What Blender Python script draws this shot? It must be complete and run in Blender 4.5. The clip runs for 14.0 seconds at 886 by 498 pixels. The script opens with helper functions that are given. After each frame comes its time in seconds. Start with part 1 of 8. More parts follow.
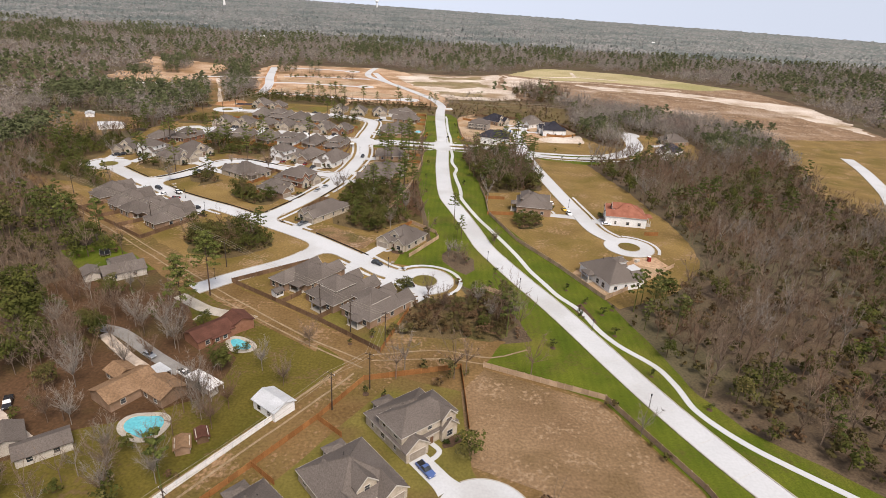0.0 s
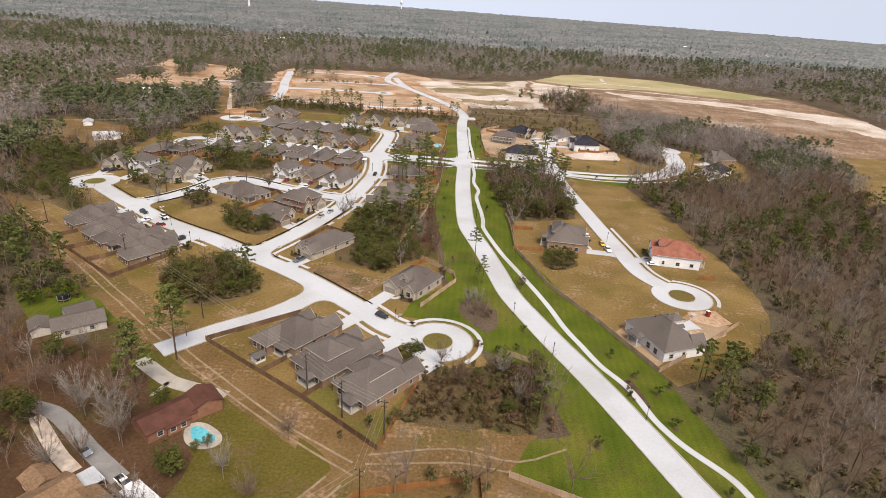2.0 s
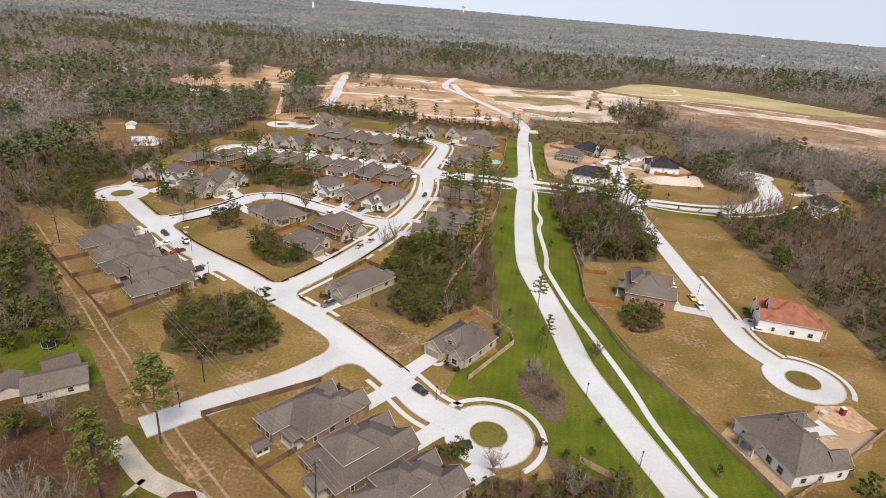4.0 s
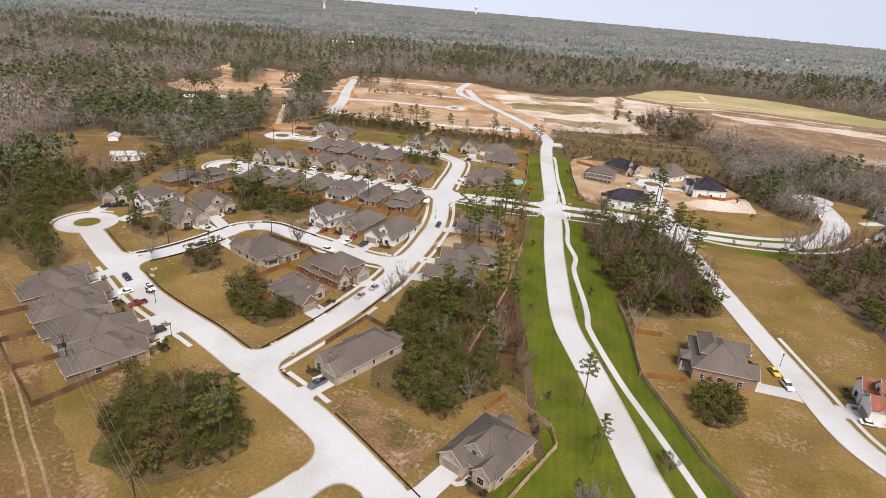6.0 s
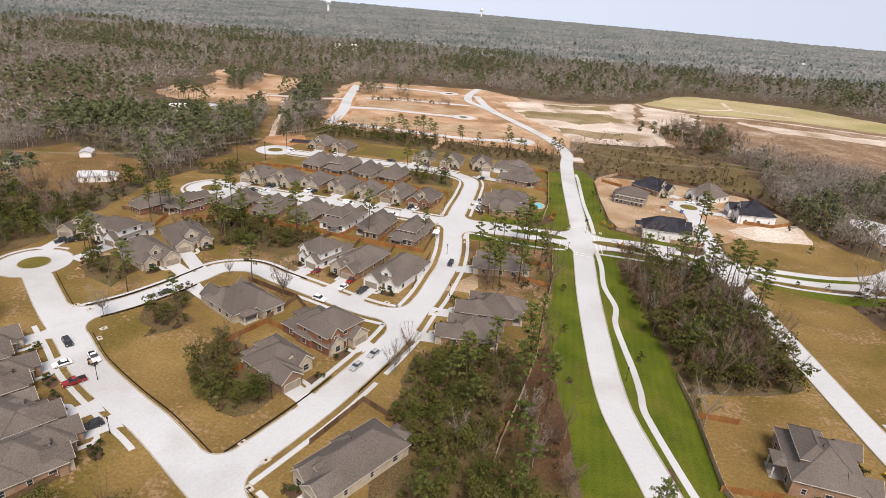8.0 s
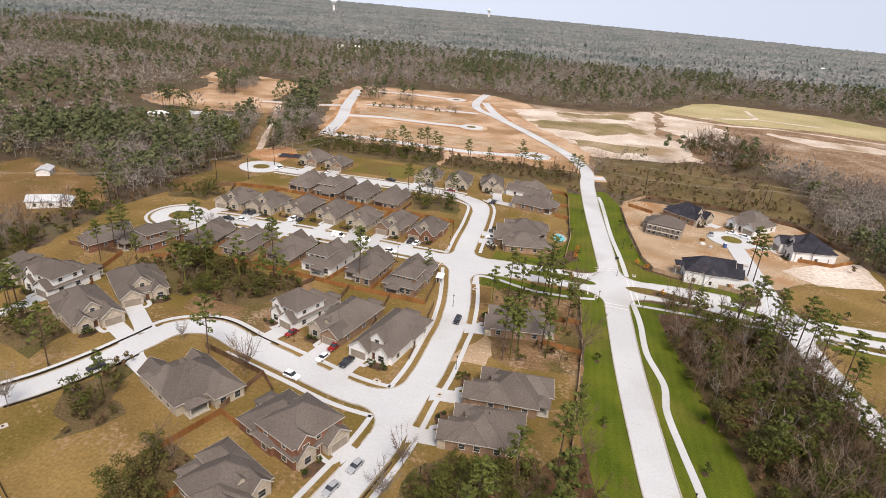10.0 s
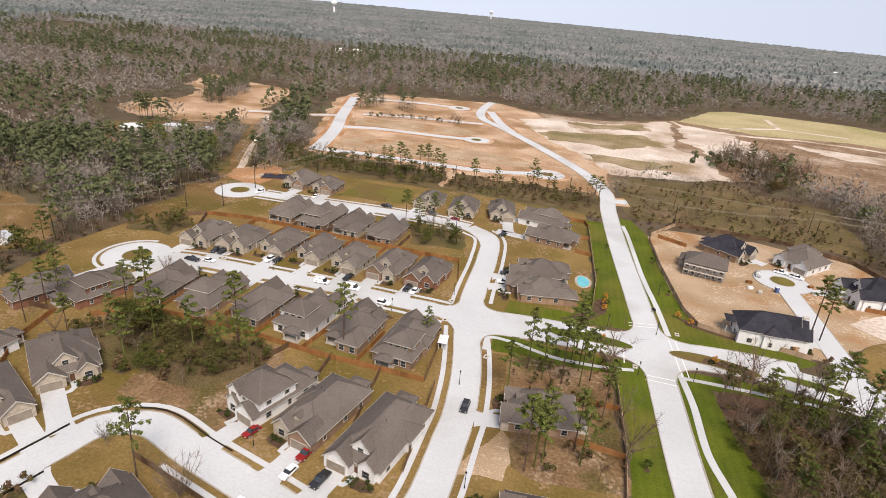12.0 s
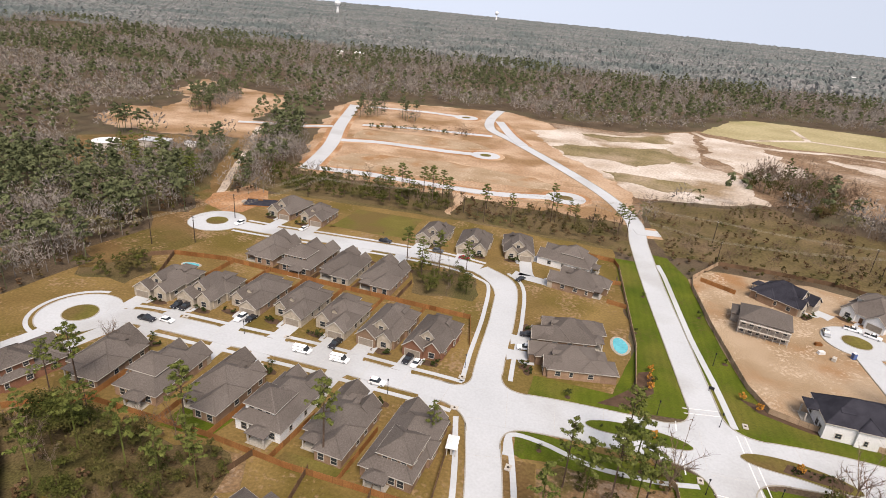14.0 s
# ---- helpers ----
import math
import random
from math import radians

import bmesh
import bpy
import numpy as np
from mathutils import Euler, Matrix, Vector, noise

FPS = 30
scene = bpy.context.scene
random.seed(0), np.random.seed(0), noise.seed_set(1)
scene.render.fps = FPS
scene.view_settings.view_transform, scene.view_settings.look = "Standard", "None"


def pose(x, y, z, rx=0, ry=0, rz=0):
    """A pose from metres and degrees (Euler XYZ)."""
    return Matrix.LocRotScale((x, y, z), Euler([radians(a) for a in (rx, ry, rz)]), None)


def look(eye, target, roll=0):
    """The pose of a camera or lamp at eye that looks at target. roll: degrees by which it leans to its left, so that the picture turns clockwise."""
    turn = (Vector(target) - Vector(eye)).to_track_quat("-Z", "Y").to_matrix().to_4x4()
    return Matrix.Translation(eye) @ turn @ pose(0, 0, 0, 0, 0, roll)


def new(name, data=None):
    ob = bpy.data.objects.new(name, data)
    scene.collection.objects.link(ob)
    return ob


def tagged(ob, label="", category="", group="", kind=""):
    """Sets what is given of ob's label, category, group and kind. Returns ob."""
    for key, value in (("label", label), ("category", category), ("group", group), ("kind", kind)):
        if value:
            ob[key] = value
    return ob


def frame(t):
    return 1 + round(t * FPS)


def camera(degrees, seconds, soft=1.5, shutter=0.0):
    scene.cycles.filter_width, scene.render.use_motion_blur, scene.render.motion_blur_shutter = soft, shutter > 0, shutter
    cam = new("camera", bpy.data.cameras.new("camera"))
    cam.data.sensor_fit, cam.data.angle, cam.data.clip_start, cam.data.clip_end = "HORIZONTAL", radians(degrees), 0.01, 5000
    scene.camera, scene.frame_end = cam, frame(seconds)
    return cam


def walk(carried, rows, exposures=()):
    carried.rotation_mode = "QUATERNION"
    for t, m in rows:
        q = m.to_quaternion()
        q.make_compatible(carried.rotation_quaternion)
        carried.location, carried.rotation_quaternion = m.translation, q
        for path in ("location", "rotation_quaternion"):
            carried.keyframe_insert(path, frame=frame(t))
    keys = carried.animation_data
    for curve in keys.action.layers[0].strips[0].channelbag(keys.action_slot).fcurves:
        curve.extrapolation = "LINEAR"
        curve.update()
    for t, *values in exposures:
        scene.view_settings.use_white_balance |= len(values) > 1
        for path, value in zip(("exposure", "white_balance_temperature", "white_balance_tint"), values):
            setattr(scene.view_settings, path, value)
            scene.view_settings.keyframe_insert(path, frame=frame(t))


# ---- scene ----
from mathutils import geometry

cam = camera(75.0, 14.0, 0.6)
PATH = [
    (0, (0.997, -0.633, 100.316), (0.952, 1.203, 99.524), 3.3),
    (0.5, (0.865, 9.956, 100.68), (0.82, 11.791, 99.886), 3.2),
    (1, (0.441, 20.943, 100.537), (0.404, 22.78, 99.747), 3.3),
    (1.5, (-0.207, 31.442, 100.527), (-0.285, 33.277, 99.737), 3.4),
    (2, (-0.391, 41.473, 100.565), (-0.507, 43.306, 99.774), 3.5),
    (2.5, (-1.384, 51.84, 100.44), (-1.576, 53.666, 99.646), 3.8),
    (3, (-2.824, 62.074, 100.17), (-3.063, 63.894, 99.376), 4.0),
    (5.5, (-15.219, 117.91, 97.904), (-15.538, 119.72, 97.115), 4.2),
    (6, (-18.542, 128.935, 97.831), (-18.864, 130.744, 97.041), 4.3),
    (6.5, (-21.658, 139.402, 97.435), (-21.981, 141.212, 96.647), 4.3),
    (7, (-24.663, 149.766, 97.071), (-24.991, 151.575, 96.284), 4.3),
    (7.5, (-27.927, 160.104, 96.789), (-28.257, 161.913, 96.003), 4.3),
    (8, (-30.931, 170.525, 96.453), (-31.267, 172.334, 95.669), 4.3),
    (10.5, (-43.317, 225.649, 96.097), (-43.672, 227.454, 95.313), 4.6),
    (11, (-46.053, 236.348, 95.887), (-46.409, 238.155, 95.106), 4.5),
    (11.5, (-48.687, 246.588, 95.949), (-49.042, 248.394, 95.168), 4.7),
    (12, (-51.214, 256.67, 96.266), (-51.571, 258.477, 95.486), 4.7),
    (12.5, (-54.022, 267.11, 96.87), (-54.379, 268.916, 96.089), 4.8),
    (13, (-56.89, 277.555, 97.493), (-57.249, 279.36, 96.711), 4.8),
    (13.5, (-59.797, 287.788, 97.681), (-60.16, 289.593, 96.901), 5.0),
    (14, (-62.663, 298.224, 97.665), (-63.031, 300.028, 96.885), 4.9),
]
walk(cam, [(t, look(eye, target, roll)) for t, eye, target, roll in PATH], [(0, 1.3, 6500, 15), (14, 1.3, 6500, 15)])

# ---- light ----
world = bpy.data.worlds.new("overcast_sky")
scene.world = world
world.use_nodes = True
wn, wl = world.node_tree.nodes, world.node_tree.links
wn.clear()
w_out = wn.new("ShaderNodeOutputWorld")
w_bg = wn.new("ShaderNodeBackground")
w_sky = wn.new("ShaderNodeTexSky")
w_sky.sky_type = "NISHITA"
w_sky.sun_disc = False
w_sky.sun_elevation = radians(48)
w_sky.sun_rotation = radians(150)
w_sky.air_density, w_sky.dust_density, w_sky.ozone_density = 1.2, 1.2, 3.0
w_hsv = wn.new("ShaderNodeHueSaturation")
w_hsv.inputs["Saturation"].default_value = 0.36
w_bg.inputs["Strength"].default_value = 0.079
# the sky's last band is carried on below the true horizon, where the land's edge lies a little lower
w_tc = wn.new("ShaderNodeTexCoord")
w_sep = wn.new("ShaderNodeSeparateXYZ")
w_max = wn.new("ShaderNodeMath")
w_max.operation = "MAXIMUM"
w_max.inputs[1].default_value = 0.30
w_com = wn.new("ShaderNodeCombineXYZ")
wl.new(w_tc.outputs["Generated"], w_sep.inputs[0])
wl.new(w_sep.outputs["Z"], w_max.inputs[0])
wl.new(w_sep.outputs["X"], w_com.inputs["X"])
wl.new(w_sep.outputs["Y"], w_com.inputs["Y"])
wl.new(w_max.outputs[0], w_com.inputs["Z"])
wl.new(w_com.outputs[0], w_sky.inputs["Vector"])
wl.new(w_sky.outputs[0], w_hsv.inputs["Color"])
wl.new(w_hsv.outputs[0], w_bg.inputs["Color"])
wl.new(w_bg.outputs[0], w_out.inputs["Surface"])

sun_data = bpy.data.lights.new("sun", "SUN")
sun_data.energy, sun_data.angle, sun_data.color = 2.05, radians(26), (1.0, 0.91, 0.78)
sun = new("sun", sun_data)
sun.matrix_world = look((0, 0, 0), (-0.30, 0.60, -0.95))


# ---- materials ----
def material(name, low, high, size=1.0, fine=12.0, rough=0.85, bump=0.0, metal=0.0, island=0.0, each=0.0, spec=0.06, bare=None, mown=0.0, third=None, third_size=0.02, third_cut=(0.5, 0.62), grain_depth=0.22):
    """A surface that wanders between two colours at one scale, with finer grain on top. size, fine: cycles per metre."""
    m = bpy.data.materials.new(name)
    m.use_nodes = True
    n, l = m.node_tree.nodes, m.node_tree.links
    b = n["Principled BSDF"]
    b.inputs["Roughness"].default_value = rough
    b.inputs["Metallic"].default_value = metal
    b.inputs["Specular IOR Level"].default_value = spec
    tc = n.new("ShaderNodeNewGeometry")
    def noise_at(scale, detail=4.0):
        t = n.new("ShaderNodeTexNoise")
        t.inputs["Scale"].default_value = scale
        t.inputs["Detail"].default_value = detail
        l.new(tc.outputs["Position"], t.inputs["Vector"])
        return t.outputs["Fac"]
    def spread(value, lo, hi):
        r = n.new("ShaderNodeMapRange")
        r.inputs["From Min"].default_value, r.inputs["From Max"].default_value = lo, hi
        l.new(value, r.inputs["Value"])
        return r.outputs["Result"]
    def mix(fac, a, c, kind="MIX"):
        x = n.new("ShaderNodeMix")
        x.data_type, x.blend_type = "RGBA", kind
        if isinstance(fac, float):
            x.inputs["Factor"].default_value = fac
        else:
            l.new(fac, x.inputs["Factor"])
        for socket, value in (("A", a), ("B", c)):
            s = [i for i in x.inputs if i.name == socket and i.type == "RGBA"][0]
            if isinstance(value, tuple):
                s.default_value = (*value, 1)
            else:
                l.new(value, s)
        return [o for o in x.outputs if o.type == "RGBA"][0]
    colour = mix(spread(noise_at(size), 0.3, 0.7), low, high)
    if third:
        colour = mix(spread(noise_at(third_size, 5.0), *third_cut), colour, third)
    if bare:
        both = n.new("ShaderNodeMath")
        both.operation = "ADD"
        l.new(noise_at(0.085, 3.0), both.inputs[0])
        l.new(noise_at(0.8, 8.0), both.inputs[1])
        colour = mix(spread(both.outputs[0], 1.08, 1.24), colour, bare)
    grain = noise_at(fine, 6.0)
    g = n.new("ShaderNodeMapRange")
    g.inputs["From Min"].default_value, g.inputs["From Max"].default_value = 0.25, 0.75
    g.inputs["To Min"].default_value, g.inputs["To Max"].default_value = 1 - grain_depth, 1 + grain_depth
    l.new(grain, g.inputs["Value"])
    value = g.outputs["Result"]
    for amount, source in ((island, tc.outputs["Random Per Island"]), (each, None)):
        if amount:
            if source is None:
                source = n.new("ShaderNodeObjectInfo").outputs["Random"]
            r = n.new("ShaderNodeMapRange")
            r.inputs["To Min"].default_value, r.inputs["To Max"].default_value = 1 - amount, 1 + amount
            l.new(source, r.inputs["Value"])
            p = n.new("ShaderNodeMath")
            p.operation = "MULTIPLY"
            l.new(value, p.inputs[0])
            l.new(r.outputs["Result"], p.inputs[1])
            value = p.outputs[0]
    if mown:
        stripe = n.new("ShaderNodeTexWave")
        stripe.inputs["Scale"].default_value, stripe.inputs["Distortion"].default_value = 0.13, 1.2
        stripe.inputs["Detail Scale"].default_value = 0.3
        l.new(tc.outputs["Position"], stripe.inputs["Vector"])
        r = n.new("ShaderNodeMapRange")
        r.inputs["To Min"].default_value, r.inputs["To Max"].default_value = 1 - mown, 1 + mown
        l.new(stripe.outputs["Fac"], r.inputs["Value"])
        q = n.new("ShaderNodeMath")
        q.operation = "MULTIPLY"
        l.new(value, q.inputs[0])
        l.new(r.outputs["Result"], q.inputs[1])
        value = q.outputs[0]
    v = n.new("ShaderNodeHueSaturation")
    l.new(colour, v.inputs["Color"])
    l.new(value, v.inputs["Value"])
    l.new(v.outputs["Color"], b.inputs["Base Color"])
    if bump:
        bp = n.new("ShaderNodeBump")
        bp.inputs["Strength"].default_value, bp.inputs["Distance"].default_value = bump, 0.1
        l.new(grain, bp.inputs["Height"])
        l.new(bp.outputs["Normal"], b.inputs["Normal"])
    return m


M_LITTER = material("leaf_litter", (0.064, 0.045, 0.028), (0.104, 0.076, 0.050), 0.06, 1.4, third=(0.088, 0.074, 0.042), third_size=0.02, third_cut=(0.48, 0.62), grain_depth=0.4)
M_FLOOR = material("copse_floor", (0.071, 0.051, 0.025), (0.118, 0.085, 0.042), 0.08, 2.0, third=(0.076, 0.064, 0.024), third_size=0.05, grain_depth=0.5)
M_OLD_LAWN = material("old_lawn", (0.071, 0.059, 0.011), (0.106, 0.083, 0.019), 0.07, 1.4, bare=(0.104, 0.070, 0.031), third=(0.056, 0.054, 0.009), third_size=0.035, third_cut=(0.5, 0.64), grain_depth=0.28)
M_EARTH = material("bare_earth", (0.136, 0.086, 0.046), (0.199, 0.132, 0.075), 0.05, 1.3, bare=(0.228, 0.158, 0.097), third=(0.121, 0.079, 0.039), third_size=0.04, grain_depth=0.3)
M_CLAY = material("orange_clay", (0.245, 0.125, 0.058), (0.37, 0.215, 0.118), 0.05, 1.0, third=(0.40, 0.27, 0.17), third_size=0.05, grain_depth=0.4)
M_LAWN = material("dormant_lawn", (0.122, 0.080, 0.028), (0.190, 0.127, 0.046), 0.05, 1.3, bare=(0.218, 0.143, 0.080), third=(0.108, 0.079, 0.021), third_size=0.035, third_cut=(0.50, 0.66), grain_depth=0.26)
M_YARD = material("olive_yard", (0.082, 0.074, 0.016), (0.135, 0.110, 0.030), 0.07, 1.4, third=(0.112, 0.078, 0.028), third_size=0.05, grain_depth=0.26)
M_GREEN = material("green_turf", (0.046, 0.066, 0.006), (0.088, 0.102, 0.011), 0.09, 2.2, third=(0.108, 0.096, 0.020), third_size=0.035, third_cut=(0.52, 0.70), bare=(0.072, 0.072, 0.014), grain_depth=0.3, mown=0.05)
M_DIRT = material("orange_dirt", (0.255, 0.155, 0.086), (0.425, 0.305, 0.208), 0.04, 0.8, third=(0.215, 0.130, 0.066), third_size=0.022, third_cut=(0.5, 0.62), grain_depth=0.36)
M_SAND = material("pale_sand", (0.33, 0.262, 0.198), (0.52, 0.455, 0.395), 0.03, 0.6, third=(0.225, 0.160, 0.096), third_size=0.02, third_cut=(0.52, 0.64), grain_depth=0.34)
M_FIELD = material("brown_field", (0.128, 0.080, 0.046), (0.214, 0.141, 0.087), 0.03, 0.4, bare=(0.294, 0.223, 0.163), third=(0.342, 0.271, 0.209), third_size=0.011, third_cut=(0.56, 0.68), grain_depth=0.45)
M_HILL = material("pale_meadow", (0.255, 0.212, 0.108), (0.345, 0.292, 0.165), 0.02, 0.35, third=(0.225, 0.205, 0.088), third_size=0.008, third_cut=(0.50, 0.62))
M_TRACK = material("worn_track", (0.106, 0.065, 0.025), (0.167, 0.105, 0.046), 0.06, 1.2, bare=(0.215, 0.138, 0.079), third=(0.093, 0.069, 0.021), third_size=0.03, grain_depth=0.3)
M_WASTE = material("cleared_waste", (0.120, 0.072, 0.036), (0.190, 0.122, 0.066), 0.12, 1.2, bare=(0.235, 0.165, 0.11), third=(0.092, 0.070, 0.026), third_size=0.08, grain_depth=0.4)
M_TUFT = material("pale_rough_grass", (0.130, 0.104, 0.048), (0.215, 0.165, 0.088), 0.05, 0.6, third=(0.27, 0.205, 0.135), third_size=0.03, third_cut=(0.5, 0.64), grain_depth=0.4)
M_RUT = material("wheel_rut", (0.175, 0.125, 0.072), (0.25, 0.185, 0.118), 0.2, 1.0, grain_depth=0.3)
M_WEEDS = material("olive_weeds", (0.069, 0.055, 0.021), (0.126, 0.092, 0.043), 0.05, 0.8, third=(0.144, 0.100, 0.057), third_size=0.03, third_cut=(0.5, 0.66), grain_depth=0.4)
M_CONCRETE = material("new_concrete", (0.385, 0.392, 0.400), (0.43, 0.436, 0.445), 0.05, 1.5, rough=0.8, third=(0.355, 0.355, 0.352), third_size=0.03, grain_depth=0.07)
M_KERB = material("kerb_concrete", (0.26, 0.235, 0.195), (0.35, 0.32, 0.275), 0.3, 3.0)
M_JOINT = material("pavement_joint", (0.36, 0.34, 0.31), (0.44, 0.42, 0.39), 0.3, 3.0)
M_ROOF = material("grey_shingles", (0.092, 0.077, 0.067), (0.114, 0.097, 0.085), 0.12, 3.2, 0.9, bump=0.5, each=0.14, grain_depth=0.30)
M_ROOF_DARK = material("charcoal_shingles", (0.022, 0.021, 0.027), (0.036, 0.035, 0.043), 0.3, 5.0, 0.9, bump=0.3, each=0.15)
M_ROOF_RED = material("terracotta_tiles", (0.17, 0.066, 0.042), (0.25, 0.105, 0.07), 0.4, 5.0, 0.85, bump=0.3)
M_ROOF_TAN = material("tan_shingles", (0.150, 0.092, 0.052), (0.205, 0.130, 0.078), 0.3, 2.0, 0.9, bump=0.3, grain_depth=0.3)
M_ROOF_BROWN = material("red_brown_shingles", (0.062, 0.028, 0.020), (0.10, 0.045, 0.032), 0.3, 5.0, 0.9, bump=0.3)
M_BRICK = material("tan_brick", (0.185, 0.118, 0.075), (0.255, 0.170, 0.115), 0.5, 6.0, 0.9, bump=0.3, each=0.2)
M_BRICK_RED = material("rust_brick", (0.155, 0.075, 0.045), (0.22, 0.112, 0.072), 0.5, 6.0, 0.9, bump=0.3, each=0.2)
M_STONE = material("cream_limestone", (0.28, 0.235, 0.175), (0.40, 0.345, 0.275), 0.8, 5.0, 0.9, bump=0.4)
M_WHITE = material("white_siding", (0.56, 0.55, 0.535), (0.64, 0.63, 0.615), 0.3, 4.0, 0.6)
M_TRIM = material("pale_trim", (0.35, 0.315, 0.27), (0.43, 0.395, 0.345), 0.4, 4.0, 0.7)
M_GARAGE = material("garage_door_paint", (0.20, 0.165, 0.130), (0.26, 0.22, 0.175), 0.6, 4.0, 0.6)
M_GLASS = material("dark_window_glass", (0.020, 0.024, 0.028), (0.035, 0.04, 0.045), 0.5, 2.0, 0.08, spec=0.5)
M_DOOR = material("stained_door", (0.09, 0.045, 0.025), (0.13, 0.07, 0.04), 0.7, 5.0, 0.5)
M_CEDAR = material("cedar_boards", (0.189, 0.081, 0.028), (0.267, 0.131, 0.050), 0.15, 4.0, 0.85, each=0.22)
M_FENCE = material("weathered_boards", (0.094, 0.057, 0.033), (0.16, 0.10, 0.06), 0.15, 4.0, 0.9, each=0.25)
M_RAIL = material("weathered_rails", (0.29, 0.205, 0.132), (0.40, 0.29, 0.195), 0.2, 4.0, 0.9, each=0.2)
M_SILT = material("black_silt_cloth", (0.018, 0.015, 0.013), (0.035, 0.03, 0.025), 0.3, 3.0, 0.9)
M_BARK = material("pine_bark", (0.055, 0.036, 0.025), (0.095, 0.066, 0.048), 0.8, 6.0, 0.95)
M_BARE = material("bare_twigs", (0.101, 0.069, 0.046), (0.182, 0.136, 0.102), 0.05, 0.5, 0.95, island=0.28, third=(0.129, 0.079, 0.051), third_size=0.03, third_cut=(0.5, 0.64))
M_PALE = material("pale_bare_twigs", (0.156, 0.131, 0.108), (0.226, 0.197, 0.168), 0.06, 0.5, 0.95, island=0.2)
M_RUBY = material("red_leaf_litter", (0.055, 0.030, 0.015), (0.088, 0.050, 0.027), 0.05, 1.2, third=(0.068, 0.051, 0.020), third_size=0.035, grain_depth=0.35)
# M_BARE greyed and paled for distance
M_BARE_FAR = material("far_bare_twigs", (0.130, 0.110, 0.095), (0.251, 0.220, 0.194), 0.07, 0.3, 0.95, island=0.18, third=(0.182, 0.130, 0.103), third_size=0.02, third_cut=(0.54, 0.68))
M_LOT = material("graded_lot", (0.233, 0.160, 0.093), (0.344, 0.256, 0.172), 0.05, 3.0, bare=(0.400, 0.307, 0.219), third=(0.251, 0.140, 0.067), third_size=0.04, third_cut=(0.52, 0.66), grain_depth=0.32)
M_THICKET = material("winter_thicket", (0.047, 0.042, 0.014), (0.090, 0.075, 0.029), 0.12, 0.9, 0.95, island=0.2, third=(0.081, 0.048, 0.024), third_size=0.04)
M_BRUSH = material("brown_brush", (0.066, 0.039, 0.020), (0.121, 0.076, 0.043), 0.05, 0.6, 0.95, island=0.38, third=(0.051, 0.048, 0.014), third_size=0.03)
M_PINE = material("pine_needles", (0.038, 0.048, 0.012), (0.084, 0.094, 0.026), 0.11, 0.8, 0.9, island=0.2, third=(0.088, 0.084, 0.029), third_size=0.03, third_cut=(0.54, 0.68))
# paler copies of needles and leaves, with distance haze mixed into the colour
M_PINE_HAZE = material("hazed_pine_needles", (0.062, 0.070, 0.033), (0.112, 0.119, 0.057), 0.07, 0.4, 0.9, island=0.14)
M_OAK_HAZE = material("hazed_evergreen_leaves", (0.068, 0.070, 0.031), (0.123, 0.117, 0.055), 0.07, 0.4, 0.9, island=0.14, third=(0.130, 0.101, 0.055), third_size=0.03, third_cut=(0.52, 0.66))
M_PINE_TALL = material("tall_pine_needles", (0.060, 0.072, 0.016), (0.112, 0.120, 0.033), 0.3, 1.5, 0.9, island=0.25)
M_OAK = material("evergreen_leaves", (0.033, 0.040, 0.009), (0.079, 0.079, 0.020), 0.13, 0.9, 0.9, island=0.2, third=(0.084, 0.067, 0.025), third_size=0.06, third_cut=(0.52, 0.66))
M_SHRUB = material("shrub_leaves", (0.020, 0.029, 0.007), (0.047, 0.054, 0.016), 0.3, 2.0, 0.9, island=0.35)
M_RUST = material("orange_shrub_leaves", (0.30, 0.13, 0.02), (0.42, 0.20, 0.04), 0.3, 2.0, 0.9, island=0.3)
# horizon crowns in cool pale grey: distant haze is part of this base colour
M_FAR_HAZE = material("haze_tinted_crowns", (0.076, 0.088, 0.080), (0.205, 0.192, 0.182), 0.05, 0.09, 0.95, third=(0.092, 0.105, 0.098), third_size=0.005, third_cut=(0.46, 0.62), grain_depth=0.38)
M_MULCH = material("bark_mulch", (0.058, 0.036, 0.024), (0.092, 0.058, 0.038), 0.5, 4.0)
M_WATER = material("pool_water", (0.07, 0.31, 0.36), (0.11, 0.40, 0.45), 0.25, 1.5, 0.06, spec=0.5)
M_POLE = material("creosote_pole", (0.035, 0.026, 0.02), (0.06, 0.045, 0.035), 0.5, 4.0, 0.9)
M_WIRE = material("weathered_wire", (0.20, 0.18, 0.14), (0.27, 0.24, 0.19), 0.5, 4.0, 0.6)
M_BLACK = material("black_iron", (0.015, 0.015, 0.016), (0.028, 0.028, 0.03), 0.5, 6.0, 0.5)
M_TYRE = material("tyre_rubber", (0.015, 0.015, 0.015), (0.025, 0.025, 0.025), 2.0, 9.0, 0.9)
def paint(name, colour, rough=0.25, metal=0.0):
    return material(name, tuple(c * 0.92 for c in colour), colour, 0.8, 6.0, rough, metal=metal, spec=0.5, grain_depth=0.04)


M_STEEL = material("galvanised_sheet", (0.42, 0.43, 0.44), (0.55, 0.56, 0.57), 0.3, 4.0, 0.45, metal=0.3)


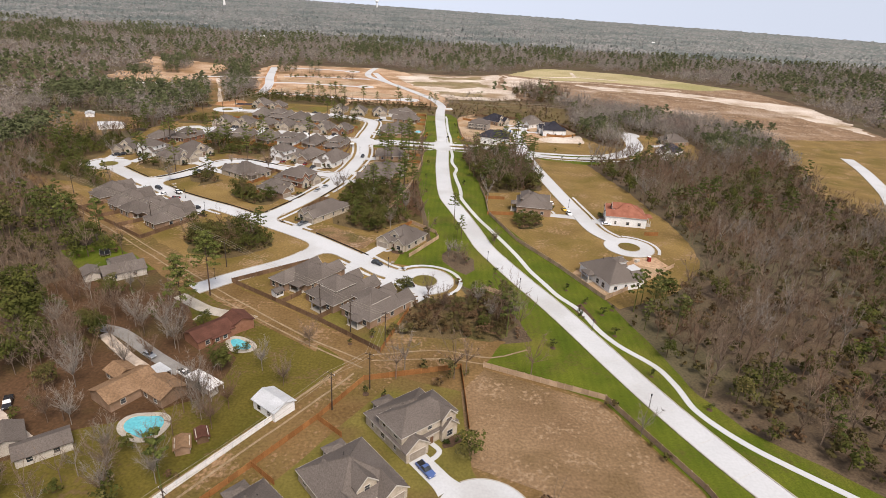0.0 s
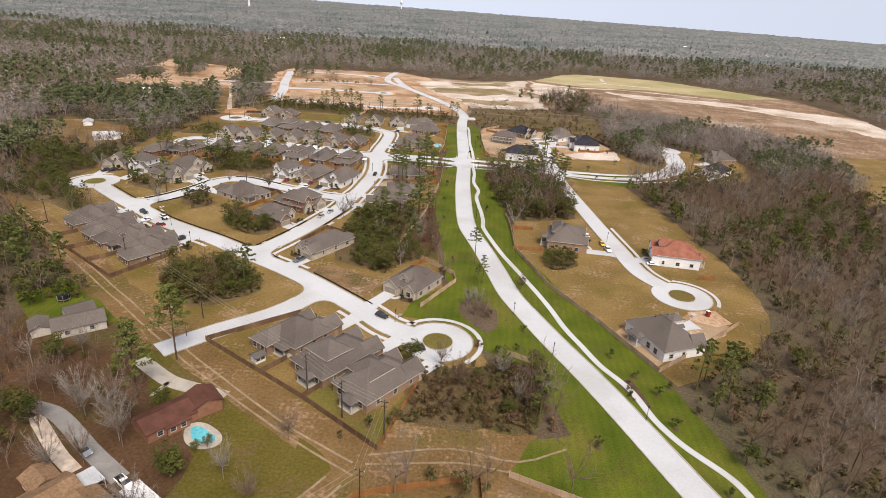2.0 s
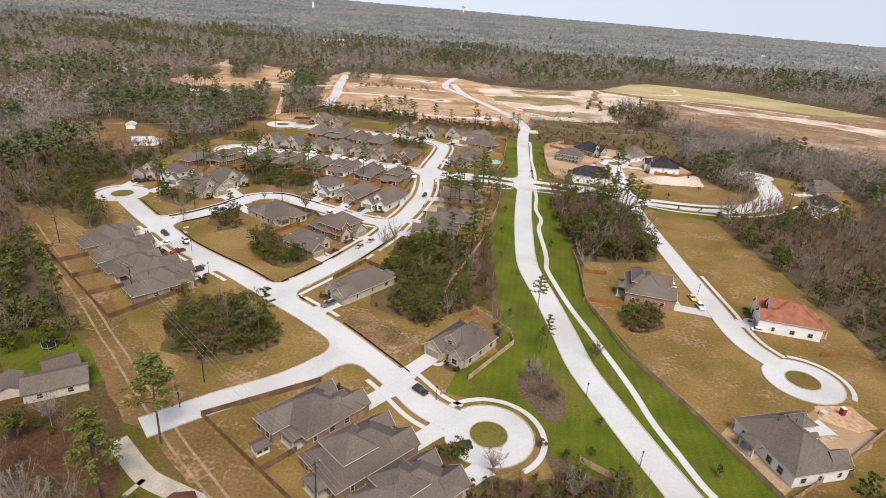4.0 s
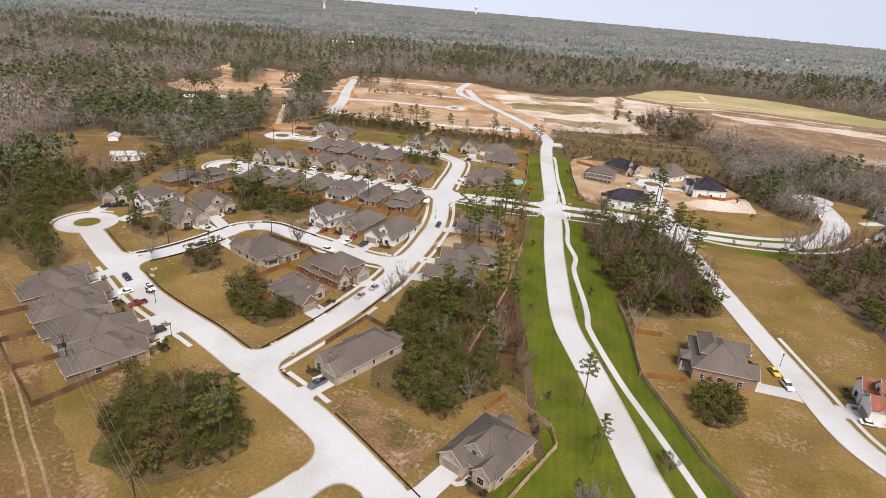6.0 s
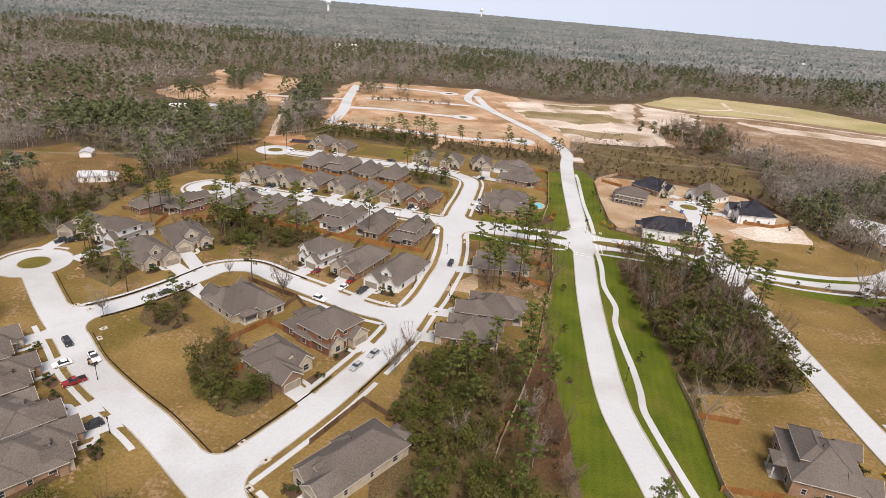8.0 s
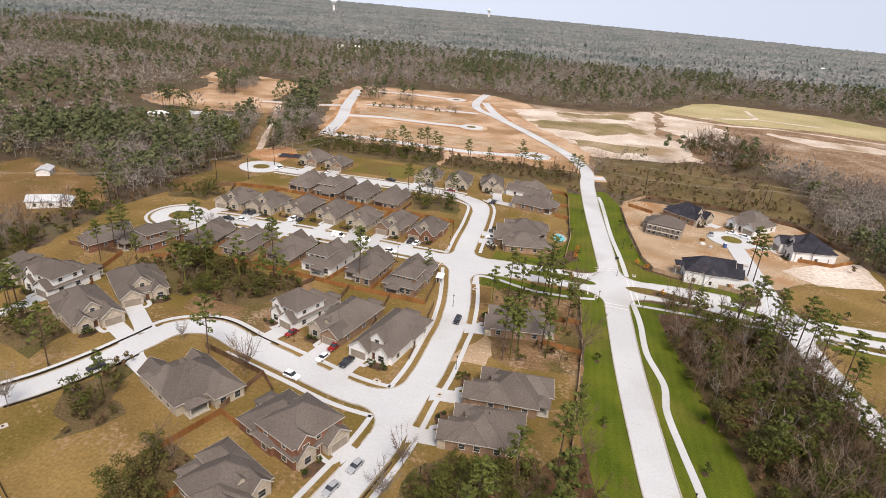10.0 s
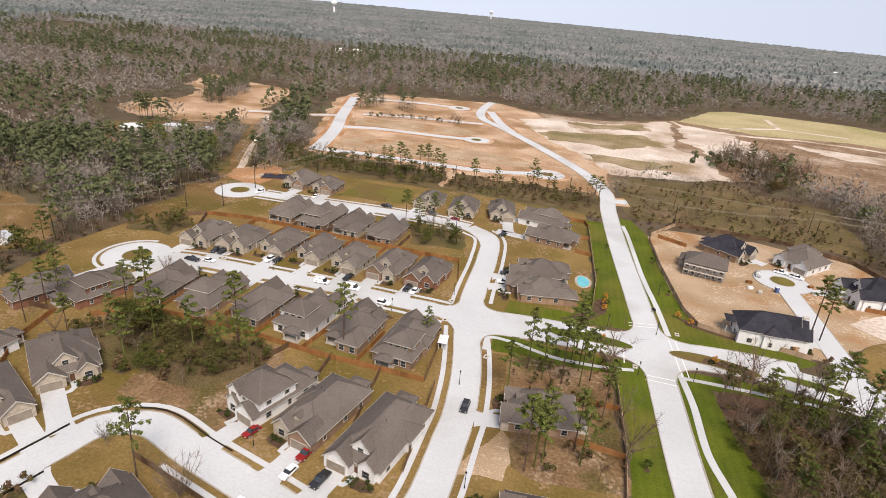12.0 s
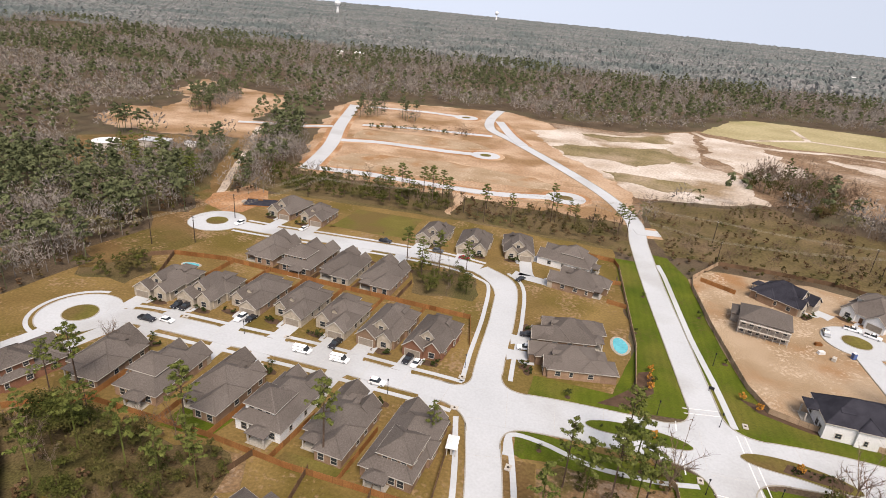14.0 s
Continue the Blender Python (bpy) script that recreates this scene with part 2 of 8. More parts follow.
# ---- building blocks ----
class Shape:
    """Gathers corners and faces of one mesh."""

    def __init__(self):
        self.v, self.f = [], []

    def add(self, verts, faces):
        k = len(self.v)
        self.v += [tuple(p) for p in verts]
        self.f += [tuple(i + k for i in face) for face in faces]
        return self

    def box(self, cx, cy, cz, sx, sy, sz, turn=0.0):
        c, s = math.cos(turn), math.sin(turn)
        pts = []
        for dz in (-0.5, 0.5):
            for dx, dy in ((-0.5, -0.5), (0.5, -0.5), (0.5, 0.5), (-0.5, 0.5)):
                x, y = dx * sx, dy * sy
                pts.append((cx + c * x - s * y, cy + s * x + c * y, cz + dz * sz))
        return self.add(pts, [(3, 2, 1, 0), (4, 5, 6, 7), (0, 1, 5, 4), (1, 2, 6, 5), (2, 3, 7, 6), (3, 0, 4, 7)])

    def tube(self, a, b, ra, rb, sides=6):
        a, b = Vector(a), Vector(b)
        d = (b - a).normalized()
        u = d.orthogonal().normalized()
        w = d.cross(u)
        pts = []
        for p, r in ((a, ra), (b, rb)):
            for i in range(sides):
                t = 2 * math.pi * i / sides
                pts.append(p + r * (math.cos(t) * u + math.sin(t) * w))
        faces = [(i, (i + 1) % sides, sides + (i + 1) % sides, sides + i) for i in range(sides)]
        return self.add(pts, faces + [tuple(range(sides))[::-1], tuple(range(sides, 2 * sides))])

    def hip(self, x0, x1, y0, y1, z, pitch, over=0.45, thick=0.18):
        """A hipped roof with eaves over the rectangle; the ridge runs along the longer side."""
        x0, x1, y0, y1 = x0 - over, x1 + over, y0 - over, y1 + over
        h = min(x1 - x0, y1 - y0) / 2
        top = z + h * pitch
        if y1 - y0 >= x1 - x0:
            r = [((x0 + x1) / 2, y0 + h, top), ((x0 + x1) / 2, y1 - h, top)]
            up = [(4, 5, 8), (5, 6, 9, 8), (6, 7, 9), (7, 4, 8, 9)]
        else:
            r = [(x0 + h, (y0 + y1) / 2, top), (x1 - h, (y0 + y1) / 2, top)]
            up = [(4, 5, 9, 8), (5, 6, 9), (6, 7, 8, 9), (7, 4, 8)]
        lo = [(x0, y0, z - thick), (x1, y0, z - thick), (x1, y1, z - thick), (x0, y1, z - thick)]
        hi = [(x, y, z) for x, y, _ in lo]
        return self.add(lo + hi + r, [(3, 2, 1, 0), (0, 1, 5, 4), (1, 2, 6, 5), (2, 3, 7, 6), (3, 0, 4, 7)] + up)

    def gable(self, x0, x1, y0, y1, z, pitch, over=0.35, thick=0.2):
        """Two roof slopes whose ridge runs along y."""
        x0, x1, y0 = x0 - over, x1 + over, y0 - over
        xm, top = (x0 + x1) / 2, z + (x1 - x0) / 2 * pitch
        pts = []
        for y in (y0, y1):
            pts += [(x0, y, z - thick), (xm, y, top - thick), (x1, y, z - thick), (x0, y, z), (xm, y, top), (x1, y, z)]
        return self.add(pts, [(3, 4, 10, 9), (4, 5, 11, 10), (0, 6, 7, 1), (1, 7, 8, 2), (0, 3, 9, 6), (2, 8, 11, 5),
                              (0, 1, 4, 3), (1, 2, 5, 4), (6, 9, 10, 7), (7, 10, 11, 8)])

    def bar(self, a, b, wide, high):
        """A straight board from a to b, its face upright."""
        a, b = Vector(a), Vector(b)
        q = Vector((b.y - a.y, a.x - b.x, 0))
        q = (q.normalized() if q.length > 1e-6 else Vector((1, 0, 0))) * wide / 2
        u = Vector((0, 0, high / 2))
        pts = [p + i * q + j * u for p in (a, b) for i, j in ((-1, -1), (1, -1), (1, 1), (-1, 1))]
        return self.add(pts, [(0, 1, 2, 3), (7, 6, 5, 4), (0, 4, 5, 1), (1, 5, 6, 2), (2, 6, 7, 3), (3, 7, 4, 0)])

    def mesh(self, name, mat):
        me = bpy.data.meshes.new(name)
        me.from_pydata(self.v, [], self.f)
        me.materials.append(mat)
        me.update()
        return me


def part(name, shape, mat, parent, label=""):
    ob = new(name, shape.mesh(name, mat) if isinstance(shape, Shape) else shape)
    ob.parent = parent
    return tagged(ob, label=label)


def thing(name, m, label, category, group=""):
    ob = new(name)
    ob.empty_display_size = 0.5
    ob.matrix_world = m
    return tagged(ob, label, category, group)


def smooth_line(pts, step=3.0):
    """Points about step apart on a curve through pts."""
    p = [Vector((x, y)) for x, y in pts]
    out = []
    for i in range(len(p) - 1):
        a, b = p[i], p[i + 1]
        ma = (b - p[i - 1]) / 2 if i else b - a
        mb = (p[i + 2] - a) / 2 if i + 2 < len(p) else b - a
        length = (b - a).length
        near = lambda m: m * min(1.0, length / max(m.length, 1e-6))
        ma, mb = near(ma), near(mb)
        k = max(1, int(length / step))
        for j in range(k):
            t = j / k
            out.append((2 * t**3 - 3 * t * t + 1) * a + (t**3 - 2 * t * t + t) * ma + (3 * t * t - 2 * t**3) * b + (t**3 - t * t) * mb)
    return out + [p[-1]]


def normals(line):
    out = []
    for i in range(len(line)):
        d = line[min(i + 1, len(line) - 1)] - line[max(i - 1, 0)]
        d.normalize()
        out.append(Vector((-d.y, d.x)))
    return out


def inside(poly, x, y):
    """Whether the points lie in the polygon (arrays)."""
    x, y = np.asarray(x, float), np.asarray(y, float)
    hit = np.zeros(x.shape, bool)
    for (x0, y0), (x1, y1) in zip(poly, poly[1:] + poly[:1]):
        cross = ((y0 > y) != (y1 > y)) & (x < (x1 - x0) * (y - y0) / ((y1 - y0) or 1e-9) + x0)
        hit ^= cross
    return hit


def ragged(poly, wobble, step=4.0):
    pts = []
    for (x0, y0), (x1, y1) in zip(poly, poly[1:] + poly[:1]):
        n = max(1, int(math.hypot(x1 - x0, y1 - y0) / step))
        for i in range(n):
            x, y = x0 + (x1 - x0) * i / n, y0 + (y1 - y0) * i / n
            k = noise.noise_vector((x * 0.07, y * 0.07, 3.0)) + 0.5 * noise.noise_vector((x * 0.3, y * 0.3, 7.0))
            pts.append((x + wobble * k.x, y + wobble * k.y))
    return pts


def patch(name, poly, mat, z, label, wobble=1.5, category="ground"):
    """A piece of ground cover with an uneven edge, with a skirt down into the sheet below."""
    from_ring = ragged(poly, wobble)
    flat = [Vector((x, y, z)) for x, y in from_ring]
    tris = geometry.tessellate_polygon([flat])
    n = len(flat)
    s = Shape()
    s.add([tuple(p) for p in flat], [tuple(t) for t in tris])
    me = s.mesh(name, mat)
    bm = bmesh.new()
    bm.from_mesh(me)
    bmesh.ops.recalc_face_normals(bm, faces=bm.faces)
    if sum(f.normal.z for f in bm.faces) < 0:
        bmesh.ops.reverse_faces(bm, faces=bm.faces)
    bm.to_mesh(me)
    bm.free()
    return tagged(new(name, me), label, category, kind="structure")


# ---- plan: street centre lines (half width), turning circles, homes ----
STREETS = {
    "main": (4.2, [(150, -40), (120, 25), (96, 70), (84, 91), (70, 115), (61.3, 132), (53.5, 149), (47, 164), (40.6, 178.6), (34.6, 191.3), (28.4, 203.5), (20.9, 219.5), (13.6, 236.3), (8.0, 257), (1.8, 279), (-5.0, 301.1), (-7.5, 316.6), (-9.2, 334.8), (-11.8, 371.4), (-14.4, 434), (-20.7, 518), (-23.2, 566), (-24, 602), (-38, 645), (-69, 702), (-107, 764), (-131, 800), (-139, 845), (-138, 905)]),
    "loop_south": (4.2, [(-209, 325), (-180, 303), (-159, 288.7), (-145.8, 279.3), (-128, 270), (-113.6, 263.3), (-88.6, 249), (-73.4, 240.5), (-62, 233), (-49.5, 223.6), (-37.0, 214), (-26.2, 205), (-10.3, 199.4)]),
    "stub_west": (4.0, [(-92, 180), (-81.2, 192.6), (-69, 204.5), (-63, 212.5), (-54.8, 227.5)]),
    "spine": (4.1, [(-92.6, 251), (-88.6, 260.5), (-83, 275), (-78.8, 287.7), (-71.7, 316.6), (-69.6, 337), (-68, 349), (-67.3, 367), (-67, 375), (-68.2, 390.5), (-70.3, 404), (-74, 423.5), (-75.3, 446), (-75.6, 475), (-78.5, 500), (-90, 510)]),
    "bend": (4.0, [(-171, 296), (-160, 311), (-153.5, 325), (-150, 335.6), (-146.2, 345), (-136, 349.2), (-121, 344), (-102, 338), (-85.6, 333), (-70, 331.5)]),
    "middle": (4.0, [(-202, 427.5), (-184.6, 431.5), (-154, 431), (-126, 430.2), (-99.5, 428), (-84.6, 426.8), (-74, 424.5)]),
    "north": (4.0, [(-211, 513.5), (-185, 513), (-155, 514), (-125, 514.5), (-104, 513), (-90, 510)]),
    "entry": (7.5, [(-74, 424.5), (-55, 426), (-30, 426), (-14, 425.5), (12, 427), (30, 426)]),
    "boulevard": (6.5, [(12, 427), (42, 419), (65, 417), (92, 418), (112, 426), (128, 442), (138, 462), (142, 490), (143, 510)]),
    "east": (4.0, [(81, 248), (69, 266), (64.5, 290), (60, 316), (55.5, 345), (49.5, 385), (46, 420), (46, 448), (45.5, 480), (45, 502)]),
    "lower": (4.0, [(11, 89.5), (14, 74), (20, 50), (30, 10), (36, -40)]),
    "far_east": (4.5, [(309, 468), (298, 428), (276, 369), (262, 340)]),
    "new_west": (5.0, [(-214, 610), (-219, 640), (-228, 680), (-246, 738), (-272, 838)]),
    "new_loop": (4.0, [(-226, 692), (-198, 700), (-150, 700), (-120, 703)]),
    "new_south": (4.0, [(-214, 614), (-182, 617), (-125, 614), (-97, 615), (-60, 626)]),
    "new_top": (4.0, [(-258, 838), (-200, 846), (-162, 842)]),
    "new_access": (3.2, [(-318, 706), (-298, 714), (-274, 718), (-250, 734)]),
    "new_link": (3.5, [(-232, 752), (-190, 764), (-126, 772)]),
    "new_fork": (4.0, [(-98, 752), (-112, 785), (-130, 842)]),
    "turnout": (4.0, [(-24, 585), (-12, 587)]),
}
CIRCLES = {"loop_south": [(-209, 326, 12.0), (-10.3, 199.4, 11.2)], "middle": [(-202.5, 427.5, 12.2)], "north": [(-211, 513.7, 12.2)],
           "east": [(80.5, 248.2, 11.2), (45.8, 502, 11.0)], "stub_west": [], "new_loop": [(-120, 703, 10.5)], "new_south": [(-60, 626, 11.5)],
           "new_top": [(-162, 842, 11)], "boulevard": [(143, 510, 11)], "lower": [(11, 89.5, 10.8)]}
# x, y, width, depth, turn, eave, second storey, wall, roof, garage side, drive length
B, K, S, W = "brick", "rust", "stone", "white"
HOMES_MIDDLE_NORTH = [
    (-188.5, 453, 12.8, 17, -4, 3.4, 1, S, "grey", -1, 12), (-172.5, 453, 12.8, 17, -4, 3.4, 1, S, "grey", -1, 12),
    (-156.5, 457, 12.8, 21, -6, 3.2, 0, B, "grey", 1, 14), (-140.5, 456.5, 12.8, 21, -7, 3.2, 0, S, "grey", 1, 14),
    (-125, 453.5, 12.6, 20, -7, 3.2, 0, S, "grey", 1, 13), (-109, 452, 12, 19, -8, 3.4, 1, B, "grey", -1, 13), (-94, 450.5, 12, 18, -8, 3.4, 1, K, "grey", -1, 13)]
HOMES_MIDDLE_SOUTH = [
    (-210, 391, 13, 18, 158, 3.2, 0, K, "grey", 1, 14), (-194, 397.5, 13.5, 18, 160, 3.2, 2, K, "grey", 1, 14), (-175.5, 408, 13, 20, 178, 3.2, 0, B, "grey", 1, 9),
    (-157.5, 407, 12.6, 19, 176, 3.2, 2, B, "grey", -1, 12), (-139.5, 407, 13.2, 21, 172, 3.2, 0, B, "grey", 1, 11), (-122, 405.5, 12.8, 20, 172, 3.3, 2, W, "grey", -1, 12),
    (-105.5, 403.5, 12.6, 22, 172, 3.2, 0, B, "grey", 1, 12)]
HOMES_NORTH = [
    (-88.5, 401.5, 12.4, 22, 172, 3.2, 2, B, "grey", 1, 12), (-171, 491, 13.6, 21, 174, 3.2, 0, B, "grey", 1, 12), (-154.5, 488.5, 13.4, 21, 174, 3.2, 2, B, "grey", -1, 13),
    (-138.5, 486.5, 13.4, 21, 174, 3.2, 0, S, "grey", 1, 15), (-122, 484.5, 13.4, 21, 174, 3.2, 0, B, "grey", 1, 16),
    (-187, 538, 13, 17, -8, 3.2, 1, B, "grey", 1, 13), (-171.5, 536.5, 13, 18, -3, 3.2, 0, B, "grey", 1, 12), (-115, 536, 12, 17, -5, 3.2, 1, S, "grey", -1, 11)]
HOMES_SPINE = [
    (-96.5, 533, 13, 18, 2, 3.2, 1, S, "grey", -1, 12), (-77.5, 536, 12.4, 19, 8, 3.2, 1, B, "grey", 1, 16), (-55, 529, 13, 20, -105, 3.4, 2, W, "grey", 1, 14),
    (-49.5, 508, 13, 20, -103, 3.2, 0, B, "grey", 1, 17), (-52.5, 467.5, 13.6, 22, -81, 3.2, 0, B, "grey", 1, 12), (-51, 451.5, 13.6, 23, -81, 3.2, 0, B, "grey", -1, 12),
    (-46.5, 381, 13.6, 17, -83, 3.2, 0, B, "grey", 1, 12)]
HOMES_CENTRE = [
    (-44, 344, 14, 21, -87, 3.2, 0, B, "grey", 1, 12), (-48.5, 327, 13.6, 18, -86, 3.2, 0, B, "grey", 1, 10), (-65, 265, 11.8, 22.5, -30, 3.2, 0, S, "grey", 1, 10),
    (-22.9, 236.5, 14.2, 16.5, -27, 3.3, 1, S, "grey", -1, 11), (-54.5, 192.5, 14.6, 22, 148, 3.2, 0, B, "grey", -1, 10), (-39, 182.5, 14.2, 21, 144, 3.2, 2, B, "grey", -1, 10),
    (-25, 173.5, 13.6, 20, 144, 3.2, 2, B, "grey", -1, 9)]
HOMES_WEST = [
    (-174, 271.2, 15, 20, 147, 3.2, 0, B, "grey", 1, 10), (-159.8, 261.8, 14.4, 21, 147, 3.2, 0, B, "grey", 1, 10), (-145.8, 252.3, 15, 20.5, 147, 3.2, 0, B, "grey", -1, 10),
    (-131.7, 243.9, 14.8, 22, 146, 3.2, 0, B, "grey", 1, 10), (-123.5, 321, 16, 21, -118, 3.2, 0, S, "grey", 1, 12), (-93, 314, 14.6, 20, 65, 3.2, 3, K, "grey", 1, 11),
    (-98.5, 294.5, 13.6, 19, 63, 3.2, 0, B, "grey", -1, 11)]
HOMES_BEND = [
    (-114, 367, 11.6, 18, -22, 3.2, 3, W, "grey", 1, 14), (-99, 365, 12.4, 22, -15, 3.2, 0, B, "grey", 1, 13), (-82.5, 361, 13.4, 24, -14, 3.2, 1, W, "grey", -1, 13),
    (-215, 358, 13, 14, 8, 3.3, 1, S, "grey", -1, 12), (-197, 358, 13, 16, -12, 3.2, 3, W, "grey", 1, 14), (-176.5, 344, 13.6, 21, 61, 3.2, 1, S, "grey", 1, 14),
    (-173, 363, 14.6, 20, 50, 3.2, 1, S, "grey", -1, 16)]
HOMES_EAST = [
    (28, 527, 15, 18, 49, 3.4, 1, B, "dark", 1, 8), (60, 525, 16, 18, -45, 3.4, 2, W, "grey", 1, 8),
    (76, 494, 17, 18, -80, 4.8, 1, W, "dark", -1, 16), (24.5, 447, 13, 20, 87, 5.2, 1, W, "dark", 1, 12), (87, 283.2, 15, 18, -95, 5.0, 1, W, "red", 1, 10),
    (39.5, 292.5, 18, 15.5, 85, 4.4, 2, B, "grey", -1, 12), (63.8, 212.2, 20, 15.5, 114, 3.7, 0, W, "grey", 1, 12)]
HOMES_EDGE = [
    (175, 484, 15, 18, -66, 3.4, 1, B, "grey", 1, 16), (160, 446, 14.6, 17, -40, 3.4, 0, W, "dark", 1, 14),
    (-7.5, 116.2, 17, 15.5, 42, 3.3, 3, S, "grey", -1, 13), (-19, 95.5, 16.5, 16.5, 43, 3.2, 1, S, "grey", 1, 13), (-36, 82, 14, 15, 50, 3.2, 1, S, "grey", 1, 13)]
HOMES = HOMES_MIDDLE_NORTH + HOMES_MIDDLE_SOUTH + HOMES_NORTH + HOMES_SPINE + HOMES_CENTRE + HOMES_WEST + HOMES_BEND + HOMES_EAST + HOMES_EDGE

# ---- plan: open ground and woods ----
SUBDIVISION = [(-97, 183), (-150, 222), (-232, 292), (-240, 330), (-228, 380), (-234, 425), (-224, 475), (-232, 545), (-200, 562), (-112, 562), (-36, 556), (-30, 420), (-26, 340), (-22, 300), (-12, 240), (2, 200), (16, 165), (10, 143), (-16, 146), (-60, 172), (-81, 187)]
TURF_WEST = [(60.9, 102), (66, 85), (88, 80), (78, 104), (57, 138), (43, 165), (26, 204), (6, 260), (-5, 296), (-12, 330), (-15, 374), (-18, 415), (-28, 418), (-25, 375), (-26, 340), (-20, 300), (-15, 272), (-10, 240), (-22, 224), (-24, 213), (-4, 211), (6, 196), (20, 190), (28, 161), (18, 158), (12, 146), (28, 140), (45, 132)]
TURF_NORTH = [(-60, 438), (-29, 436), (-16, 437), (-19.5, 500), (-22, 545), (-36, 545), (-33, 500), (-31, 470), (-40, 441), (-60, 442)]
TURF_EAST = [(77, 104), (94, 80), (125, 80), (104, 104), (91, 116), (81, 124), (73, 139), (67, 165), (57, 197), (44, 222), (29, 253), (17, 283), (15, 310), (12, 338), (3, 390), (0, 416), (-13, 416), (-11, 374), (-8.5, 330), (-3.5, 301), (9, 257), (30, 203), (47, 164), (61.5, 134)]
TURF_EAST_NORTH = [(-14, 437), (-4, 434), (14, 434.5), (30, 430), (38, 436), (12, 446), (2, 450), (-1, 460), (-5, 500), (-6, 535), (-12, 555), (-23, 558), (-18, 500)]
BRIGHT_LOTS = [(0, 449), (-5, 500), (-6, 535), (6, 548), (45, 548), (85, 538), (98, 500), (88, 470), (62, 456), (40, 438), (14, 444)]
EAST_LOTS = [(62, 187), (29, 248), (16, 285), (17, 318), (36, 322), (50, 330), (50, 400), (62, 412), (85, 412), (90, 388), (103, 330), (106, 300), (110, 285), (112, 250), (104, 223), (86, 202)]
BOULEVARD_LOTS = [(50, 424), (52, 446), (64, 458), (88, 470), (98, 492), (112, 462), (128, 448), (112, 432), (92, 424), (65, 423)]
EDGE_LOTS = [(92, 412), (118, 416), (140, 432), (175, 428), (192, 455), (192, 490), (160, 512), (135, 522), (131, 465), (112, 432)]
BROWN_FIELD = [(-20, 596), (-14, 645), (20, 656), (62, 672), (104, 690), (155, 640), (216, 598), (289, 517), (378, 526), (405, 560), (430, 760), (290, 825), (147, 848), (40, 905), (-17, 864), (-92, 874), (-60, 720)]
NEW_LOTS = [(-22, 596), (-120, 570), (-122, 600), (-215, 603), (-228, 633), (-286, 817), (-280, 870), (-129, 902), (-92, 874), (-40, 770), (-20, 660)]
SANDY = [(-99, 822), (-69, 848), (-19, 843), (52, 912), (38, 761), (57, 745), (61, 671), (21, 654), (-18, 648), (-40, 699), (-70, 745)]
FIELD_EDGE = [(147, 846), (290, 823), (428, 757), (420, 660), (400, 575), (380, 640), (360, 720), (285, 785), (180, 805)]
MEADOW = [(61, 918), (110, 1020), (138, 1045), (193, 1043), (273, 1028), (403, 900), (330, 862), (219, 898), (134, 884)]
NEW_WEST_LOTS = [(-447, 804), (-466, 886), (-418, 864), (-350, 839), (-318, 786), (-314, 724), (-307, 702), (-281, 708), (-270, 669), (-327, 646), (-387, 644), (-414, 671), (-425, 715), (-396, 715), (-410, 776)]
FAR_FIELD = [(-1150, 1235), (-1066, 1330), (-953, 1300), (-930, 1150)]
EDGE_FIELD = [(262, 525), (400, 560), (380, 420), (305, 300), (258, 288), (222, 335), (236, 400), (255, 460)]
POWER_WEST = [(-14, 137), (-20, 148), (-60, 173), (-82, 188), (-232, 302), (-240, 295), (-98, 181), (-86, 178), (-48.6, 156), (-30, 143), (-26, 134)]
POWER_SOUTH = [(-14, 142), (-26, 146), (-48, 110), (-78, 55), (-62, 40), (-36, 92)]
POWER_EAST = [(-25, 139), (12, 143), (20, 160), (2, 163), (-25, 153)]
BARE_LOT = [(12, 144), (44, 131), (61, 101), (70, 60), (34, 50), (24, 98), (8, 104), (5, 132)]
SOUTH_LOTS = [(-13, 137), (5, 132), (8, 103), (30, 55), (-60, 40), (-36, 94)]
OLD_YARDS = [(-100, 183), (-86, 180), (-48, 158), (-24, 142), (-38, 128), (-62, 88), (-110, 60), (-150, 110), (-142, 200), (-120, 208)]
WEST_MEADOW = [(-310, 395), (-255, 392), (-240, 425), (-262, 455), (-330, 470), (-345, 430)]
BRUSH_EAST = [(-16, 644), (21, 648), (61, 665), (72, 644), (108, 629), (104, 575), (98, 546), (60, 555), (30, 558), (-12, 558), (-15, 590)]
TANK_YARD = [(-374, 612), (-350, 566), (-322, 552), (-292, 582), (-280, 640), (-330, 645)]
TRACK = [(-236, 545), (-228, 547), (-256, 620), (-294, 704), (-306, 700), (-272, 618), (-246, 556)]
CORRIDOR = [(-226, 519), (-249, 552), (-249, 563), (-236, 558), (-224, 521), (-213, 503), (-202, 493), (-209, 477), (-222, 457), (-238, 468), (-230, 495), (-243, 512)]
BELT = [(-230, 564), (-228, 606), (-122, 604), (-22, 600), (-20, 552), (-112, 558), (-200, 560)]
FIELD_RIM = [(40, 905), (147, 840), (290, 815), (430, 757), (412, 905), (330, 868), (219, 904), (134, 890), (61, 925)]
OPEN = [BELT, FIELD_RIM, SUBDIVISION, TANK_YARD, TRACK, CORRIDOR, BRUSH_EAST, TURF_NORTH, TURF_EAST_NORTH, TURF_WEST, TURF_EAST, BRIGHT_LOTS, EAST_LOTS, BOULEVARD_LOTS, EDGE_LOTS, BROWN_FIELD, NEW_LOTS, MEADOW, NEW_WEST_LOTS, EDGE_FIELD, POWER_WEST, POWER_SOUTH, POWER_EAST, BARE_LOT, SOUTH_LOTS, OLD_YARDS, WEST_MEADOW, FAR_FIELD]


